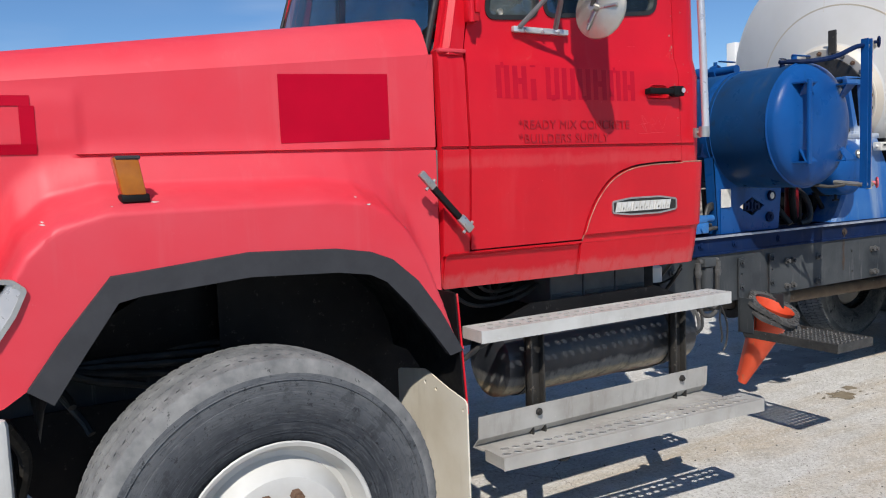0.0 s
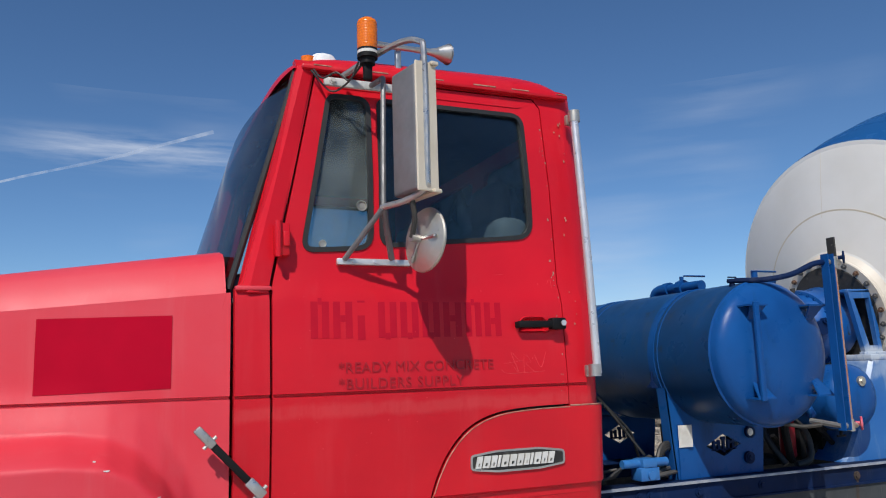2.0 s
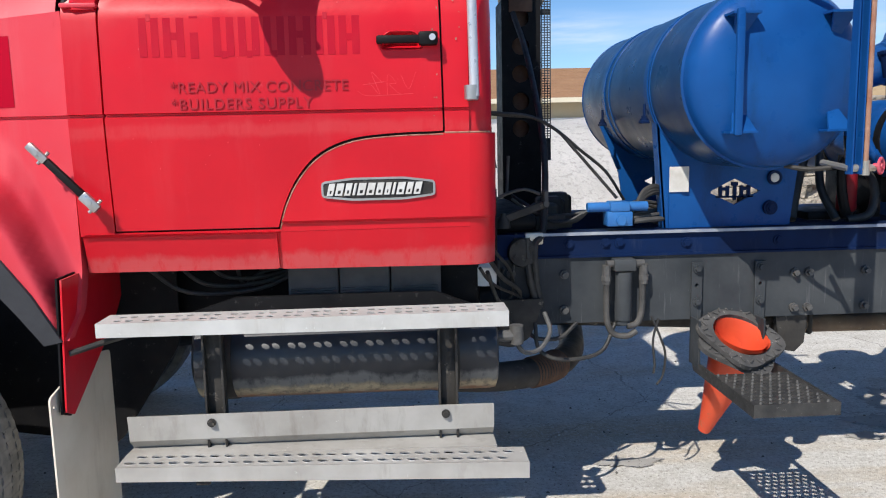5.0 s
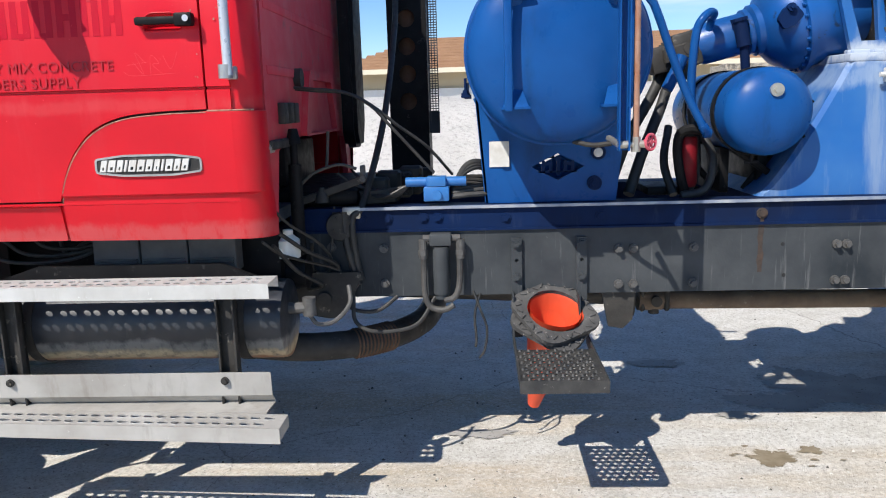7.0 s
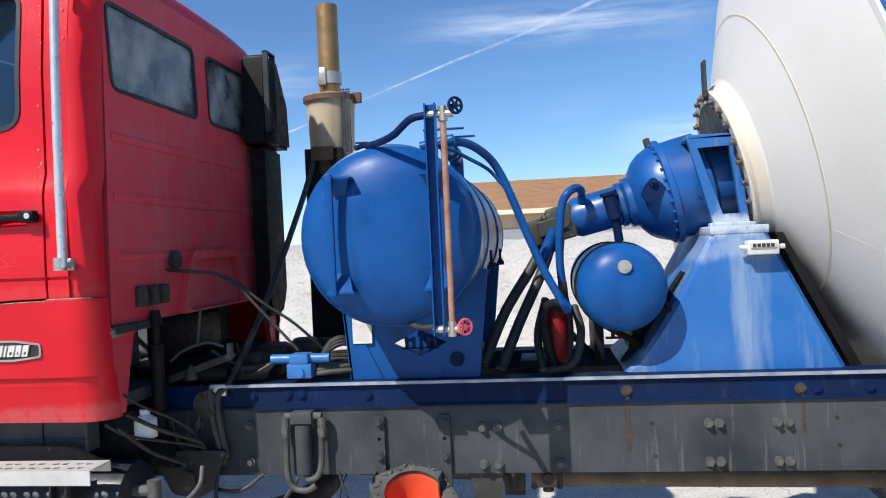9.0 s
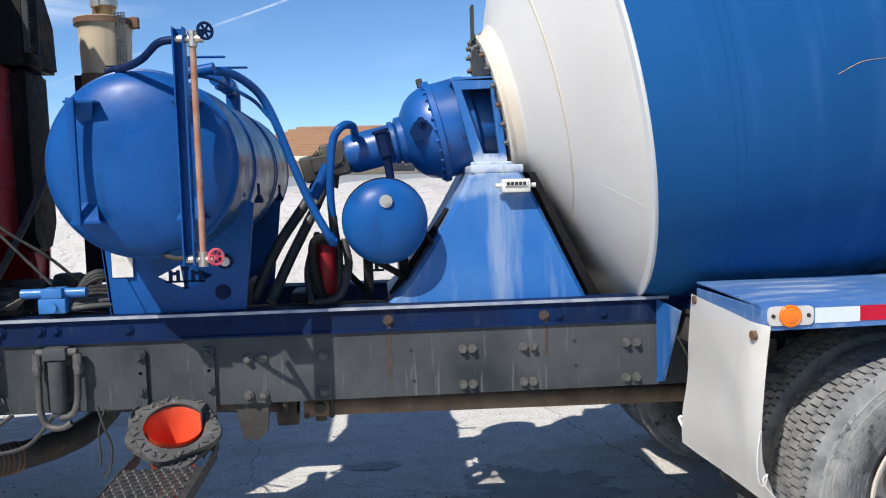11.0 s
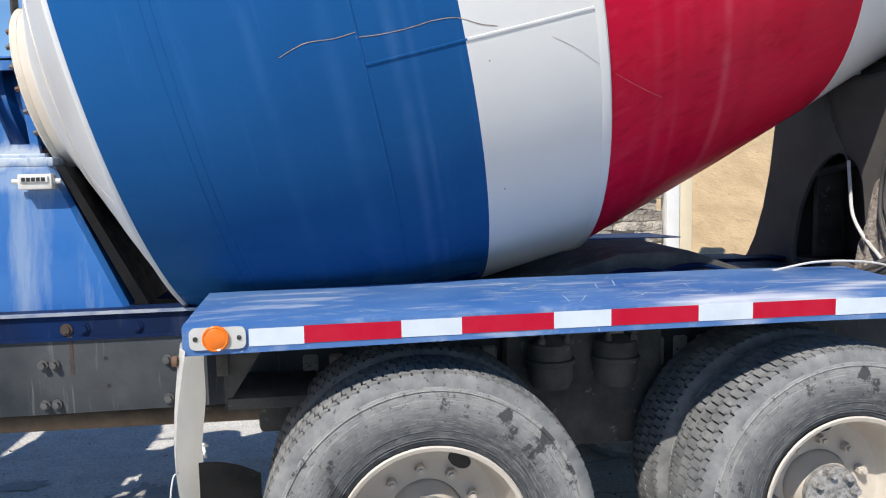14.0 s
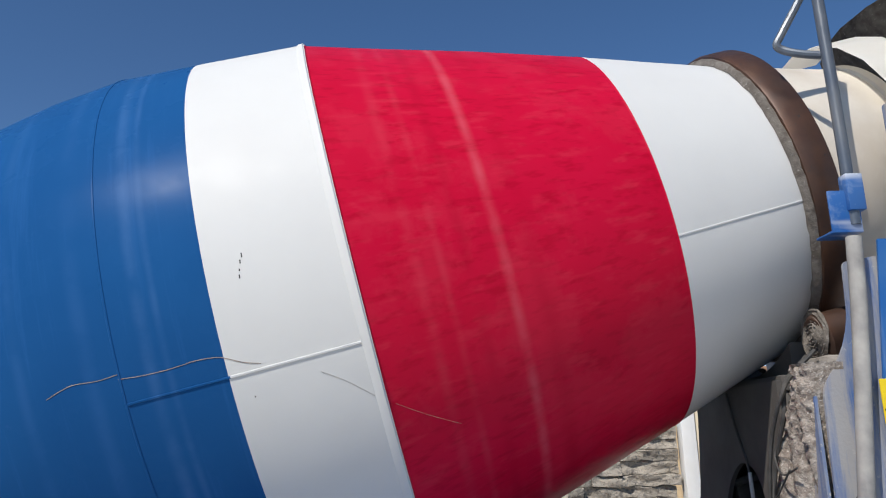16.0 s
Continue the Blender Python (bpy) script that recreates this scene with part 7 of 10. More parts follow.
# exhaust pipe
EXH = [(2.45, 2.82, 0.64), (2.75, 2.84, 0.60), (2.95, 2.90, 0.585), (3.10, 3.02, 0.575), (3.23, 3.25, 0.56), (3.30, 3.5, 0.57), (3.33, 3.8, 0.66), (3.30, 4.1, 0.85)]
bm = bmesh.new()
tube(bm, EXH, 0.060, 18)
ex = part("exhaust_pipe", bm, GRIME, truck, "grimy exhaust pipe curving under the frame", smooth=50)
path = smooth_path(EXH, 24)
for k in range(12):
    p, q = path[56 + 2 * k], path[57 + 2 * k]
    bm = bmesh.new()
    lathe(bm, [(0, 0.060), (0.004, 0.067), (0.008, 0.060)], Matrix.Translation(p) @ (q - p).to_track_quat("X", "Z").to_matrix().to_4x4(), 20)
    part("flex_ring", bm, RUST, ex)
bm = bmesh.new()
cyl(bm, (2.82, 2.60, 0.83), (2.90, 2.60, 0.83), 0.022, seg=10)
cyl(bm, (2.90, 2.60, 0.80), (2.90, 2.60, 0.87), 0.026, seg=12)
tube(bm, [(2.90, 2.60, 0.80), (2.93, 2.60, 0.765), (2.99, 2.62, 0.77), (3.04, 2.68, 0.82), (3.03, 2.74, 0.88)], 0.009, 8)
part("tank_fitting", bm, BOLT, ft)
# front mud flap and red inner fender end
for flip in (False, True):
    bm = bmesh.new()
    prof = rounded([(2.212, 0.20), (2.72, 0.20), (2.72, 0.80), (2.50, 0.84), (2.33, 0.80), (2.212, 0.78)], 0.02)
    plate(bm, prof, [circle(2.235, 0.745, 0.006, 8), circle(2.42, 0.78, 0.008, 8), circle(2.5, 0.79, 0.008, 8)], 0.006, FRONT(1.372))
    part("mud_flap", mirrored(bm) if flip else bm, FLAP_BEIGE, truck, "stained beige mud flap")
    bm = bmesh.new()
    plate(bm, [(2.255, 0.72), (2.31, 0.695), (2.72, 0.92), (2.86, 1.05), (2.80, 1.14), (2.30, 1.14)], [], 0.006, FRONT(1.402))
    part("inner_fender", mirrored(bm) if flip else bm, RED, truck, "red inner fender end")
    bm = bmesh.new()
    plate(bm, [(2.250, 0.715), (2.31, 0.69), (2.725, 0.915), (2.865, 1.05), (2.80, 1.145), (2.295, 1.145)], [], 0.006, FRONT(1.390))
    part("fender_undercoat", mirrored(bm) if flip else bm, BLACK, truck, "black front face of the inner fender")
bm = bmesh.new()
tube(bm, [(1.412, 2.30, 0.90), (1.56, 2.36, 0.935), (1.72, 2.42, 0.955)], 0.010, 8)
part("fender_stay", bm, GRIME, truck)

# ---- gear on the near rail ----
bm = bmesh.new()
box(bm, (3.345, 2.885, 1.005), (3.435, 2.948, 1.055), 0.006)
cyl(bm, (3.39, 2.915, 1.0), (3.39, 2.915, 0.80), 0.034, seg=20)
cyl(bm, (3.39, 2.915, 0.80), (3.39, 2.915, 0.78), 0.028, seg=16)
fl = part("hydraulic_filter", bm, RAIL, truck, "grey hydraulic filter with two hoses")
for x, pts in ((3.315, [(3.318, 2.91, 1.03), (3.318, 2.91, 0.92), (3.32, 2.905, 0.80), (3.345, 2.90, 0.745), (3.40, 2.895, 0.735), (3.44, 2.895, 0.755)]), (3.47, [(3.465, 2.91, 1.03), (3.467, 2.91, 0.92), (3.462, 2.905, 0.83), (3.44, 2.90, 0.785), (3.40, 2.895, 0.775)])):
    bm = bmesh.new()
    tube(bm, pts, 0.013, 10)
    h = part("filter_hose", bm, HOSE_GREY, fl, "dusty grey hydraulic hose")
    bm = bmesh.new()
    cyl(bm, (x + 0.002, 2.91, 1.03), (x + 0.002, 2.91, 0.95), 0.017, seg=10)
    cyl(bm, (x + 0.002, 2.91, 0.985), (x + 0.002, 2.91, 0.965), 0.021, seg=6)
    cyl(bm, (x + 0.002, 2.91, 1.035), (3.39, 2.915, 1.035), 0.015, seg=10)
    part("hose_fitting", bm, BOLT, fl)
bm = bmesh.new()
box(bm, (3.325, 2.93, 1.185), (3.43, 3.01, 1.245), 0.005)
box(bm, (3.338, 2.928, 1.245), (3.418, 3.01, 1.285), 0.005)
cyl(bm, (3.25, 2.97, 1.263), (3.50, 2.97, 1.263), 0.020, seg=14)
cyl(bm, (3.38, 2.93, 1.21), (3.38, 2.918, 1.21), 0.020, seg=14)
part("valve_block", bm, VALVE_BLUE, truck, "light blue hydraulic valve block")
hoses("valve_hose", [[(3.44, 2.965 + 0.012 * k, 1.20 + 0.013 * k), (3.52, 2.98 + 0.03 * k, 1.205 + 0.012 * k), (3.66, 3.05 + 0.05 * k, 1.20 + 0.02 * (k % 3))] for k in range(6)], 0.011, HOSE_GREY, truck, "dusty grey valve hose")
hoses("valve_hose_loop", [[(3.45, 2.98, 1.245), (3.50, 3.0, 1.30 + 0.012 * k), (3.56, 3.02, 1.315 + 0.01 * k), (3.60, 3.05 + 0.02 * k, 1.27), (3.61, 3.08, 1.18)] for k in range(3)], 0.012, HOSE, truck, "black hose arched behind the valve")
hoses("valve_wire", [[(3.26, 2.98, 1.25), (3.20 - 0.02 * k, 3.0, 1.20), (3.10 - 0.03 * k, 3.05 + 0.05 * k, 1.22 + 0.02 * k)] for k in range(5)], 0.006, HOSE, truck, "thin black wire", 6)
for k in range(5):
    bm = bmesh.new()
    box(bm, (3.05 + 0.04 * k, 3.1 + 0.12 * k, 1.155), (3.16 + 0.04 * k, 3.2 + 0.12 * k, 1.27 + 0.02 * (k % 2)), 0.012, 1)
    part("valve_body", bm, GRIME, truck, "oily black valve body on the frame")
hoses("control_cable", [[(2.81, 2.95, 1.66), (2.89, 2.95, 1.652), (3.016, 2.95, 1.635), (3.119, 2.95, 1.58), (3.20, 2.95, 1.493), (3.37, 2.96, 1.30)], [(2.81, 2.97, 1.655), (2.90, 2.97, 1.645), (3.03, 2.97, 1.63), (3.13, 2.97, 1.575), (3.22, 2.98, 1.50), (3.34, 3.02, 1.405), (3.44, 3.10, 1.28)]], 0.0065, HOSE, truck, "black control cable hanging from the cab")
hoses("air_hose", [[(3.12, 4.15, 2.22), (3.14, 3.80, 1.95), (3.13, 3.30, 1.52), (3.07, 2.98, 1.19), (3.025, 2.925, 1.12), (3.03, 2.93, 0.98), (3.05, 2.938, 0.86)], [(2.99, 2.925, 1.15), (3.0, 2.925, 1.0), (3.04, 2.938, 0.84)]], 0.015, HOSE, truck, "black air hose draped over the rail", 10)
bm = bmesh.new()
box(bm, (2.985, 2.925, 1.12), (3.06, 2.95, 1.17), 0.006)
part("hose_clip", bm, STEEL, truck)
hoses("brake_hose", [[(2.80, 2.6, 1.12), (2.87, 2.75, 1.02), (2.96, 2.90, 0.93), (2.92, 2.93, 0.86), (2.85, 2.92, 0.92), (2.88, 2.8, 1.05)], [(2.79, 2.55, 1.08), (2.84, 2.7, 0.95), (2.90, 2.85, 0.86), (2.83, 2.9, 0.83)], [(3.02, 2.90, 0.80), (3.03, 2.86, 0.70), (3.12, 2.84, 0.66), (3.28, 2.86, 0.68), (3.36, 2.93, 0.78)], [(2.98, 2.93, 0.79), (3.02, 2.9, 0.74), (3.12, 2.9, 0.735), (3.2, 2.94, 0.785)]], 0.0085, HOSE, truck, "black brake hose")
bm = bmesh.new()
box(bm, (2.79, 2.52, 1.42), (2.81, 2.60, 1.46), 0.004)
cyl(bm, (2.80, 2.49, 1.44), (2.80, 2.54, 1.44), 0.018, seg=10)
box(bm, (2.795, 2.50, 1.385), (2.805, 2.515, 1.48), 0.002)
part("grease_fitting", bm, STEEL, truck)
bm = bmesh.new()
cyl(bm, (2.83, 2.80, 0.95), (2.83, 2.80, 1.47), 0.016, seg=14)
cyl(bm, (2.83, 2.80, 1.0), (2.83, 2.80, 1.36), 0.027, seg=14)
cyl(bm, (2.83, 2.80, 1.44), (2.83, 2.80, 1.50), 0.030, 0.018, seg=14)
part("cab_damper", bm, BLACK, truck, "black cab suspension damper")
for a, b, w in (((2.80, 2.95, 1.19), (3.08, 2.96, 1.285), 0.016), ((2.84, 3.02, 1.18), (3.20, 3.04, 1.205), 0.030)):
    bm = bmesh.new()
    d_ = Vector(b) - Vector(a)
    box(bm, (0, -0.012, -w), (d_.length, 0.012, w), 0.004, 1, Matrix.Translation(a) @ d_.to_track_quat("X", "Z").to_matrix().to_4x4())
    part("linkage_arm", bm, GRIME, truck, "grimy cab linkage arm")
bm = bmesh.new()
lathe(bm, [(0, 0.03), (0.03, 0.026), (0.05, 0.012), (0.06, 0.012), (0.065, 0.0)], pose(2.90, 2.95, 1.19, 0, -90, 0), 16)
part("air_spring", bm, GRIME, truck)
bm = bmesh.new()
box(bm, (3.065, 2.94, 1.27), (3.085, 2.97, 1.34), 0.004, 1)
cyl(bm, (3.075, 2.93, 1.285), (3.075, 2.98, 1.285), 0.012, seg=10)
part("linkage_pin", bm, BOLT, truck)
hoses("cab_pipe", [[(2.82, 2.93, 1.27), (2.87, 2.93, 1.31), (2.93, 2.94, 1.335), (2.99, 2.94, 1.345), (3.05, 2.95, 1.325)], [(2.92, 2.98, 1.33), (2.925, 2.99, 1.40), (2.93, 3.0, 1.48)], [(2.95, 3.05, 1.3), (3.02, 3.06, 1.25), (3.12, 3.05, 1.22), (3.24, 3.0, 1.24)]], 0.0065, HOSE_GREY, truck, "thin grey pipe below the cab")
bm = bmesh.new()
box(bm, (2.79, 2.52, 1.43), (2.82, 2.80, 1.465), 0.006, 1)
part("tilt_lever", bm, GRIME, truck, "grimy cab tilt lever")
hoses("loose_cable", [[(2.76, 2.52, 1.10), (2.80, 2.60, 1.04), (2.86, 2.75, 0.98), (2.93, 2.88, 0.93), (2.97, 2.92, 0.90)], [(2.79, 2.56, 1.22), (2.83, 2.66, 1.14), (2.90, 2.80, 1.05), (2.935, 2.90, 0.96), (2.915, 2.92, 0.90), (2.87, 2.90, 0.90)], [(2.95, 2.94, 1.17), (2.94, 2.93, 1.05), (2.92, 2.92, 0.95)]], 0.006, HOSE, truck, "thin black cable hanging by the frame")
bm = bmesh.new()
box(bm, (2.55, 2.98, 1.165), (3.05, 3.84, 1.24), 0.03)
box(bm, (2.62, 3.1, 1.24), (2.72, 3.7, 1.44), 0.02)
part("cab_mount", bm, BLACK, truck, "black rear cab mount")
bm = bmesh.new()
box(bm, (2.60, 2.70, 0.88), (2.78, 2.93, 1.12), 0.03)
cyl(bm, (2.66, 2.80, 0.93), (2.86, 2.80, 0.93), 0.07, seg=20)
part("air_dryer", bm, BLACK, truck, "black air dryer behind the batteries")
bm = bmesh.new()
lathe(bm, [(1.0, 0.0), (1.0, 0.045), (1.07, 0.045), (1.09, 0.02), (1.11, 0.02), (1.11, 0.0)], Matrix.Translation((2.80, 2.74, 0)) @ pose(0, 0, 0, 0, -90, 0), 20)
part("fluid_bottle", bm, FLAP_WHITE, truck, "small white fluid bottle")

hoses("hanging_wire", [[(3.52, 2.95, 0.80), (3.55, 2.93, 0.72), (3.575, 2.93, 0.64), (3.565, 2.93, 0.55), (3.54, 2.93, 0.51)], [(3.55, 2.95, 0.79), (3.525, 2.94, 0.70), (3.53, 2.93, 0.60), (3.525, 2.93, 0.56)]], 0.005, HOSE, truck, "thin black wire hanging below the rail", 6)
# rear ladder step with its two hangers
for x in (3.703, 3.972):
    bm = bmesh.new()
    plate(bm, [(x - 0.022, 0.60), (x + 0.022, 0.60), (x + 0.022, 1.025), (x - 0.022, 1.025)], [circle(x, 0.93, 0.008, 8)], 0.010, SIDE(2.932))
    box(bm, (x - 0.022, 2.84, 0.600), (x - 0.014, 2.938, 0.80), 0.002, 1)
    bolts(bm, [(x, 2.932, 1.0), (x, 2.932, 0.86)], (0, -1, 0), 0.012, 0.018)
    part("step_hanger", bm, RAIL, truck, "black step hanger bolted to the rail")
bm = bmesh.new()
holes = []
for r in range(9):
    for c in range(8 if r % 2 else 7):
        cx, cy = 3.715 + 0.0345 * c + (0 if r % 2 else 0.017), 2.375 + r * 0.036
        holes.append([(cx - 0.014, cy), (cx, cy - 0.012), (cx + 0.014, cy), (cx, cy + 0.012)])
plate(bm, [(3.688, 2.345), (3.990, 2.345), (3.990, 2.70), (3.688, 2.70)], holes, -0.006, FLAT(0.618))
plate(bm, [(3.684, 0.575), (3.994, 0.575), (3.994, 0.622), (3.684, 0.622)], [], 0.006, SIDE(2.337))
for x in (3.684, 3.988):
    plate(bm, [(2.34, 0.575), (2.90, 0.575), (2.94, 0.64), (2.92, 0.66), (2.86, 0.622), (2.34, 0.622)], [], 0.006, FRONT(x))
rs = part("grip_step", bm, GRIP, truck, "black steel grip step with diamond holes", smooth=0)
bm = bmesh.new()
for r in range(10):
    for c in range(8):
        cx, cy = 3.70 + 0.0345 * c + (0 if r % 2 else 0.017), 2.357 + r * 0.036
        cyl(bm, (cx, cy, 0.617), (cx, cy, 0.626), 0.006, 0.003, 6)
tagged(part("grip_tooth", bm, TOOTH, rs, smooth=0), "raised grip teeth of the step", kind="stuff")


def cone(m, tall, spin):
    c = thing("traffic_cone", "orange traffic cone stuck upside down, black rubber base up", "traffic cone", (0, 0, 0), group="stacked traffic cones")
    c.matrix_basis = m
    PLACED[c] = Matrix()
    bm = bmesh.new()
    lathe(bm, [(0.0, 0.116), (0.012, 0.110), (tall, 0.026), (tall, 0.018), (0.012, 0.102), (0.0, 0.106)], pose(0, 0, 0, 0, 90, 0), 40)
    part("cone_body", bm, ORANGE, c, smooth=40)
    bm = bmesh.new()
    tip = pose(0, 0, 0, 9, 0, 0) @ pose(0, 0, 0, 0, 0, spin)
    sq = rounded([(-0.150, -0.150), (0.150, -0.150), (0.150, 0.150), (-0.150, 0.150)], 0.085)
    plate(bm, sq, [circle(0, 0, 0.115, 32)], -0.020, tip)
    part("cone_base", bm, CONE_BASE, c, "dusty black rubber base", smooth=20)
    bm = bmesh.new()
    for k in range(28):
        a = 2 * math.pi * k / 28
        rad = 0.136 + 0.016 * abs(math.sin(2 * a))
        box(bm, (-0.013, -0.004, 0.0), (0.013, 0.004, 0.007), 0.002, 1, tip @ Matrix.Translation((rad * math.cos(a), rad * math.sin(a), 0)) @ pose(0, 0, 0, 0, 0, math.degrees(a) + (35 if k % 2 else -35)))
    tagged(part("base_rib", bm, CONE_BASE, c, smooth=0), "moulded ribs of the rubber base", kind="stuff")
    return c


LEAN_CONE = pose(0, 0, 0, 22, 9, 0)
cone(Matrix.Translation((3.853, 2.83, 0.742)) @ LEAN_CONE, 0.47, 38)
cone(Matrix.Translation((3.848, 2.838, 0.706)) @ LEAN_CONE @ pose(0, 0, 0, -3, 1, 0), 0.46, 62)

# ---- water tank ----
TX, TZ, TR = 3.845, 1.752, 0.328
TM = Matrix.Translation((TX, 0, TZ)) @ pose(0, 0, 0, 0, 0, 90)
bm = bmesh.new()
head = [(2.518, 0.0), (2.520, 0.06), (2.526, 0.13), (2.538, 0.20), (2.555, 0.26), (2.572, 0.295), (2.588, 0.314), (2.606, 0.325), (2.63, TR)]
prof = head + [(2.634, TR + 0.002), (4.19, TR + 0.002)] + [(6.82 - s, r) for s, r in reversed(head)]
lathe(bm, prof, TM, 72)
tank = part("water_tank", bm, BLUE, truck, "glossy blue cylindrical water tank lying across the frame", smooth=40)
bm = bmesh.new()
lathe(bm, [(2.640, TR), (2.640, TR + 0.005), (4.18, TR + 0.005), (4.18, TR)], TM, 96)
part("tank_barrel", bm, BARREL, tank, "grimy blue barrel of the tank, darkened partly for shade", smooth=40)
for y in (2.630, 2.99, 3.62, 4.18):
    bm = bmesh.new()
    lathe(bm, [(y, TR), (y + 0.004, TR + 0.009), (y + 0.010, TR)], TM, 72)
    part("weld_seam", bm, BLUE, tank)
for y in (3.02, 3.70):
    bm = bmesh.new()
    lathe(bm, [(y, TR + 0.001), (y, TR + 0.010), (y + 0.045, TR + 0.010), (y + 0.045, TR + 0.001)], TM, 72)
    part("tank_strap", bm, BLUE, tank)
    for x, s in ((TX - TR - 0.012, -1), (TX + TR + 0.012, 1)):
        bm = bmesh.new()
        cyl(bm, (x, y + 0.02, 1.60), (x, y + 0.02, 1.68), 0.006, seg=8)
        box(bm, (x - 0.018, y, 1.60), (x + 0.018, y + 0.04, 1.612), 0.002, 1)
        bolts(bm, [(x, y + 0.02, 1.612)], (0, 0, 1), 0.012, 0.02)
        part("strap_bolt", bm, BLUE_DARK, tank)
LOGO = [(3.88, 1.365), (3.99, 1.31), (3.88, 1.255), (3.77, 1.31)]
for y in (3.0, 3.87):
    bm = bmesh.new()
    arc = [(TX + (TR + 0.004) * math.cos(a), TZ + (TR + 0.004) * math.sin(a)) for a in [math.radians(-25 - 130 * k / 24) for k in range(25)]]
    if y < 3.2:
        plate(bm, [(3.582, 1.165), (4.12, 1.165), (4.17, 1.60)] + arc + [(3.545, 1.60)], [LOGO], 0.012, SIDE(y))
    else:
        plate(bm, [(3.66, 1.165), (4.12, 1.165), (4.17, 1.60)] + arc + [(3.53, 1.60), (3.63, 1.36)], [LOGO], 0.012, SIDE(y))
    if y < 3.2:
        rings(bm, [[Vector((x0 + dx, yy, z)) for dx, yy in ((0, y), (0.012, y), (0.012, y + 0.06), (0, y + 0.06))] for x0, z in ((3.578, 1.165), (3.543, 1.60))])
    sd = part("tank_saddle", bm, BLUE, tank, "blue plate saddle with a diamond cut-out", smooth=25)
    for x0, x1, z0, z1 in ((3.815, 3.828, 1.285, 1.335), (3.845, 3.858, 1.285, 1.335), (3.828, 3.845, 1.315, 1.328), (3.868, 3.895, 1.335, 1.35), (3.876, 3.889, 1.275, 1.335), (3.905, 3.918, 1.285, 1.335), (3.935, 3.948, 1.285, 1.335), (3.918, 3.935, 1.315, 1.328), (3.80, 3.96, 1.285, 1.292)):
        bm = bmesh.new()
        box(bm, (x0, y, z0), (x1, y + 0.012, z1))
        part("cutout_bar", bm, BLUE_DARK, sd, smooth=0)
    if y < 3.2:
        bm = bmesh.new()
        plate(bm, [(3.60, 1.165), (3.72, 1.165), (3.60, 1.42)], [], 0.01, SIDE(y - 0.008))
        part("gusset", bm, BLUE, sd, smooth=0)
bm = bmesh.new()
box(bm, (3.598, 2.986, 1.315), (3.680, 2.990, 1.420), 0.001, 1)
part("data_plate", bm, PALE, tank, "pale rectangular data plate")
bm = bmesh.new()
cyl(bm, (4.03, 2.985, 1.24), (4.03, 3.0, 1.24), 0.03, seg=16)
bolts(bm, [(4.03, 2.985, 1.24)], (0, -1, 0), 0.014, 0.012)
part("saddle_plug", bm, BLUE_DARK, tank)
bm = bmesh.new()
lathe(bm, [(2.998, 0.030), (2.984, 0.030), (2.984, 0.021), (2.994, 0.020)], Matrix.Translation((4.045, 0, 1.365)) @ pose(0, 0, 0, 0, 0, 90), 20)
ring_ = part("saddle_plug", bm, BLUE_DARK, tank)
bm = bmesh.new()
lathe(bm, [(2.992, 0.020), (2.986, 0.019), (2.983, 0.010), (2.982, 0.0)], Matrix.Translation((4.045, 0, 1.365)) @ pose(0, 0, 0, 0, 0, 90), 16)
part("plug_face", bm, PALE, ring_, "pale plug face")
# brackets and bars on the near end
for x, s in ((3.672, 1), (4.018, -1)):
    for z, up in ((1.965, 1), (1.56, -1)):
        bm = bmesh.new()
        a = [Vector((x - 0.035, 2.49, z)), Vector((x + 0.065, 2.49, z)), Vector((x + 0.065, 2.585, z)), Vector((x - 0.035, 2.60, z))]
        rings(bm, [a, [p - Vector((0, 0, 0.008)) for p in a]])
        b = [Vector((x - 0.03, 2.49, z)), Vector((x + 0.06, 2.49, z)), Vector((x + 0.03, 2.56, z - 0.085 * up)), Vector((x - 0.0, 2.56, z - 0.085 * up))]
        rings(bm, [b, [p + Vector((0, 0.008, 0)) for p in b]])
        part("bar_bracket", bm, BLUE, tank, smooth=0)
bm = bmesh.new()
box(bm, (3.648, 2.478, 1.545), (3.676, 2.496, 1.975), 0.005)
part("guard_bar", bm, BLUE, tank)
bm = bmesh.new()
rings(bm, [[Vector((x, y, z)) for x, y in ((4.024, 2.400), (4.024, 2.440), (4.062, 2.440), (4.062, 2.400), (4.057, 2.400), (4.057, 2.435), (4.029, 2.435), (4.029, 2.400))] for z in (1.405, 2.185)])
gp_ = part("gauge_post", bm, BLUE, tank, "blue upright post of the sight gauge")
bm = bmesh.new()
cyl(bm, (4.085, 2.425, 1.44), (4.085, 2.425, 2.14), 0.011, seg=12)
part("sight_tube", bm, SIGHT, gp_, "amber-stained sight tube")
bm = bmesh.new()
for z in (1.425, 2.15):
    cyl(bm, (4.03, 2.425, z), (4.12, 2.425, z), 0.013, seg=10)
    cyl(bm, (4.085, 2.425, z - 0.025), (4.085, 2.425, z + 0.025), 0.016, seg=10)
    part("gauge_fitting", bm, STEEL, gp_)
    bm = bmesh.new()
cyl(bm, (4.03, 2.425, 1.425), (4.02, 2.58, 1.44), 0.012, seg=8)
part("gauge_fitting", bm, STEEL, gp_)
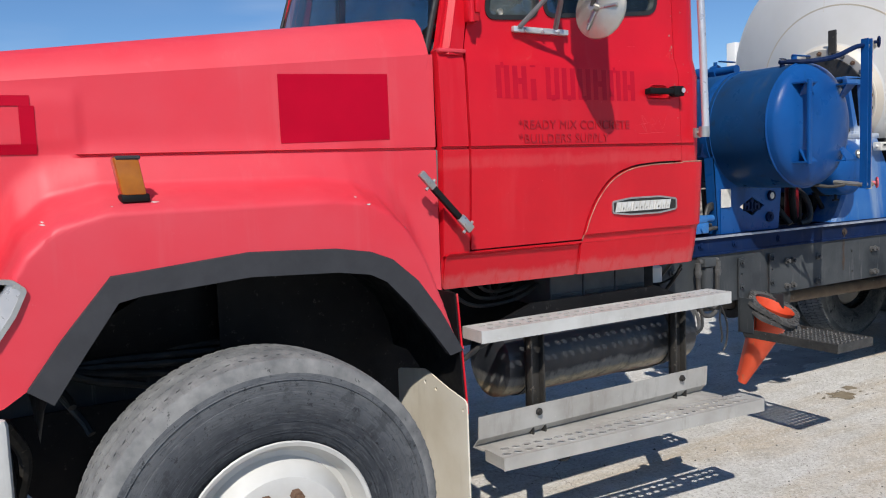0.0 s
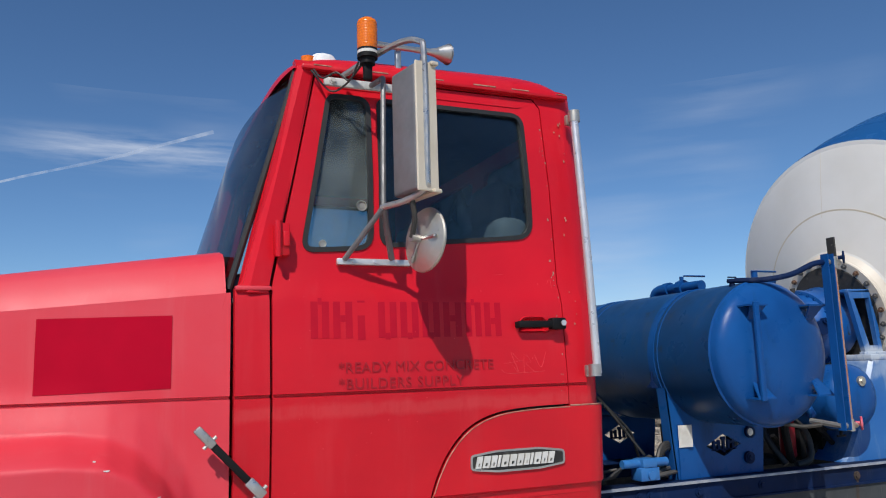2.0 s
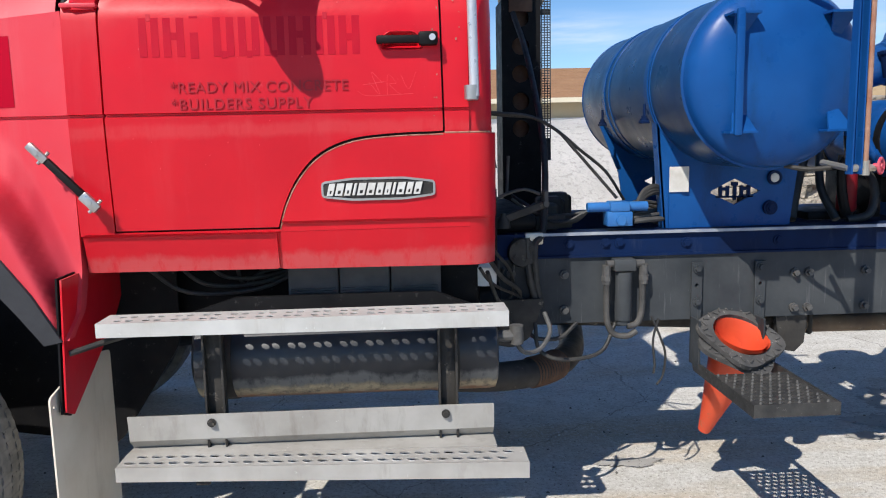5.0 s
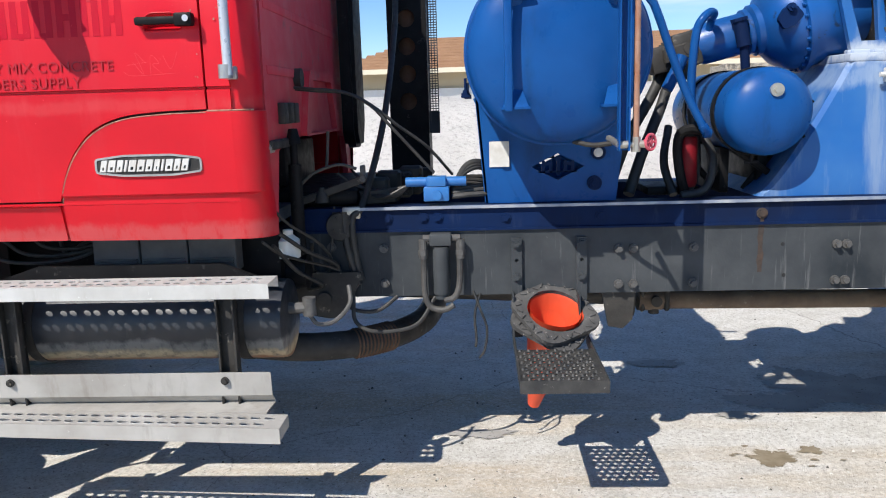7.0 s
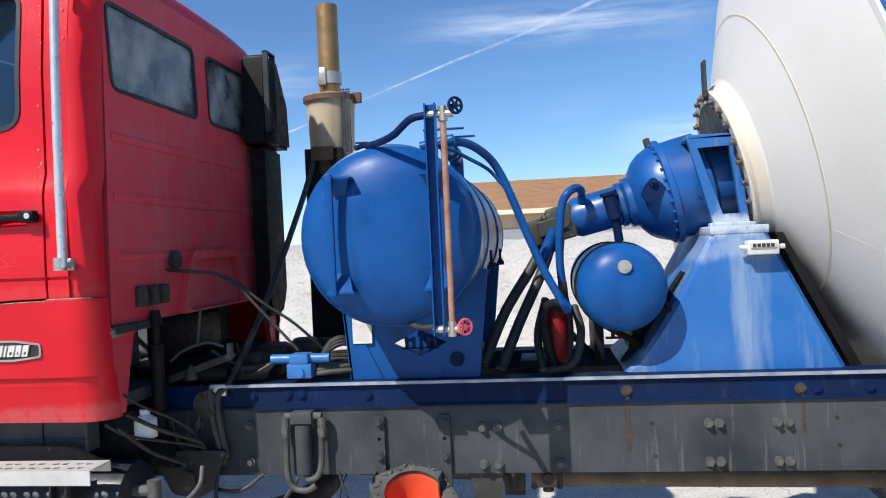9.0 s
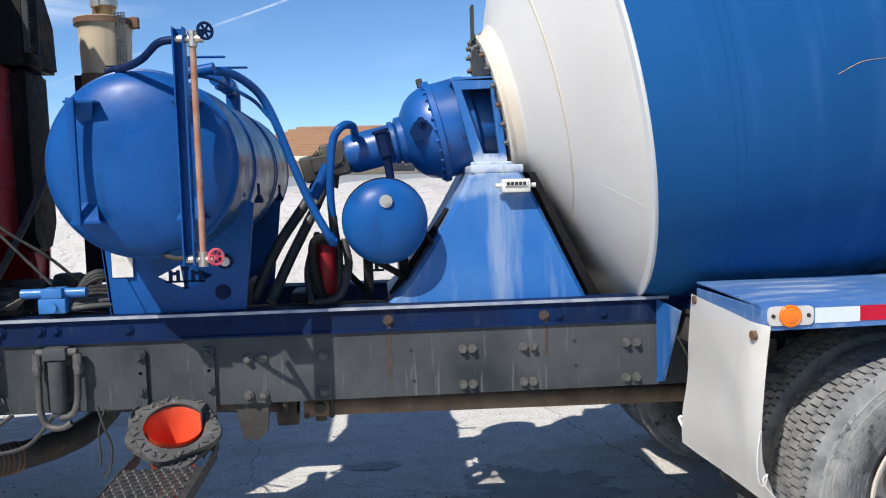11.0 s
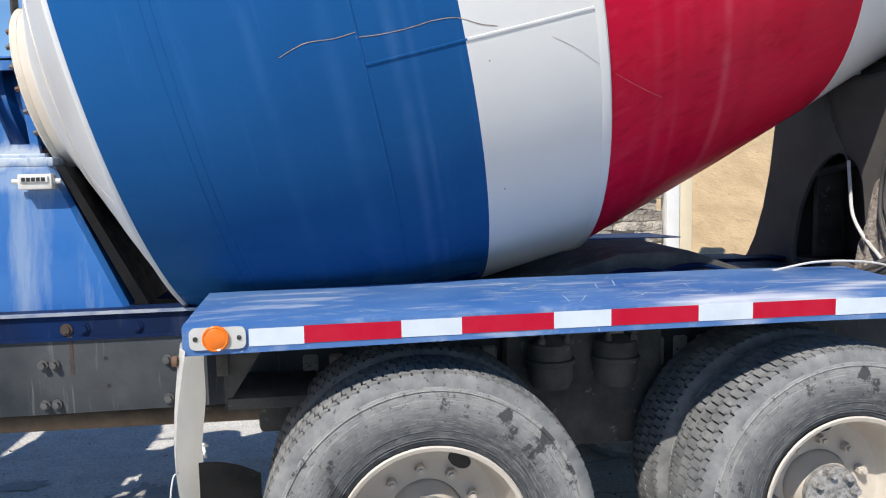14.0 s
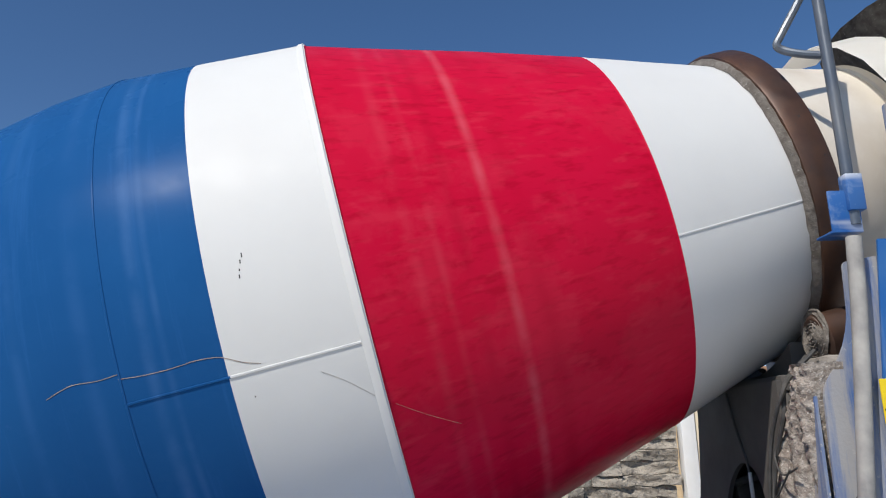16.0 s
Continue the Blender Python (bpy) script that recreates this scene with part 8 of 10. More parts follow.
for z, mm, r in ((1.432, VALVE_RED, 0.026), (2.172, BLUE_DARK, 0.026)):
    bm = bmesh.new()
    c = Vector((4.128, 2.41, z))
    tube(bm, [c + Vector((0.004, r * math.cos(a), r * math.sin(a))) for a in [2 * math.pi * k / 16 for k in range(17)]], 0.005, 6, False)
    for k in range(6):
        a = 2 * math.pi * k / 6
        cyl(bm, c, c + Vector((0.004, r * math.cos(a), r * math.sin(a))), 0.004, seg=6)
    cyl(bm, c - Vector((0.02, 0, 0)), c + Vector((0.01, 0, 0)), 0.009, seg=8)
    bmesh.ops.transform(bm, matrix=Matrix.Translation(c) @ pose(0, 0, 0, 0, 0, -50) @ Matrix.Translation(-c), verts=bm.verts)
    part("hand_wheel", bm, mm, gp_, "small valve hand wheel")
bm = bmesh.new()
tube(bm, [(4.03, 2.43, 2.15), (3.97, 2.44, 2.14), (3.90, 2.50, 2.10), (3.82, 2.58, 2.085), (3.74, 2.68, 2.09)], 0.013, 10)
part("gauge_hose", bm, BLUE_DARK, tank, "dark blue hose arched over the tank")
bm = bmesh.new()
cyl(bm, (3.74, 2.70, 2.05), (3.74, 2.70, 2.10), 0.013, seg=12)
cyl(bm, (3.715, 2.70, 2.09), (3.77, 2.68, 2.09), 0.011, seg=10)
box(bm, (3.715, 2.693, 2.105), (3.765, 2.702, 2.111), 0.002, 1)
part("tank_valve", bm, BLUE_DARK, tank)
bm = bmesh.new()
tube(bm, [(4.0, 3.60, 2.02), (4.0, 3.60, 2.10), (4.0, 3.56, 2.132), (4.0, 3.48, 2.135)], 0.034, 14)
cyl(bm, (4.0, 3.50, 2.135), (4.0, 3.20, 2.130), 0.028, seg=16)
cyl(bm, (4.0, 3.50, 2.135), (4.0, 3.46, 2.135), 0.040, seg=12)
cyl(bm, (4.0, 3.38, 2.135), (4.0, 3.34, 2.135), 0.042, seg=8)
cyl(bm, (4.0, 3.36, 2.135), (4.0, 3.36, 2.195), 0.012, seg=8)
box(bm, (3.98, 3.30, 2.190), (4.12, 3.325, 2.198), 0.003, 1)
part("top_elbow", bm, BLUE, tank, "blue pipe elbow and lever valve on the tank")
bm = bmesh.new()
tube(bm, [(4.04, 2.80, 2.105), (4.12, 2.88, 2.105), (4.19, 2.96, 2.062), (4.235, 3.0, 2.0), (4.281, 3.0, 1.895), (4.330, 3.0, 1.76), (4.398, 3.0, 1.592), (4.462, 3.0, 1.468), (4.478, 3.0, 1.442)], 0.017, 12)
cyl(bm, (4.466, 3.0, 1.462), (4.490, 3.0, 1.424), 0.021, seg=12)
cyl(bm, (4.470, 3.0, 1.43), (4.50, 3.0, 1.43), 0.019, seg=12)
part("feed_pipe", bm, BLUE, tank, "blue water pipe sweeping down to the frame")
bm = bmesh.new()
cyl(bm, (3.95, 2.80, 2.09), (4.08, 2.78, 2.11), 0.022, seg=12)
cyl(bm, (3.98, 2.80, 2.08), (3.98, 2.80, 2.15), 0.016, seg=10)
box(bm, (3.96, 2.79, 2.15), (4.12, 2.805, 2.158), 0.003, 1)
part("tank_valve", bm, BLUE, tank)
bm = bmesh.new()
tube(bm, [(3.98, 2.86, 2.10), (4.05, 2.90, 2.088), (4.115, 2.95, 2.055), (4.19, 2.98, 2.010), (4.236, 2.99, 1.958), (4.268, 3.0, 1.92)], 0.008, 8)
part("drain_hose", bm, BLUE, tank)
for k in range(2):
    x = 3.62 + 0.45 * k
    bm = bmesh.new()
    cyl(bm, (x, 3.12 + 0.05 * k, 1.42), (x + 0.02, 3.12 + 0.05 * k, 1.163), 0.022, seg=10)
    box(bm, (x - 0.03, 3.1, 1.163), (x + 0.05, 3.35, 1.24 + 0.03 * (k % 2)), 0.01, 1)
    part("drain_pipe", bm, GRIME, tank)
hoses("gauge_line", [[(3.90, 2.62, 1.43), (3.96, 2.57, 1.418), (4.02, 2.52, 1.425)]], 0.009, GRIME, tank)

# ---- small receiver tank, hoses ----
SM = Matrix.Translation((4.70, 0, 1.512)) @ pose(0, 0, 0, 0, 0, 90)
bm = bmesh.new()
hd = [(2.858, 0.0), (2.860, 0.05), (2.870, 0.10), (2.892, 0.145), (2.918, 0.168), (2.94, 0.174)]
lathe(bm, hd + [(3.75, 0.174)] + [(6.70 - s, r) for s, r in reversed(hd)], SM, 48)
small = part("air_receiver", bm, BLUE, truck, "small blue air receiver with a plug in its end", smooth=40)
bm = bmesh.new()
cyl(bm, (4.705, 2.868, 1.595), (4.705, 2.852, 1.595), 0.026, seg=16)
cyl(bm, (4.705, 2.852, 1.595), (4.705, 2.842, 1.595), 0.014, seg=6)
part("end_plug", bm, STEEL, small)
for y in (3.05, 3.5):
    bm = bmesh.new()
    lathe(bm, [(y, 0.175), (y, 0.181), (y + 0.04, 0.181), (y + 0.04, 0.175)], SM, 40)
    cyl(bm, (4.87, y + 0.02, 1.46), (4.90, y + 0.02, 1.40), 0.008, seg=8)
    part("receiver_strap", bm, BLACK, small)
bm = bmesh.new()
cyl(bm, (4.66, 2.98, 1.36), (4.66, 2.98, 1.31), 0.008, seg=8)
box(bm, (4.63, 2.975, 1.305), (4.69, 2.985, 1.315), 0.002, 1)
part("drain_cock", bm, BLACK, small)
bm = bmesh.new()
box(bm, (4.60, 3.2, 1.163), (4.64, 3.6, 1.36), 0.004)
box(bm, (4.76, 3.2, 1.163), (4.80, 3.6, 1.36), 0.004)
part("receiver_bracket", bm, BLACK, small)
bm = bmesh.new()
tube(bm, [(4.578, 3.36, 1.845), (4.578, 3.32, 1.905), (4.572, 3.26, 1.924), (4.545, 3.22, 1.928), (4.512, 3.20, 1.905), (4.486, 3.20, 1.855), (4.473, 3.20, 1.745), (4.468, 3.20, 1.62), (4.474, 3.20, 1.52)], 0.018, 12)
cyl(bm, (4.578, 3.362, 1.82), (4.578, 3.358, 1.862), 0.024, seg=10)
ph = part("pump_hose", bm, BLUE, truck, "blue hydraulic hose looped up from the drum motor")
bm = bmesh.new()
tube(bm, [(4.474, 3.20, 1.53), (4.480, 3.20, 1.46), (4.494, 3.19, 1.36), (4.488, 3.17, 1.25), (4.452, 3.14, 1.18)], 0.0195, 12)
part("hose_end", bm, HOSE, ph, "black lower length of the hose")
bm = bmesh.new()
tube(bm, [(4.455, 3.30, 1.755), (4.425, 3.295, 1.69), (4.385, 3.29, 1.612)], 0.027, 12)
part("hose_sleeve", bm, BLUE, ph, "blue painted upper end of a hose")
for k, pts in enumerate(([(4.42, 3.48, 1.74), (4.35, 3.4, 1.6), (4.22, 3.3, 1.4), (4.12, 3.2, 1.18)], [(4.45, 3.46, 1.72), (4.38, 3.35, 1.55), (4.28, 3.25, 1.35), (4.2, 3.15, 1.17)], [(4.52, 3.2, 1.42), (4.54, 3.1, 1.32), (4.50, 3.05, 1.2), (4.40, 3.05, 1.17)], [(4.40, 3.3, 1.45), (4.36, 3.2, 1.3), (4.38, 3.1, 1.17)])):
    bm = bmesh.new()
    tube(bm, pts, 0.024 if k < 2 else 0.018, 12)
    part("hydraulic_hose", bm, HOSE, truck, "thick black hydraulic hose")
bm = bmesh.new()
box(bm, (4.28, 3.15, 1.163), (4.50, 3.4, 1.20), 0.008)
tube(bm, [(4.43, 3.11, 1.18), (4.405, 3.10, 1.26), (4.392, 3.10, 1.36), (4.40, 3.09, 1.425), (4.44, 3.07, 1.447), (4.48, 3.05, 1.44)], 0.021, 10)
cyl(bm, (4.44, 3.12, 1.415), (4.44, 3.12, 1.445), 0.048, seg=16)
part("oil_pump", bm, BLACK, truck)
bm = bmesh.new()
lathe(bm, [(1.20, 0.0), (1.20, 0.036), (1.212, 0.042), (1.40, 0.042), (1.412, 0.038), (1.412, 0.0)], Matrix.Translation((4.444, 3.14, 0)) @ pose(0, 0, 0, 0, -90, 0), 20)
part("red_filter", bm, FILTER_RED, truck, "red filter canister, darkened for shade")
bm = bmesh.new()
for a, b in (((4.62, 3.1, 1.36), (4.92, 3.2, 1.17)), ((4.98, 3.2, 1.55), (4.72, 3.25, 1.17)), ((4.5, 3.3, 1.3), (4.62, 3.3, 1.17))):
    cyl(bm, a, b, 0.015, seg=10)
part("brace_tube", bm, BLACK, truck)

# ---- exhaust stack with its perforated stand behind the cab ----
bm = bmesh.new()
plate(bm, [(3.060, 1.17), (3.277, 1.17), (3.277, 2.30), (3.060, 2.30)], [circle(3.165, z, 0.048, 18) for z in (1.60, 1.75, 1.90, 2.05, 2.20)], 0.02, SIDE(4.18))
stand = part("stack_stand", bm, BLACK, truck, "black upright stand plate with round holes", smooth=25)
for lo_, hi_ in (((3.060, 4.201, 1.17), (3.072, 4.439, 2.30)), ((3.265, 4.201, 1.17), (3.277, 4.439, 2.30))):
    bm = bmesh.new()
    box(bm, lo_, hi_, 0.003, 1)
    part("stand_side", bm, BLACK, stand)
bm = bmesh.new()
for x in (3.283, 3.299, 3.315, 3.331):
    box(bm, (x, 4.200, 1.54), (x + 0.005, 4.204, 2.64))
for k in range(80):
    box(bm, (3.283, 4.2005, 1.54 + 0.0138 * k), (3.336, 4.2035, 1.5455 + 0.0138 * k))
guard = part("heat_guard", bm, RAIL, stand, "perforated steel heat guard", smooth=0)
for z0, z1 in ((1.42, 1.54), (2.22, 2.25)):
    bm = bmesh.new()
    box(bm, (3.279, 4.205, z0), (3.337, 4.235, z1), 0.002, 1)
    part("guard_clip", bm, RAIL, guard)
bm = bmesh.new()
cyl(bm, (3.168, 4.32, 1.20), (3.168, 4.32, 2.26), 0.092, seg=24)
part("riser_pipe", bm, RUST, stand, "rust-brown exhaust riser inside the stand")
bm = bmesh.new()
box(bm, (3.10, 4.165, 2.23), (3.23, 4.185, 2.31), 0.006)
part("stand_bracket", bm, RUST, stand)
bm = bmesh.new()
SMX = Matrix.Translation((3.19, 4.32, 0)) @ pose(0, 0, 0, 0, -90, 0)
lathe(bm, [(2.24, 0.07), (2.29, 0.12), (2.31, 0.130), (2.54, 0.139), (2.57, 0.143), (2.58, 0.150), (2.62, 0.156), (2.63, 0.11), (2.64, 0.065)], SMX, 36)
can = part("exhaust_canister", bm, CANISTER, truck, "dusty beige exhaust canister", smooth=40)
bm = bmesh.new()
lathe(bm, [(2.585, 0.15), (2.585, 0.161), (2.615, 0.161), (2.615, 0.15)], SMX, 36)
box(bm, (3.33, 4.28, 2.57), (3.38, 4.32, 2.63), 0.004)
part("canister_band", bm, RUST, can)
bm = bmesh.new()
lathe(bm, [(2.63, 0.060), (2.76, 0.063), (3.16, 0.063), (3.16, 0.056), (2.7, 0.056)], SMX, 28)
part("stack_pipe", bm, STACK, can, "heat-browned exhaust pipe", smooth=40)
bm = bmesh.new()
lathe(bm, [(2.69, 0.065), (2.69, 0.073), (2.76, 0.073), (2.76, 0.065)], SMX, 28)
box(bm, (3.15, 4.235, 2.68), (3.19, 4.26, 2.78), 0.004)
part("pipe_clamp", bm, STEEL, can)

# ---- air cleaner on the cab's back ----
bm = bmesh.new()
plate(bm, rounded([(3.82, 2.30), (3.84, 2.78), (4.02, 2.78), (4.18, 2.55), (4.20, 2.30)], 0.02), [], 0.142, FRONT(2.83))
plate(bm, rounded([(3.91, 2.30), (4.20, 2.30), (4.22, 1.50), (4.14, 1.36), (3.98, 1.36), (3.91, 1.44)], 0.03), [], 0.082, FRONT(2.83))
bmesh.ops.bevel(bm, geom=[e for e in bm.edges if len(e.link_faces) == 2 and e.calc_face_angle(0) > 1.2], offset=0.02, segments=2, affect="EDGES")
ac = part("air_cleaner", bm, BLACK, truck, "black air cleaner box with a mesh intake", smooth=35)
bm = bmesh.new()
for k in range(20):
    for j in range(5):
        y0, z0 = 3.822 + 0.02 * j, 2.38 + 0.019 * k + (0.009 if j % 2 else 0)
        box(bm, (2.962, y0, z0), (2.984, y0 + 0.006, z0 + 0.010))
box(bm, (2.962, 3.815, 2.36), (2.992, 3.825, 2.79), 0.002, 1)
box(bm, (2.962, 3.925, 2.36), (2.992, 3.935, 2.79), 0.002, 1)
box(bm, (2.962, 3.815, 2.78), (2.992, 3.935, 2.79), 0.002, 1)
part("intake_mesh", bm, RAIL, ac, smooth=0)
bm = bmesh.new()
box(bm, (2.83, 3.85, 2.30), (2.992, 3.96, 2.36), 0.006)
part("cleaner_bracket", bm, BLACK, ac)

# ---- drum ----
DM = Matrix.Translation((6.4, YC, 2.275)) @ pose(0, 0, 0, 0, -13.43, 0)
DP = [(-1.215, 0.30, 0), (-1.205, 0.345, 0), (-1.16, 0.375, 0), (-1.152, 0.385, 1), (-1.105, 0.50, 1), (-1.045, 0.63, 1), (-0.975, 0.80, 1), (-0.912, 0.94, 1), (-0.885, 1.0, 1), (-0.870, 1.024, 1), (-0.868, 1.028, 2), (-0.80, 1.06, 2),
      (-0.60, 1.115, 2), (-0.30, 1.175, 2), (-0.034, 1.206, 2), (0.272, 1.198, 2), (0.275, 1.198, 3), (0.69, 1.182, 3), (0.715, 1.182, 3), (0.72, 1.174, 4), (1.0, 1.10, 4), (1.40, 0.998, 4), (1.848, 0.873, 4), (1.851, 0.872, 5),
      (2.15, 0.782, 5), (2.445, 0.695, 5)]
bm = bmesh.new()
lathe(bm, [(s, r) for s, r, _ in DP], None, 144, [m_ for _, _, m_ in DP[1:]])
drum = part("mixer_drum", bm, [CREAM, HEAD_WHITE, DRUM_BLUE, DRUM_WHITE, DRUM_RED, DRUM_WHITE], truck, "mixer drum painted in white, blue, white, red and white bands", smooth=12, m=DM)
PLACED[drum] = Matrix()


def drum_r(s):
    return lerp_at([(s_, r_) for s_, r_, _ in DP], s)


def on_drum(p):
    """Drum coordinates of a place in the world: along the axis and angle."""
    q = DM.inverted() @ Vector(p)
    return q.x, math.atan2(q.z, q.y)


def drum_line(pts, w, h, mats, name, label="", lift=0.0):
    """A raised or thin line on the drum's skin through (s, angle) places."""
    bm = bmesh.new()
    pts = smooth_path([Vector((s, a, 0)) for s, a in pts], 8)
    loops = []
    for i, p in enumerate(pts):
        d = (pts[min(i + 1, len(pts) - 1)] - pts[max(i - 1, 0)])
        r = drum_r(p.x)
        t = Vector((d.x, d.y * r, 0)).normalized()
        nx_, na = -t.y * w, t.x * w / r
        def at(k, hh):
            s, a = p.x + nx_ * k, p.y + na * k
            rr = drum_r(s) + hh + lift
            return Vector((s, rr * math.cos(a), rr * math.sin(a)))
        loops.append([at(-1, -0.002), at(-0.6, h), at(0.6, h), at(1, -0.002)])
    rings(bm, loops)
    return part(name, bm, mats, drum, label, smooth=50)


def ring_bead(s, w, h, mats, name="weld_bead"):
    bm = bmesh.new()
    r = drum_r(s)
    lathe(bm, [(s - w, drum_r(s - w) - 0.002), (s - w * 0.4, r + h), (s + w * 0.4, r + h), (s + w, drum_r(s + w) - 0.002)], None, 144)
    return part(name, bm, mats, drum, smooth=50)


ring_bead(-0.034, 0.006, 0.0022, DRUM_BLUE)
ring_bead(-0.868, 0.012, 0.008, DRUM_WHITE, "painted_edge")
ring_bead(0.70, 0.022, 0.006, DRUM_WHITE, "joint_flange")
ring_bead(-1.045, 0.004, 0.003, TAN_METAL)
ring_bead(1.849, 0.005, 0.001, DRUM_RED)
ring_bead(-0.60, 0.005, 0.0008, DRUM_BLUE)
ring_bead(-0.57, 0.004, 0.0008, DRUM_BLUE)
a0 = -2.876
drum_line([(-0.03, a0), (0.30, a0), (0.68, a0 - 0.0)], 0.0045, 0.003, DRUM_BLUE, "weld_bead")
drum_line([(0.277, a0), (0.5, a0), (0.68, a0)], 0.0048, 0.0034, DRUM_WHITE, "weld_bead")
drum_line([(1.853, -2.92), (2.1, -2.92), (2.44, -2.92)], 0.004, 0.003, DRUM_WHITE, "weld_bead")
drum_line([(-1.04, a0 + 0.3), (-0.98, a0 + 0.3), (-0.88, a0 + 0.3)], 0.0025, 0.0012, HEAD_WHITE, "weld_bead")
drum_line([(-1.06, a0 - 1.9), (-0.98, a0 - 1.9), (-0.88, a0 - 1.9)], 0.0025, 0.0015, CREAM, "weld_bead")
drum_line([(-0.263, -2.937), (-0.215, -2.950), (-0.173, -2.956), (-0.10, -2.951), (-0.037, -2.954)], 0.0016, 0.0012, SCRATCH, "scratch", "rust-brown scratch in the paint")
drum_line([(-0.039, -2.942), (0.03, -2.936), (0.102, -2.934)], 0.0016, 0.0010, SCRATCH, "scratch")
drum_line([(0.102, -2.934), (0.15, -2.936), (0.192, -2.938), (0.26, -2.931), (0.324, -2.904), (0.374, -2.890)], 0.0016, 0.0012, SCRATCH, "scratch")
drum_line([(0.539, -2.83), (0.61, -2.785), (0.68, -2.728)], 0.0005, 0.0008, SCRATCH, "scratch", "thin grey scratch")
drum_line([(0.735, -2.688), (0.805, -2.635), (0.87, -2.588), (0.922, -2.551)], 0.0005, 0.0008, SCRATCH, "scratch")
for s, a, da in ((0.391, 3.105, 0.012), (0.383, 3.122, 0.010), (0.376, 3.145, 0.006), (0.372, 3.160, 0.010), (0.333, -2.813, 0.003), (0.333, -2.426, 0.003)):
    drum_line([(s, a), (s - 0.001, a + da)], 0.0026, 0.001, GRIME, "paint_chip")
# roller track and rear of the drum
bm = bmesh.new()
lathe(bm, [(2.445, 0.695), (2.455, 0.735), (2.475, 0.742), (2.56, 0.742), (2.575, 0.735), (2.585, 0.66)], None, 120)
part("roller_track", bm, RUST_BAND, drum, "worn rusty roller track", smooth=30)
bm = bmesh.new()
n = 120
loops = []
for s, r in ((2.425, 0.703), (2.435, 0.722), (2.452, 0.728), (2.462, 0.716)):
    loops.append([Vector((s + 0.01 * noise.noise((k * 0.7, s * 50, 1)), (r + 0.008 * noise.noise((k * 0.9, s * 80, 2))) * math.cos(2 * math.pi * k / n), (r + 0.008 * noise.noise((k * 0.9, s * 80, 2))) * math.sin(2 * math.pi * k / n))) for k in range(n)])
rings(bm, loops, True, False)
part("cement_crust", bm, CEMENT_DARK, drum, "crust of dried cement", smooth=50)
bm = bmesh.new()
lathe(bm, [(2.58, 0.655), (2.60, 0.655), (3.05, 0.54), (3.06, 0.55), (3.10, 0.55), (3.11, 0.53), (3.11, 0.40), (2.7, 0.4)], None, 96)
part("drum_mouth", bm, CREAM, drum, "cream painted mouth cone of the drum", smooth=30)
# bolted flange at the front
bm = bmesh.new()
lathe(bm, [(-1.232, 0.0), (-1.232, 0.295), (-1.215, 0.300), (-1.21, 0.28)], None, 64)
part("drive_flange", bm, GRIME, drum, "dark drive flange", smooth=30)
bm = bmesh.new()
lathe(bm, [(-1.222, 0.296), (-1.226, 0.300), (-1.226, 0.352), (-1.218, 0.358), (-1.20, 0.350)], None, 72)
ring_ = part("bolt_ring", bm, CREAM, drum, "rust-stained cream bolting ring", smooth=30)
for k in range(24):
    bm = bmesh.new()
    a = 2 * math.pi * k / 24
    bolts(bm, [(-1.226, 0.326 * math.cos(a), 0.326 * math.sin(a))], (-1, 0, 0), 0.0105, 0.022)
    part("flange_bolt", bm, BOLT if k % 3 else RUST, ring_, smooth=30)
bm = bmesh.new()
a = on_drum((5.17, 3.29, 2.36))[1]
box(bm, (-0.006, -0.03, 0), (0.006, 0.03, 0.16), 0.003, 1, pose(-1.24, 0.33 * math.cos(a), 0.33 * math.sin(a), 0, 13, 0))
part("dipper_tab", bm, GRIME, drum)

# ---- gearbox and hydraulic motor on the drum's axis ----
GM = Matrix.Translation((0.039, 0, -0.019)) @ DM @ Matrix.Diagonal((1, 0.9, 0.9, 1))
bm = bmesh.new()
lathe(bm, [(-1.685, 0.06), (-1.680, 0.125), (-1.665, 0.150), (-1.640, 0.188), (-1.605, 0.218), (-1.565, 0.236), (-1.545, 0.240), (-1.54, 0.262), (-1.515, 0.262), (-1.51, 0.243), (-1.43, 0.245), (-1.36, 0.245), (-1.34, 0.20), (-1.26, 0.20)], GM, 56)
gear = part("drum_gearbox", bm, GEAR_BLUE, truck, "blue drum gearbox with a bolted housing", smooth=30)
for k in range(28):
    bm = bmesh.new()
    a = 2 * math.pi * k / 28
    c = GM @ Vector((-1.54, 0.243 * math.cos(a), 0.243 * math.sin(a)))
    bolts(bm, [c], GM.to_3x3() @ Vector((-1, 0, 0)), 0.008, 0.014)
    part("housing_bolt", bm, BLUE, gear, smooth=30)
bm = bmesh.new()
plate(bm, rounded([(-1.66, 0.02), (-1.625, 0.065), (-1.575, 0.06), (-1.552, 0.01), (-1.60, -0.03), (-1.645, -0.03)], 0.012), [], 0.03, GM @ Matrix(((1, 0, 0, 0), (0, 0, 1, -0.238), (0, 1, 0, 0.0), (0, 0, 0, 1))))
cyl(bm, GM @ Vector((-1.60, -0.22, 0.055)), GM @ Vector((-1.60, -0.252, 0.058)), 0.018, seg=12)
cyl(bm, GM @ Vector((-1.60, -0.252, 0.058)), GM @ Vector((-1.60, -0.262, 0.059)), 0.009, seg=6)
part("maker_plate", bm, BLUE_DARK, gear)
bm = bmesh.new()
lathe(bm, [(-1.96, 0.0), (-1.96, 0.085), (-1.93, 0.100), (-1.745, 0.100), (-1.74, 0.112), (-1.72, 0.112), (-1.715, 0.100), (-1.705, 0.125), (-1.675, 0.125), (-1.67, 0.06)], GM, 36)
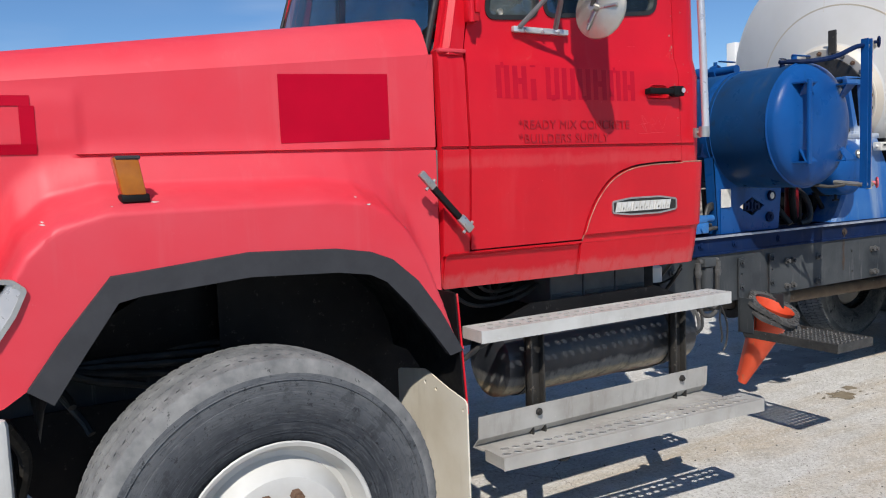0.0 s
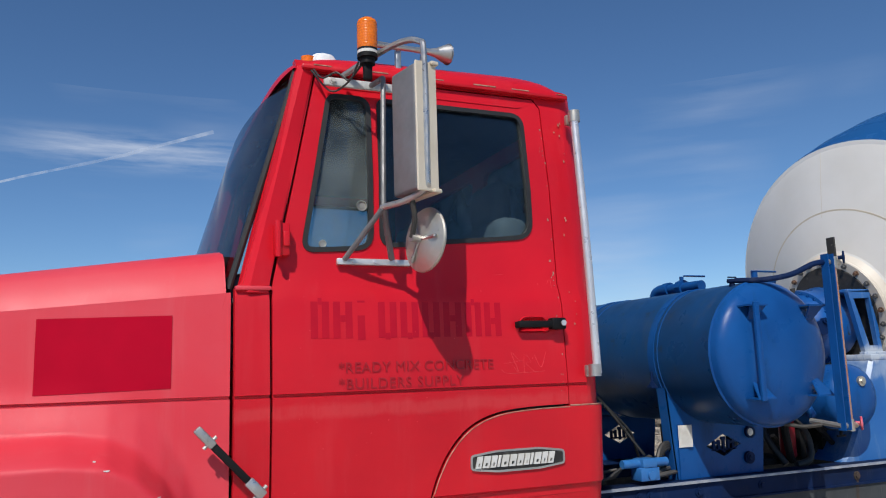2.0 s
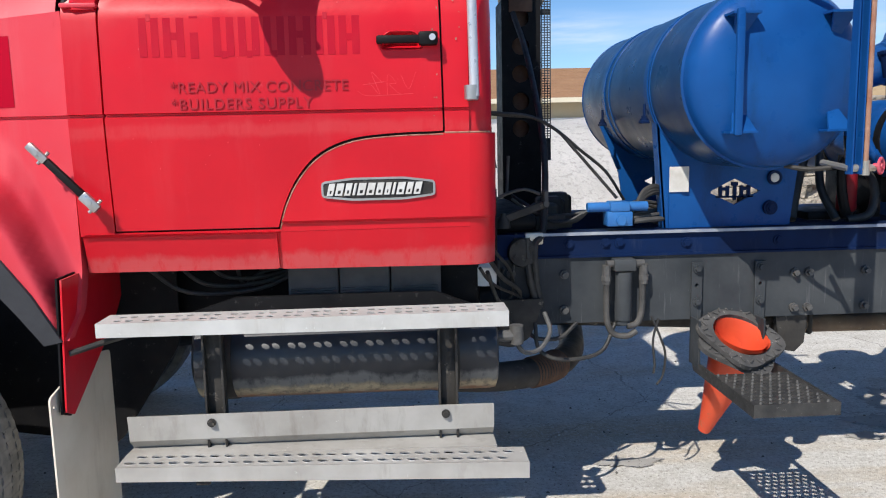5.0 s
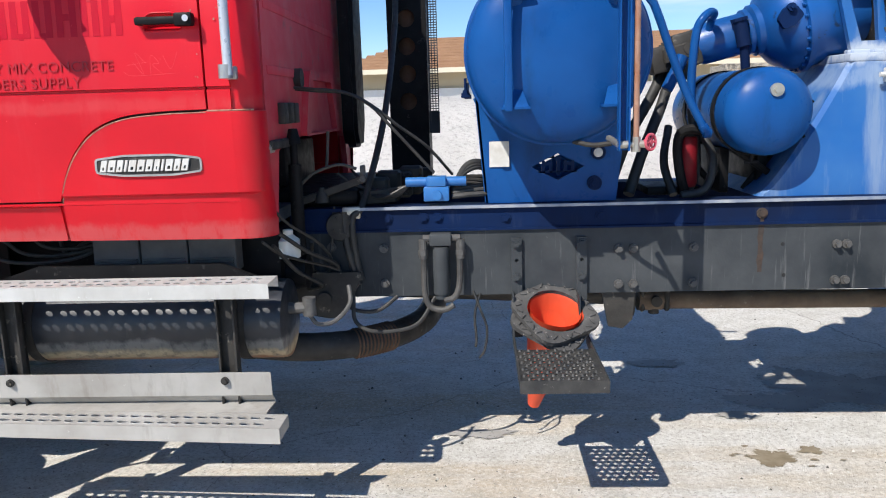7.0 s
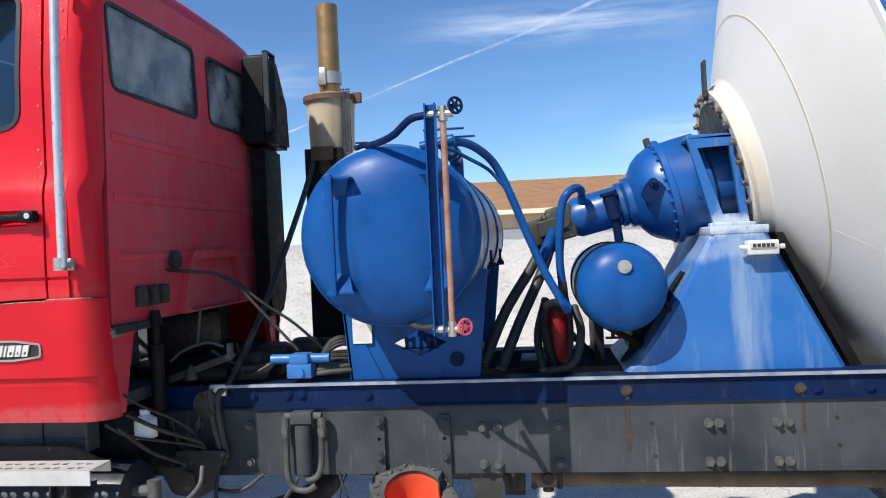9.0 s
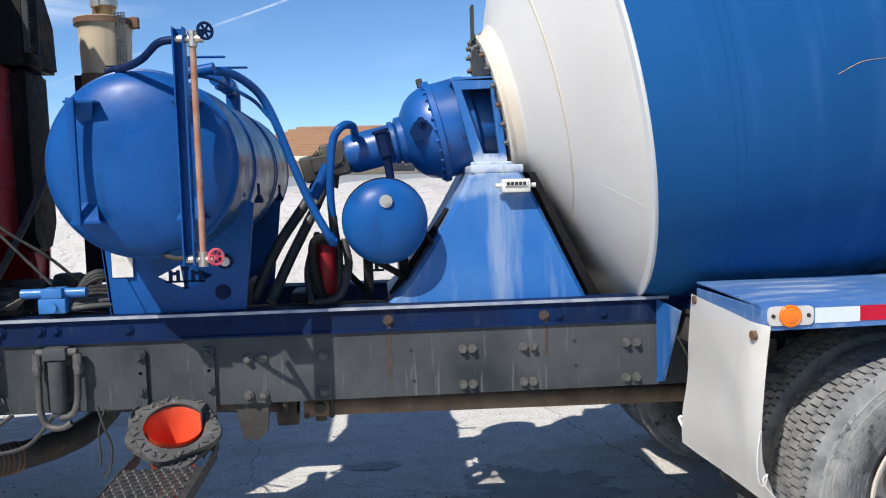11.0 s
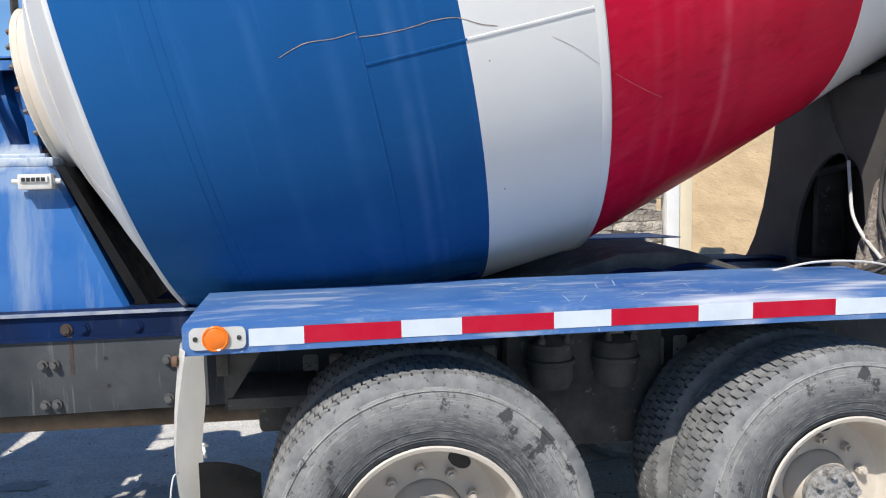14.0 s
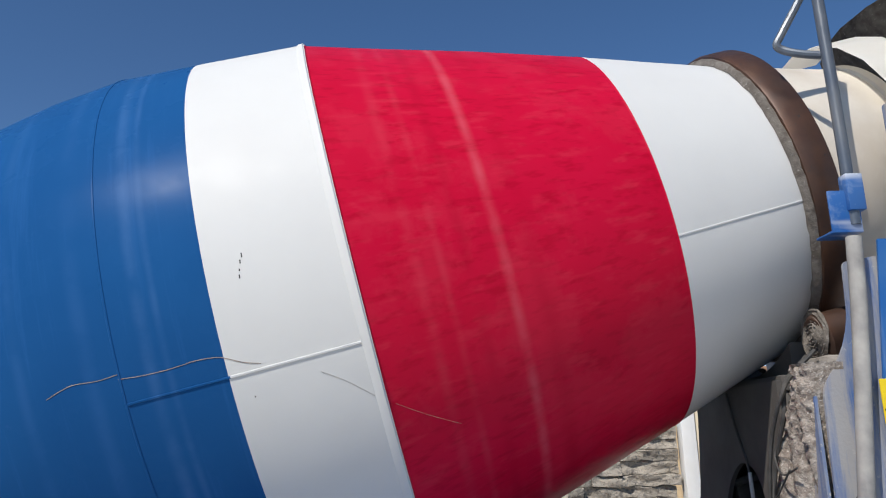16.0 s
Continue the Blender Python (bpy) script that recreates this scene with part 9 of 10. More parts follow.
motor = part("hydraulic_motor", bm, GEAR_BLUE, truck, "blue hydraulic drum motor", smooth=30)
bm = bmesh.new()
box(bm, (-2.07, -0.085, -0.09), (-1.95, 0.085, 0.080), 0.015, 2, GM)
box(bm, (-2.17, -0.060, -0.085), (-2.06, 0.060, 0.045), 0.012, 2, GM)
box(bm, (-2.12, -0.095, -0.05), (-2.00, -0.07, 0.03), 0.008, 1, GM)
for dy in (-0.05, 0.05):
    cyl(bm, GM @ Vector((-2.04, dy, -0.08)), GM @ Vector((-2.06, dy, -0.14)), 0.026, seg=12)
bolts(bm, [GM @ Vector((-2.08, 0.05, 0.04)), GM @ Vector((-2.08, -0.05, 0.04))], (-1, 0, -0.2), 0.012, 0.02)
cyl(bm, GM @ Vector((-2.0, -0.086, 0.0)), GM @ Vector((-2.0, -0.10, 0.0)), 0.03, seg=14)
part("motor_manifold", bm, GRIME, motor, "grimy steel motor manifold")
bm = bmesh.new()
cyl(bm, GM @ Vector((-1.78, -0.115, 0.06)), GM @ Vector((-1.78, -0.115, -0.06)), 0.03, seg=14)
cyl(bm, GM @ Vector((-1.78, -0.115, -0.06)), GM @ Vector((-1.79, -0.10, -0.17)), 0.02, seg=12)
cyl(bm, GM @ Vector((-1.78, -0.115, 0.06)), GM @ Vector((-1.78, -0.115, 0.075)), 0.038, seg=8)
part("motor_port", bm, BLUE_DARK, motor)
bm = bmesh.new()
box(bm, (-1.56, -0.01, 0.24), (-1.53, 0.01, 0.285), 0.004, 1, GM)
part("lifting_eye", bm, GRIME, gear)

# ---- front pedestal ----
def pedestal_outline(z):
    t = (z - 1.163) / (1.70 - 1.163)
    left = 4.706 + 0.365 * (t ** 0.80)
    right = 5.553 - 0.255 * t
    return left, right


bm = bmesh.new()
loops = []
for k in range(15):
    z = 1.163 + (1.70 - 1.163) * k / 14
    l_, r_ = pedestal_outline(z)
    ins = 0.055 * k / 14
    y0, y1 = 3.025 + ins, 2 * YC - 3.025 - ins
    c = 0.02
    loops.append([Vector(p) for p in ((l_ + c, y0, z), (r_ - c, y0, z), (r_, y0 + c, z), (r_, y1 - c, z), (r_ - c, y1, z), (l_ + c, y1, z), (l_, y1 - c, z), (l_, y0 + c, z))])
rings(bm, loops)
ped = part("front_pedestal", bm, PED_BLUE, truck, "blue drum pedestal streaked with cement dust", smooth=30)
bm = bmesh.new()
box(bm, (5.07, 3.078, 1.70), (5.30, 2 * YC - 3.078, 1.735), 0.006)
box(bm, (5.08, 3.12, 1.73), (5.26, 3.16, 1.75), 0.005)
part("pedestal_cap", bm, PED_BLUE, ped)
bm = bmesh.new()
for y in (3.13, 2 * YC - 3.16):
    plate(bm, [(5.10, 1.735), (5.24, 1.735), (5.20, 2.11), (5.005, 2.10)], [[(5.135, 1.785), (5.205, 1.785), (5.172, 2.065), (5.045, 2.06)]], 0.03, SIDE(y))
box(bm, (5.005, 3.13, 2.095), (5.20, 2 * YC - 3.13, 2.115), 0.004, 1)
part("gearbox_yoke", bm, PED_BLUE, ped, "blue bolted yoke holding the gearbox", smooth=0)
bm = bmesh.new()
box(bm, (5.195, 3.005, 1.615), (5.315, 3.06, 1.672), 0.006)
box(bm, (5.205, 2.998, 1.640), (5.305, 3.006, 1.665), 0.003, 1)
cyl(bm, (5.17, 3.03, 1.645), (5.34, 3.03, 1.645), 0.010, seg=10)
ctr = part("revolution_counter", bm, PALE, truck, "white mechanical drum revolution counter")
bm = bmesh.new()
for k in range(5):
    box(bm, (5.213 + 0.017 * k, 2.996, 1.645), (5.226 + 0.017 * k, 2.999, 1.659))
part("counter_wheel", bm, INK, ctr, smooth=0)
bm = bmesh.new()
plate(bm, [(5.315, 1.70), (5.345, 1.70), (5.62, 1.165), (5.575, 1.165)], [], 0.7, SIDE(3.06))
part("pedestal_back_edge", bm, BLACK, ped)

# ---- rear fender with tape, lamp and flap ----
for flip in (False, True):
    bm = bmesh.new()
    prof = [(2.185, 1.148), (2.185, 1.226), (2.20, 1.233), (2.55, 1.246), (2.70, 1.250), (2.70, 1.244), (2.55, 1.240), (2.20, 1.226), (2.192, 1.222), (2.192, 1.148)]
    rings(bm, [[Vector((x, y, z + dz)) for y, z in prof] for x, dz in ((5.905, 0), (6.3, 0.004), (7.0, 0.010), (7.8, 0.010), (8.28, 0.004))])
    box(bm, (5.905, 2.192, 1.148), (5.912, 2.70, 1.225), 0.002, 1)
    fen = part("rear_fender", mirrored(bm) if flip else bm, BLUE_FENDER, truck, "scraped blue flat fender over the rear wheels", smooth=30)
    near_fender = fen if not flip else near_fender
    x = 6.088
    for k in range(12):
        w = (0.154 if k == 0 else 0.178) if k % 2 == 0 else 0.279
        if x + w > 8.27:
            w = 8.27 - x
        if w < 0.03:
            break
        dz = lerp_at([(5.9, 0), (6.3, 0.004), (7.0, 0.010), (7.8, 0.010), (8.28, 0.004)], x + w / 2)
        bm = bmesh.new()
        box(bm, (x, 2.1825, 1.166 + dz), (x + w, 2.186, 1.216 + dz))
        part("reflective_tape", mirrored(bm) if flip else bm, TAPE_RED if k % 2 else TAPE_WHITE, fen, "red reflective tape" if k % 2 else "white reflective tape", smooth=0)
        x += w
    bm = bmesh.new()
    plate(bm, rounded([(5.925, 1.165), (6.08, 1.165), (6.08, 1.228), (5.925, 1.228)], 0.02), [], 0.008, SIDE(2.177))
    lm = part("side_lamp", mirrored(bm) if flip else bm, ALU, truck, "round amber side lamp on an aluminium plate", smooth=30)
    bm = bmesh.new()
    lathe(bm, [(2.177, 0.037), (2.169, 0.037), (2.166, 0.033), (2.168, 0.030), (2.164, 0.022), (2.162, 0.010), (2.162, 0.0)], Matrix.Translation((5.998, 0, 1.197)) @ pose(0, 0, 0, 0, 0, 90), 28)
    part("amber_lens", mirrored(bm) if flip else bm, AMBER, lm, smooth=50)
    for xx in (5.942, 6.062):
        bm = bmesh.new()
        cyl(bm, (xx, 2.177, 1.197), (xx, 2.174, 1.197), 0.007, seg=10)
        part("lamp_screw", mirrored(bm) if flip else bm, GRIME, lm)
    # white sheet flap
    bm = bmesh.new()
    rows = []
    for i in range(15):
        t = i / 14
        z = 1.205 - 0.60 * t
        row = []
        for j in range(21):
            u = j / 20
            y = 2.148 + 0.55 * u + 0.02 * t - (0.03 * math.sin(t * 3) * (1 - u))
            x = 5.895 + 0.024 * max(0, 1 - u / 0.12) * (1 - 0.5 * t) - 0.012 * u - 0.030 * math.sin(t * math.pi) * (1 - u) - 0.03 * t * u + 0.012 * noise.noise((u * 2, t * 3, 1)) + 0.05 * max(0, t - 0.75) * 4 * (1 - u) ** 2
            zz = z - 0.05 * t * (1 - u) ** 2 - 0.035 * (1 - u) * (1 - t)
            row.append(Vector((x, y, zz)))
        rows.append(row)
    rings(bm, rows, False, False)
    bmesh.ops.solidify(bm, geom=bm.faces[:], thickness=0.005)
    flp = part("fender_flap", mirrored(bm) if flip else bm, FLAP_WHITE, truck, "wavy white plastic flap bolted to the fender's end", smooth=50)
    for y, z in ((2.19, 1.135), (2.66, 1.185)):
        bm = bmesh.new()
        cyl(bm, (5.875, y, z), (5.889, y, z), 0.016, seg=14)
        part("flap_bolt", mirrored(bm) if flip else bm, RUST, flp)
    bm = bmesh.new()
    rows = [[Vector((5.885 + 0.185 * t, 2.44 + 0.07 * math.sin(t * 1.57), z + dz)) for z, dz in ((0.745 - 0.075 * t ** 1.5, 0), (0.60, 0), (0.44 + 0.13 * (1 - t) ** 2, 0.01 * math.sin(t * 5)))] for t in (0, 0.1, 0.25, 0.4, 0.55, 0.7, 0.85, 1.0)]
    rings(bm, rows, False, False)
    bmesh.ops.solidify(bm, geom=bm.faces[:], thickness=0.005)
    part("lower_flap", mirrored(bm) if flip else bm, UNDER, flp, "torn grey rubber flap folded back beside the tyre")
    bm = bmesh.new()
    tube(bm, [(5.885, 2.14, 0.83), (5.872, 2.125, 0.82), (5.862, 2.122, 0.74), (5.872, 2.128, 0.668), (5.89, 2.13, 0.652), (5.902, 2.13, 0.69), (5.888, 2.13, 0.66), (5.952, 2.13, 0.589), (6.03, 2.14, 0.536)], 0.0024, 6)
    part("tie_wire", mirrored(bm) if flip else bm, PALE, flp)
    bm = bmesh.new()
    tube(bm, [(5.87, 2.70, 0.71), (5.85, 2.74, 0.70), (5.86, 2.72, 0.66)], 0.006, 6)
    part("tie_wire", mirrored(bm) if flip else bm, FLAP_WHITE, flp)
    bm = bmesh.new()
    box(bm, (5.92, 2.50, 1.10), (8.2, 2.90, 1.125), 0.004)
    box(bm, (5.93, 2.60, 0.98), (5.97, 2.95, 1.12), 0.004)
    box(bm, (7.25, 2.45, 1.09), (7.30, 2.95, 1.14), 0.004)
    part("fender_support", mirrored(bm) if flip else bm, UNDER, truck)
# bright scratches on the near fender's top
rng = random.Random(21)
for k in range(44):
    x, y = rng.gauss(7.2, 0.30), rng.uniform(2.21, 2.6)
    a, ln = rng.choice((0.1, 0.3, -0.2, 2.6, 1.2)) + rng.uniform(-0.25, 0.25), rng.uniform(0.03, 0.13)
    w = rng.uniform(0.0005, 0.0014)
    bend = rng.uniform(-0.08, 0.08)
    pts = []
    for q in range(6):
        f = q / 5
        px, py = x + ln * f * math.cos(a + bend * f), y + ln * f * math.sin(a + bend * f)
        if 5.93 < px < 8.2 and 2.205 < py < 2.68:
            pts.append(Vector((px, py, 1.2330 + 0.0372 * (py - 2.2) + lerp_at([(5.9, 0), (6.3, 0.004), (7.0, 0.010), (7.8, 0.010), (8.28, 0.004)], px) + 0.0012)))
    if len(pts) > 2:
        bm = bmesh.new()
        nrm = Vector((-math.sin(a), math.cos(a), 0.03 * math.cos(a)))
        rings(bm, [[p - nrm * w * (0.4 + math.sin(3.14 * q / len(pts))), p + nrm * w * (0.4 + math.sin(3.14 * q / len(pts)))] for q, p in enumerate(pts)], False, False)
        part("paint_scratch", bm, TAPE_WHITE, near_fender, "pale scratch in the blue paint", smooth=0)
# suspension between the wheels
bm = bmesh.new()
box(bm, (6.98, 2.86, 0.55), (7.62, 2.95, 1.06), 0.02)
plate(bm, [(6.75, 0.62), (7.85, 0.62), (7.55, 0.92), (7.05, 0.92)], [], 0.07, SIDE(2.87))
part("suspension_hanger", bm, UNDER, truck, "cement-dusted suspension hanger")
for x in (7.14, 7.40):
    bm = bmesh.new()
    lathe(bm, [(0.0, 0.0), (0.0, 0.07), (0.03, 0.085), (0.09, 0.085), (0.095, 0.095), (0.11, 0.095), (0.115, 0.085), (0.17, 0.08), (0.20, 0.04), (0.21, 0.0)], Matrix.Translation((x, 2.80, 0.82)) @ pose(0, 0, 0, 0, -90, 0), 28)
    bolts(bm, [(x + 0.05, 2.74, 1.0), (x - 0.05, 2.74, 1.0)], (0, 0, 1), 0.01, 0.05)
    part("brake_chamber", bm, UNDER, truck, "dusty round brake chamber", smooth=35)
bm = bmesh.new()
plate(bm, [(5.95, 1.12), (6.16, 1.12), (6.10, 1.09), (5.95, 0.86)], [], 0.01, SIDE(2.62))
box(bm, (5.96, 2.6, 0.86), (6.25, 2.95, 0.90), 0.005)
box(bm, (6.05, 2.7, 0.74), (6.2, 2.92, 0.86), 0.02)
part("fender_brace", bm, UNDER, truck)
for k in range(18):
    x = 6.2 + 0.1 * k
    bm = bmesh.new()
    box(bm, (x, 2.93, 0.84 + 0.06 * noise.noise((k, 1, 1))), (x + 0.06, 2.95, 0.96), 0.008, 1)
    part("cement_lump", bm, CEMENT, near_rail, "lump of dried cement on the rail")

for flip in (False, True):
    bm = bmesh.new()
    plate(bm, [(2.68, 1.14), (2.925, 1.15), (2.925, 0.80), (2.86, 0.82)], [], 0.012, FRONT(5.825))
    part("fender_gusset", mirrored(bm) if flip else bm, BLUE_DUSTY, truck, "blue gusset below the fender's front end", smooth=0)
# deck between the rails under the drum
bm = bmesh.new()
box(bm, (5.92, 2.72, 1.12), (8.6, 2 * YC - 2.72, 1.15), 0.004)
part("deck_plate", bm, BLUE_DARK, truck)
bm = bmesh.new()
plate(bm, [(6.6, 1.15), (8.22, 1.15), (7.80, 1.30), (7.50, 1.297), (7.2, 1.215)], [], 0.62, SIDE(3.0))
part("drip_tray", bm, UNDER, truck, "dark plate tray below the drum", smooth=30)
hoses("deck_hose", [[(7.1 + 0.05 * k, 2.80, 1.17), (7.3 + 0.1 * k, 2.84 + 0.03 * k, 1.20 + 0.02 * (k % 3)), (7.8 + 0.05 * k, 2.80 + 0.04 * k, 1.18)] for k in range(7)], 0.012, BLUE_DARK, truck, "dark hose lying on the deck")

# ---- rear pedestal, rollers, ladder ----
bm = bmesh.new()
half = [(0.86, 1.06), (0.74, 1.14), (0.66, 1.25), (0.58, 1.42), (0.52, 1.62), (0.47, 1.90), (0.47, 2.02)]
outer = [(YC + y, z) for y, z in half] + [(YC - y, z) for y, z in reversed(half)]
hole = [(YC + 0.30, 1.12), (YC + 0.27, 1.32), (YC + 0.23, 1.45), (YC + 0.12, 1.62), (YC - 0.02, 1.70), (YC - 0.14, 1.69), (YC - 0.23, 1.60), (YC - 0.26, 1.42), (YC - 0.28, 1.12)]
plate(bm, outer, [rounded(hole, 0.10, 4)], 0.02, FRONT(8.70))
rp = part("rear_pedestal", bm, PED_BLACK, truck, "black rear drum pedestal with an arched opening", smooth=25)
bm = bmesh.new()
plate(bm, outer, [], 0.02, FRONT(9.05))
part("back_plate", bm, PED_BLACK, rp, smooth=25)
for lo_, hi_, nm in (((8.72, YC + 0.44, 1.17), (9.05, YC + 0.47, 1.98), "side_plate"), ((8.72, YC - 0.47, 1.17), (9.05, YC - 0.44, 1.98), "side_plate"), ((8.72, YC - 0.6, 1.14), (9.05, YC + 0.6, 1.17), "base_plate"), ((8.72, YC - 0.48, 1.98), (9.30, YC + 0.48, 2.04), "top_plate")):
    bm = bmesh.new()
    box(bm, lo_, hi_, 0.004)
    part(nm, bm, PED_BLACK, rp)
bm = bmesh.new()
box(bm, (8.74, YC + 0.15, 1.18), (8.9, YC + 0.19, 1.62), 0.01)
cyl(bm, (8.73, YC + 0.15, 1.60), (8.90, YC + 0.02, 1.66), 0.02, seg=10)
part("pedestal_gusset", bm, GRIME, rp)
bm = bmesh.new()
arc = [(YC + 0.80 * math.cos(a), 2.86 + 0.80 * math.sin(a)) for a in [math.radians(-121 + 62 * k / 20) for k in range(21)]]
plate(bm, [(YC - 0.412, 2.0), (YC + 0.412, 2.0)] + [p for p in reversed(arc)], [], 0.16, FRONT(8.80))
part("roller_beam", bm, PED_BLACK, rp, "dark cross beam below the roller track", smooth=25)
# Added dark plate: stands in for the black shade between drum and pedestal
bm = bmesh.new()
box(bm, (9.06, YC - 0.62, 1.95), (9.08, YC + 0.30, 2.18), 0.004, 1)
part("cross_plate", bm, PED_BLACK, rp)
# cement-plastered near leg
bm = bmesh.new()
loops = []
LEG_IN = [(1.16, 3.205), (1.42, 3.13), (1.60, 3.04), (1.80, 2.91), (1.90, 2.84), (2.03, 2.74)]
for k in range(90):
    t = k / 89
    z = 1.16 + 0.90 * t
    y0, y1 = lerp_at(LEG_IN, z) + 0.010 * noise.noise((z * 7, 2, 0)) + 0.006 * noise.noise((z * 40, 3, 0)), 2.78 - 0.17 * t
    n = 44
    row = []
    for j in range(n):
        u = j / (n - 1)
        y = y0 + (y1 - y0) * u
        flute = 0.012 * math.sin(y * 62 + 0.6 * math.sin(z * 3)) * (1 - ease(1.75, 1.95, z))
        grit = ease(1.62, 1.82, z)
        bump = 0.012 * noise.noise((y * 9, z * 6, 3)) + (0.006 + 0.012 * grit) * noise.noise((y * 40, z * 40, 5)) + 0.008 * grit * noise.noise((y * 90, z * 90, 7))
        row.append(Vector((8.690 - 0.035 * math.sin(u * math.pi) ** 0.6 - bump - flute, y, z)))
    row += [Vector((8.80, y1, z)), Vector((8.80, y0, z))]
    loops.append(row)
rings(bm, loops)
part("support_leg", bm, CRUST, truck, "steel leg plastered with dried cement", smooth=50)
bm = bmesh.new()
plate(bm, [(2.632, 1.16), (2.81, 1.16), (2.68, 1.98), (2.65, 2.04), (2.632, 2.0)], [], 0.012, FRONT(8.690))
part("leg_sheet", bm, LEG, truck, "cement-streaked front sheet of the leg", smooth=0)
bm = bmesh.new()
plate(bm, rounded([(8.70, 1.16), (8.98, 1.16), (8.98, 2.44), (8.855, 2.42), (8.845, 2.20), (8.80, 2.08), (8.72, 1.98)], [0, 0, 0, 0.02, 0.06, 0.06, 0.05]), [], 0.012, SIDE(2.615))
part("leg_sheet", bm, LEG, truck, "cement-streaked side sheet of the leg", smooth=25)
bm = bmesh.new()
lathe(bm, [(-0.09, 0.03), (-0.09, 0.085), (-0.075, 0.10), (0.075, 0.10), (0.09, 0.085), (0.09, 0.03)], Matrix.Translation((8.935, 2.870, 2.185)) @ pose(0, 0, 0, 0, -13, 0), 32)
rol = part("drum_roller", bm, RUST_BAND, truck, "rusty drum support roller", smooth=30)
bm = bmesh.new()
loops = []
for k in range(15):
    s = -0.088 - 0.0012 * k - 0.008 * (k % 2)
    r = 0.104 * (1 - k / 16)
    row = []
    for i in range(40):
        a = 2 * math.pi * i / 40
        j_ = 0.005 * noise.noise((math.cos(a) * 3, math.sin(a) * 3, k * 0.8)) + 0.004 * noise.noise((math.cos(a) * 9, math.sin(a) * 9, k * 1.7))
        row.append(Matrix.Translation((8.935, 2.870, 2.185)) @ Vector((s + 0.8 * j_, (r + j_) * math.cos(a), (r + j_) * math.sin(a))))
    loops.append(row)
rings(bm, loops)
part("cement_crust", bm, CEMENT_DARK, rol, "spiral crust of dried cement on the roller's end", smooth=30)
bm = bmesh.new()
box(bm, (8.82, 2.76, 1.98), (9.02, 2.97, 2.10), 0.02)
part("roller_bracket", bm, CEMENT, rol)
bm = bmesh.new()
lathe(bm, [(-0.09, 0.0), (-0.09, 0.085), (-0.075, 0.10), (0.075, 0.10), (0.09, 0.085), (0.09, 0.0)], Matrix.Translation((8.935, 2 * YC - 2.870, 2.185)) @ pose(0, 0, 0, 0, -13, 0), 32)
rol_far = part("drum_roller", bm, RUST_BAND, truck, "rusty drum support roller", smooth=30)
bm = bmesh.new()
box(bm, (8.82, 3.72, 1.98), (9.02, 4.06, 2.13), 0.02)
part("roller_bracket", bm, CEMENT_DARK, rol_far)
LX = 8.640
hoses("grease_line", [[(8.80, 2.80, 2.12), (8.70, 2.80, 2.03), (LX, 2.77, 1.96), (LX - 0.01, 2.87, 1.82), (LX - 0.01, 2.95, 1.62), (LX - 0.01, 2.96, 1.42), (LX - 0.01, 2.88, 1.28), (LX - 0.02, 2.78, 1.20)], [(8.78, 2.83, 2.10), (8.68, 2.82, 2.0), (LX + 0.01, 2.80, 1.88), (LX, 2.90, 1.70), (LX, 2.95, 1.50), (LX, 2.90, 1.36), (LX - 0.01, 2.84, 1.24)]], 0.009, HOSE_GREY, truck, "grease line looping over the leg")
hoses("white_conduit", [[(8.675, 3.24, 1.66), (8.668, 3.215, 1.55), (8.664, 3.185, 1.42), (8.655, 3.10, 1.33), (8.64, 2.97, 1.25), (8.60, 2.85, 1.20)]], 0.008, PALE, truck, "white conduit along the pedestal's opening")
hoses("pedestal_cable", [[(8.695, 3.46, 2.0), (8.69, 3.38, 1.85), (8.685, 3.29, 1.72), (8.68, 3.25, 1.64)]], 0.006, HOSE_GREY, truck, "thin cable on the black pedestal")
hoses("leg_wire", [[(LX, 2.84, 1.80), (LX - 0.01, 2.87, 1.735), (LX - 0.02, 2.82, 1.68), (LX - 0.02, 2.77, 1.675), (LX - 0.01, 2.70, 1.70)], [(LX - 0.01, 2.905, 1.64), (LX - 0.02, 2.905, 1.585), (LX - 0.02, 2.86, 1.60), (LX - 0.02, 2.74, 1.69)], [(8.84, 2.60, 1.78), (8.80, 2.575, 1.66), (8.73, 2.57, 1.58), (8.70, 2.575, 1.60)], [(8.86, 2.59, 1.52), (8.80, 2.57, 1.44), (8.74, 2.57, 1.38), (8.72, 2.58, 1.26)]], 0.0038, HOSE_GREY, truck, "thin dark wire looped over the crusted leg", 6)
hoses("control_hose", [[(8.30 + 0.02 * k, 2.68 + 0.02 * k, 1.17 + 0.015 * k), (8.46, 2.58 + 0.02 * k, 1.20 + 0.03 * k), (8.75, 2.50 + 0.02 * k, 1.30 + 0.03 * k), (9.0, 2.45 + 0.02 * k, 1.38 + 0.03 * k)] for k in range(4)], 0.014, HOSE_GREY, truck, "dusty control hose")
hoses("blue_control_hose", [[(8.38, 2.62, 1.20), (8.55, 2.55, 1.265), (8.80, 2.48, 1.36), (9.05, 2.42, 1.47)]], 0.015, BLUE_DUSTY, truck, "worn blue control hose")
hoses("red_control_hose", [[(8.28, 2.66, 1.165), (8.45, 2.60, 1.21), (8.62, 2.55, 1.265)]], 0.012, DUSTY_RED, truck, "dusty red control hose")
hoses("air_line", [[(7.95, 2.64, 1.255), (8.12, 2.62, 1.285), (8.34, 2.62, 1.275), (8.5, 2.64, 1.23)]], 0.0045, PALE, truck, "white air line over the fender")
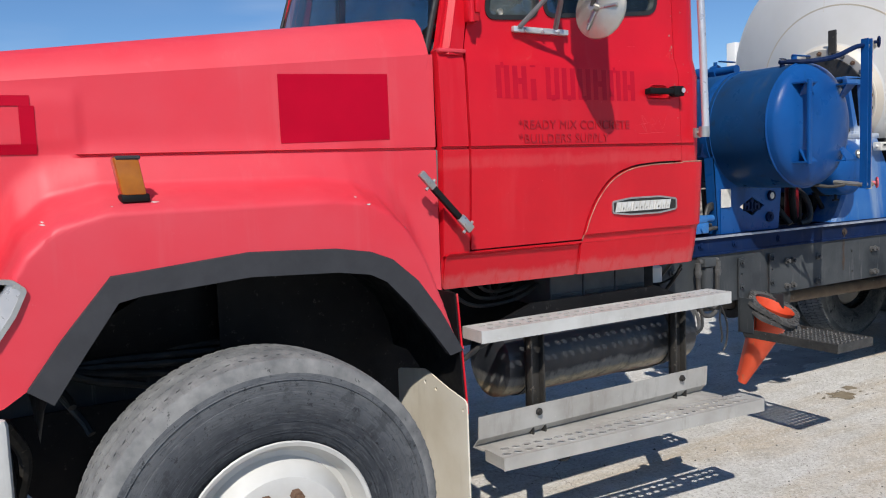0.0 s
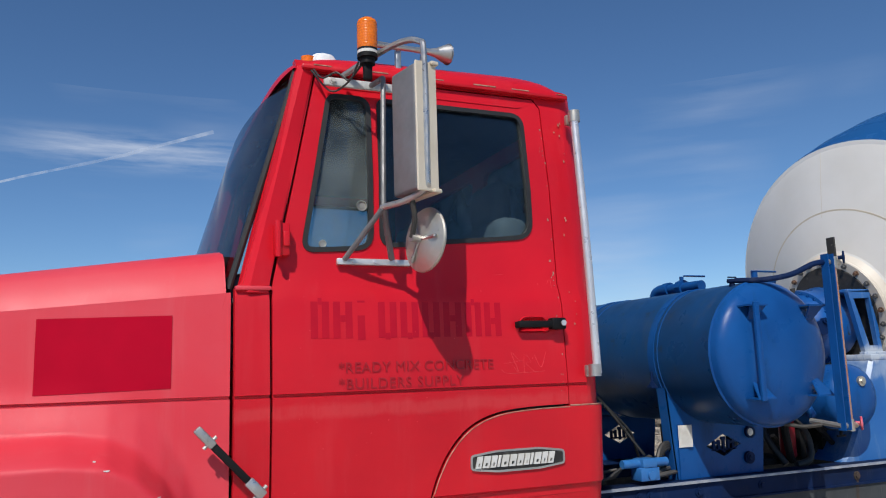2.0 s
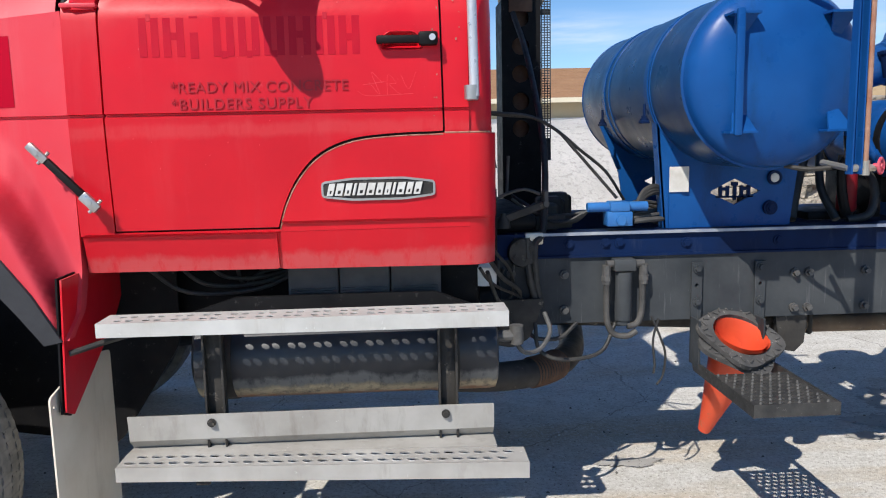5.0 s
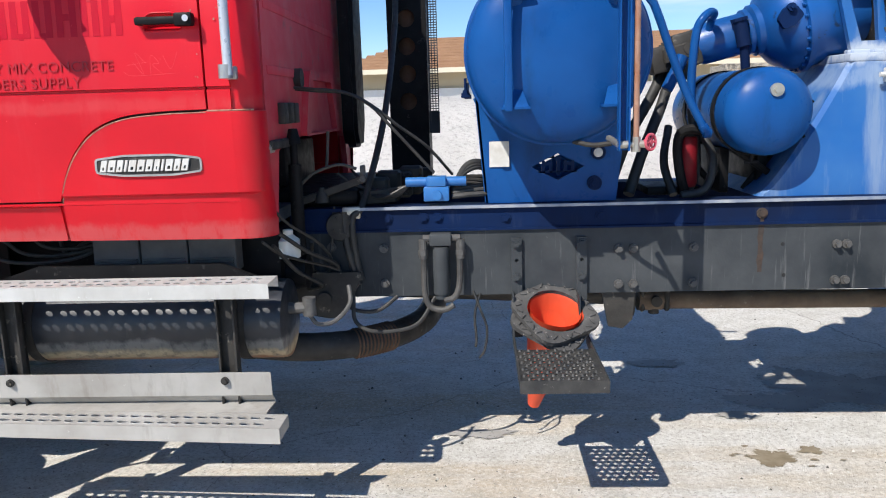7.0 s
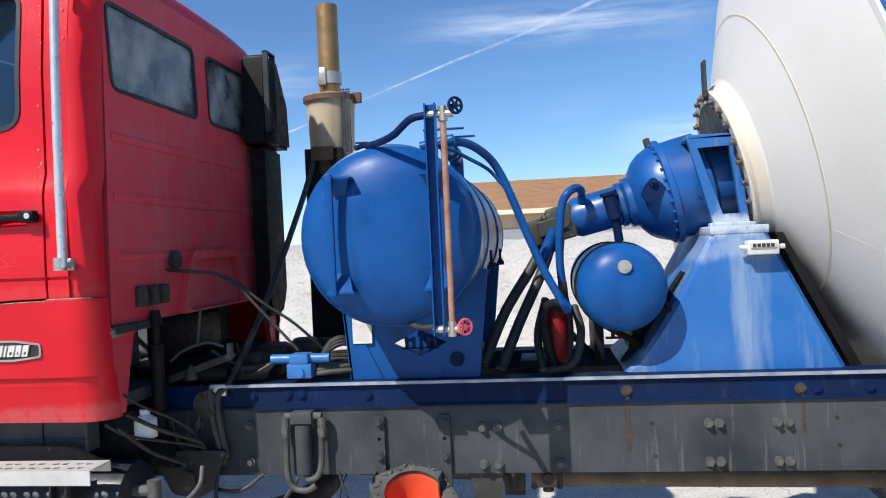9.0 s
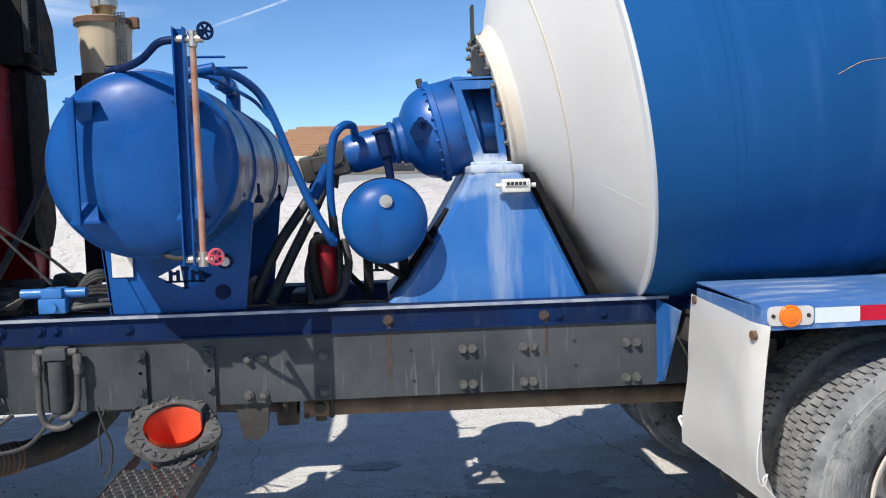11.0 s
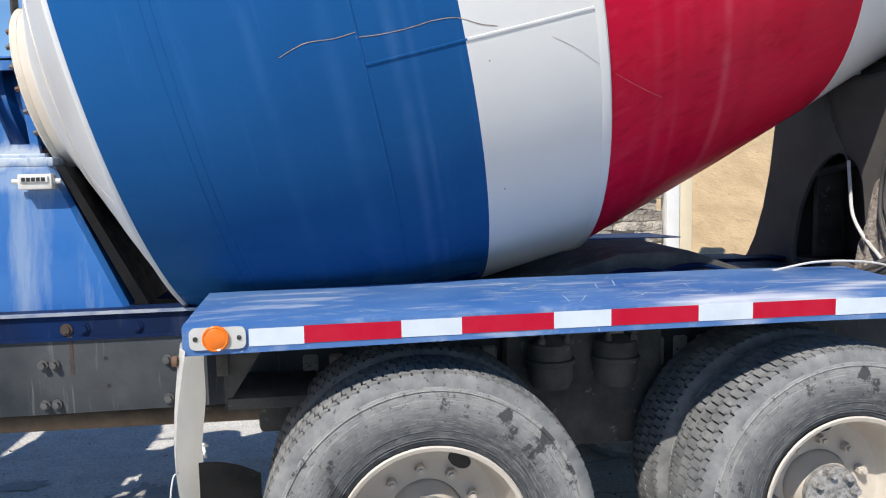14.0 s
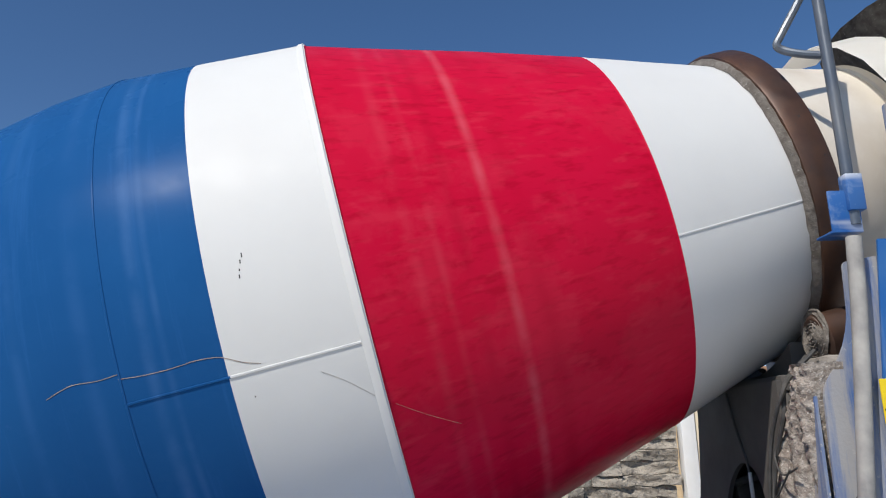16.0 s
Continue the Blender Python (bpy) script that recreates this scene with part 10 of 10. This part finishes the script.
# ladder side, post and guard rail
bm = bmesh.new()
tube(bm, [(8.74, 2.555, 1.25), (8.80, 2.555, 1.75), (8.855, 2.56, 2.2), (8.885, 2.57, 2.50)], 0.028, 12)
part("ladder_post", bm, TUBE_DUST, truck, "cement-streaked ladder post")
bm = bmesh.new()
plate(bm, [(8.90, 1.2), (9.45, 1.2), (9.45, 2.5), (8.99, 2.5), (8.93, 2.0)], [], 0.01, SIDE(2.60))
part("ladder_sheet", bm, BLUE_DUSTY, truck, "blue side sheet streaked with cement", smooth=0)
bm = bmesh.new()
box(bm, (8.905, 2.585, 1.765), (9.03, 2.592, 1.995), 0.002, 1)
stk = part("warning_label", bm, YELLOW, truck, "yellow warning label with black print", smooth=0)
bm = bmesh.new()
box(bm, (8.928, 2.582, 1.945), (9.02, 2.586, 1.98))
for k in range(7):
    box(bm, (8.913, 2.582, 1.778 + 0.015 * k), (9.015 - 0.02 * (k % 3), 2.586, 1.784 + 0.015 * k))
box(bm, (8.909, 2.582, 1.885), (9.025, 2.586, 1.894))
part("print_bars", bm, INK, stk, smooth=0)
bm = bmesh.new()
tube(bm, [(8.905, 2.585, 2.55), (8.905, 2.585, 2.95), (8.905, 2.60, 3.75)], 0.022, 12)
part("guard_post", bm, POST_STEEL, truck, "blue-grey guard rail post")
bm = bmesh.new()
tube(bm, [(8.905, 2.61, 3.24), (8.83, 2.65, 3.27), (8.785, 2.685, 3.305), (8.765, 2.69, 3.33), (8.785, 2.685, 3.37), (8.85, 2.67, 3.48), (8.905, 2.65, 3.58)], 0.016, 10)
part("guard_rail", bm, POST_STEEL, truck, "bent tube guard rail")
bm = bmesh.new()
box(bm, (8.815, 2.575, 2.525), (8.93, 2.585, 2.68), 0.004)
box(bm, (8.815, 2.575, 2.52), (8.93, 2.70, 2.53), 0.004)
box(bm, (8.88, 2.555, 2.60), (8.945, 2.61, 2.74), 0.006)
part("post_bracket", bm, BLUE_FENDER, truck, "blue scraped post bracket")
bm = bmesh.new()
plate(bm, rounded([(9.02, 2.35), (9.5, 2.35), (9.5, 2.47), (9.02, 2.47)], 0.01), [circle(9.06 + 0.045 * k, y, 0.014, 10) for k in range(9) for y in (2.385, 2.435)], 0.006, FLAT(2.5))
part("platform_step", bm, LEG, truck, smooth=0)
# charge hopper
bm = bmesh.new()
loops = []
for t in (0, 0.35, 0.7, 1.0):
    r = 0.34 + 0.34 * t
    loops.append([Vector((10.25 - 0.1 * t + r * math.cos(2 * math.pi * i / 24), YC + r * 1.15 * math.sin(2 * math.pi * i / 24), 3.05 + 0.75 * t)) for i in range(24)])
rings(bm, loops, True, False)
bmesh.ops.solidify(bm, geom=bm.faces[:], thickness=0.012)
part("charge_hopper", bm, CEMENT_DARK, truck, "cement-caked charge hopper", smooth=40)
bm = bmesh.new()
loops = []
for k in range(13):
    a = math.radians(80 + 190 * k / 12)
    loops.append([DM @ Vector((s, 0.66 * math.cos(a) * 1.0, 0.66 * math.sin(a))) for s in (3.0, 3.22)])
rings(bm, loops, False, False)
bmesh.ops.solidify(bm, geom=bm.faces[:], thickness=0.012)
part("hopper_frame", bm, FLAP_WHITE, truck, "pale blue frame hoop of the hopper", smooth=40)
for y in (-0.75, 0.63):
    bm = bmesh.new()
    box(bm, (9.2, YC + y, 1.16), (9.32, YC + y + 0.12, 3.1), 0.01)
    part("hopper_support", bm, LEG, truck)
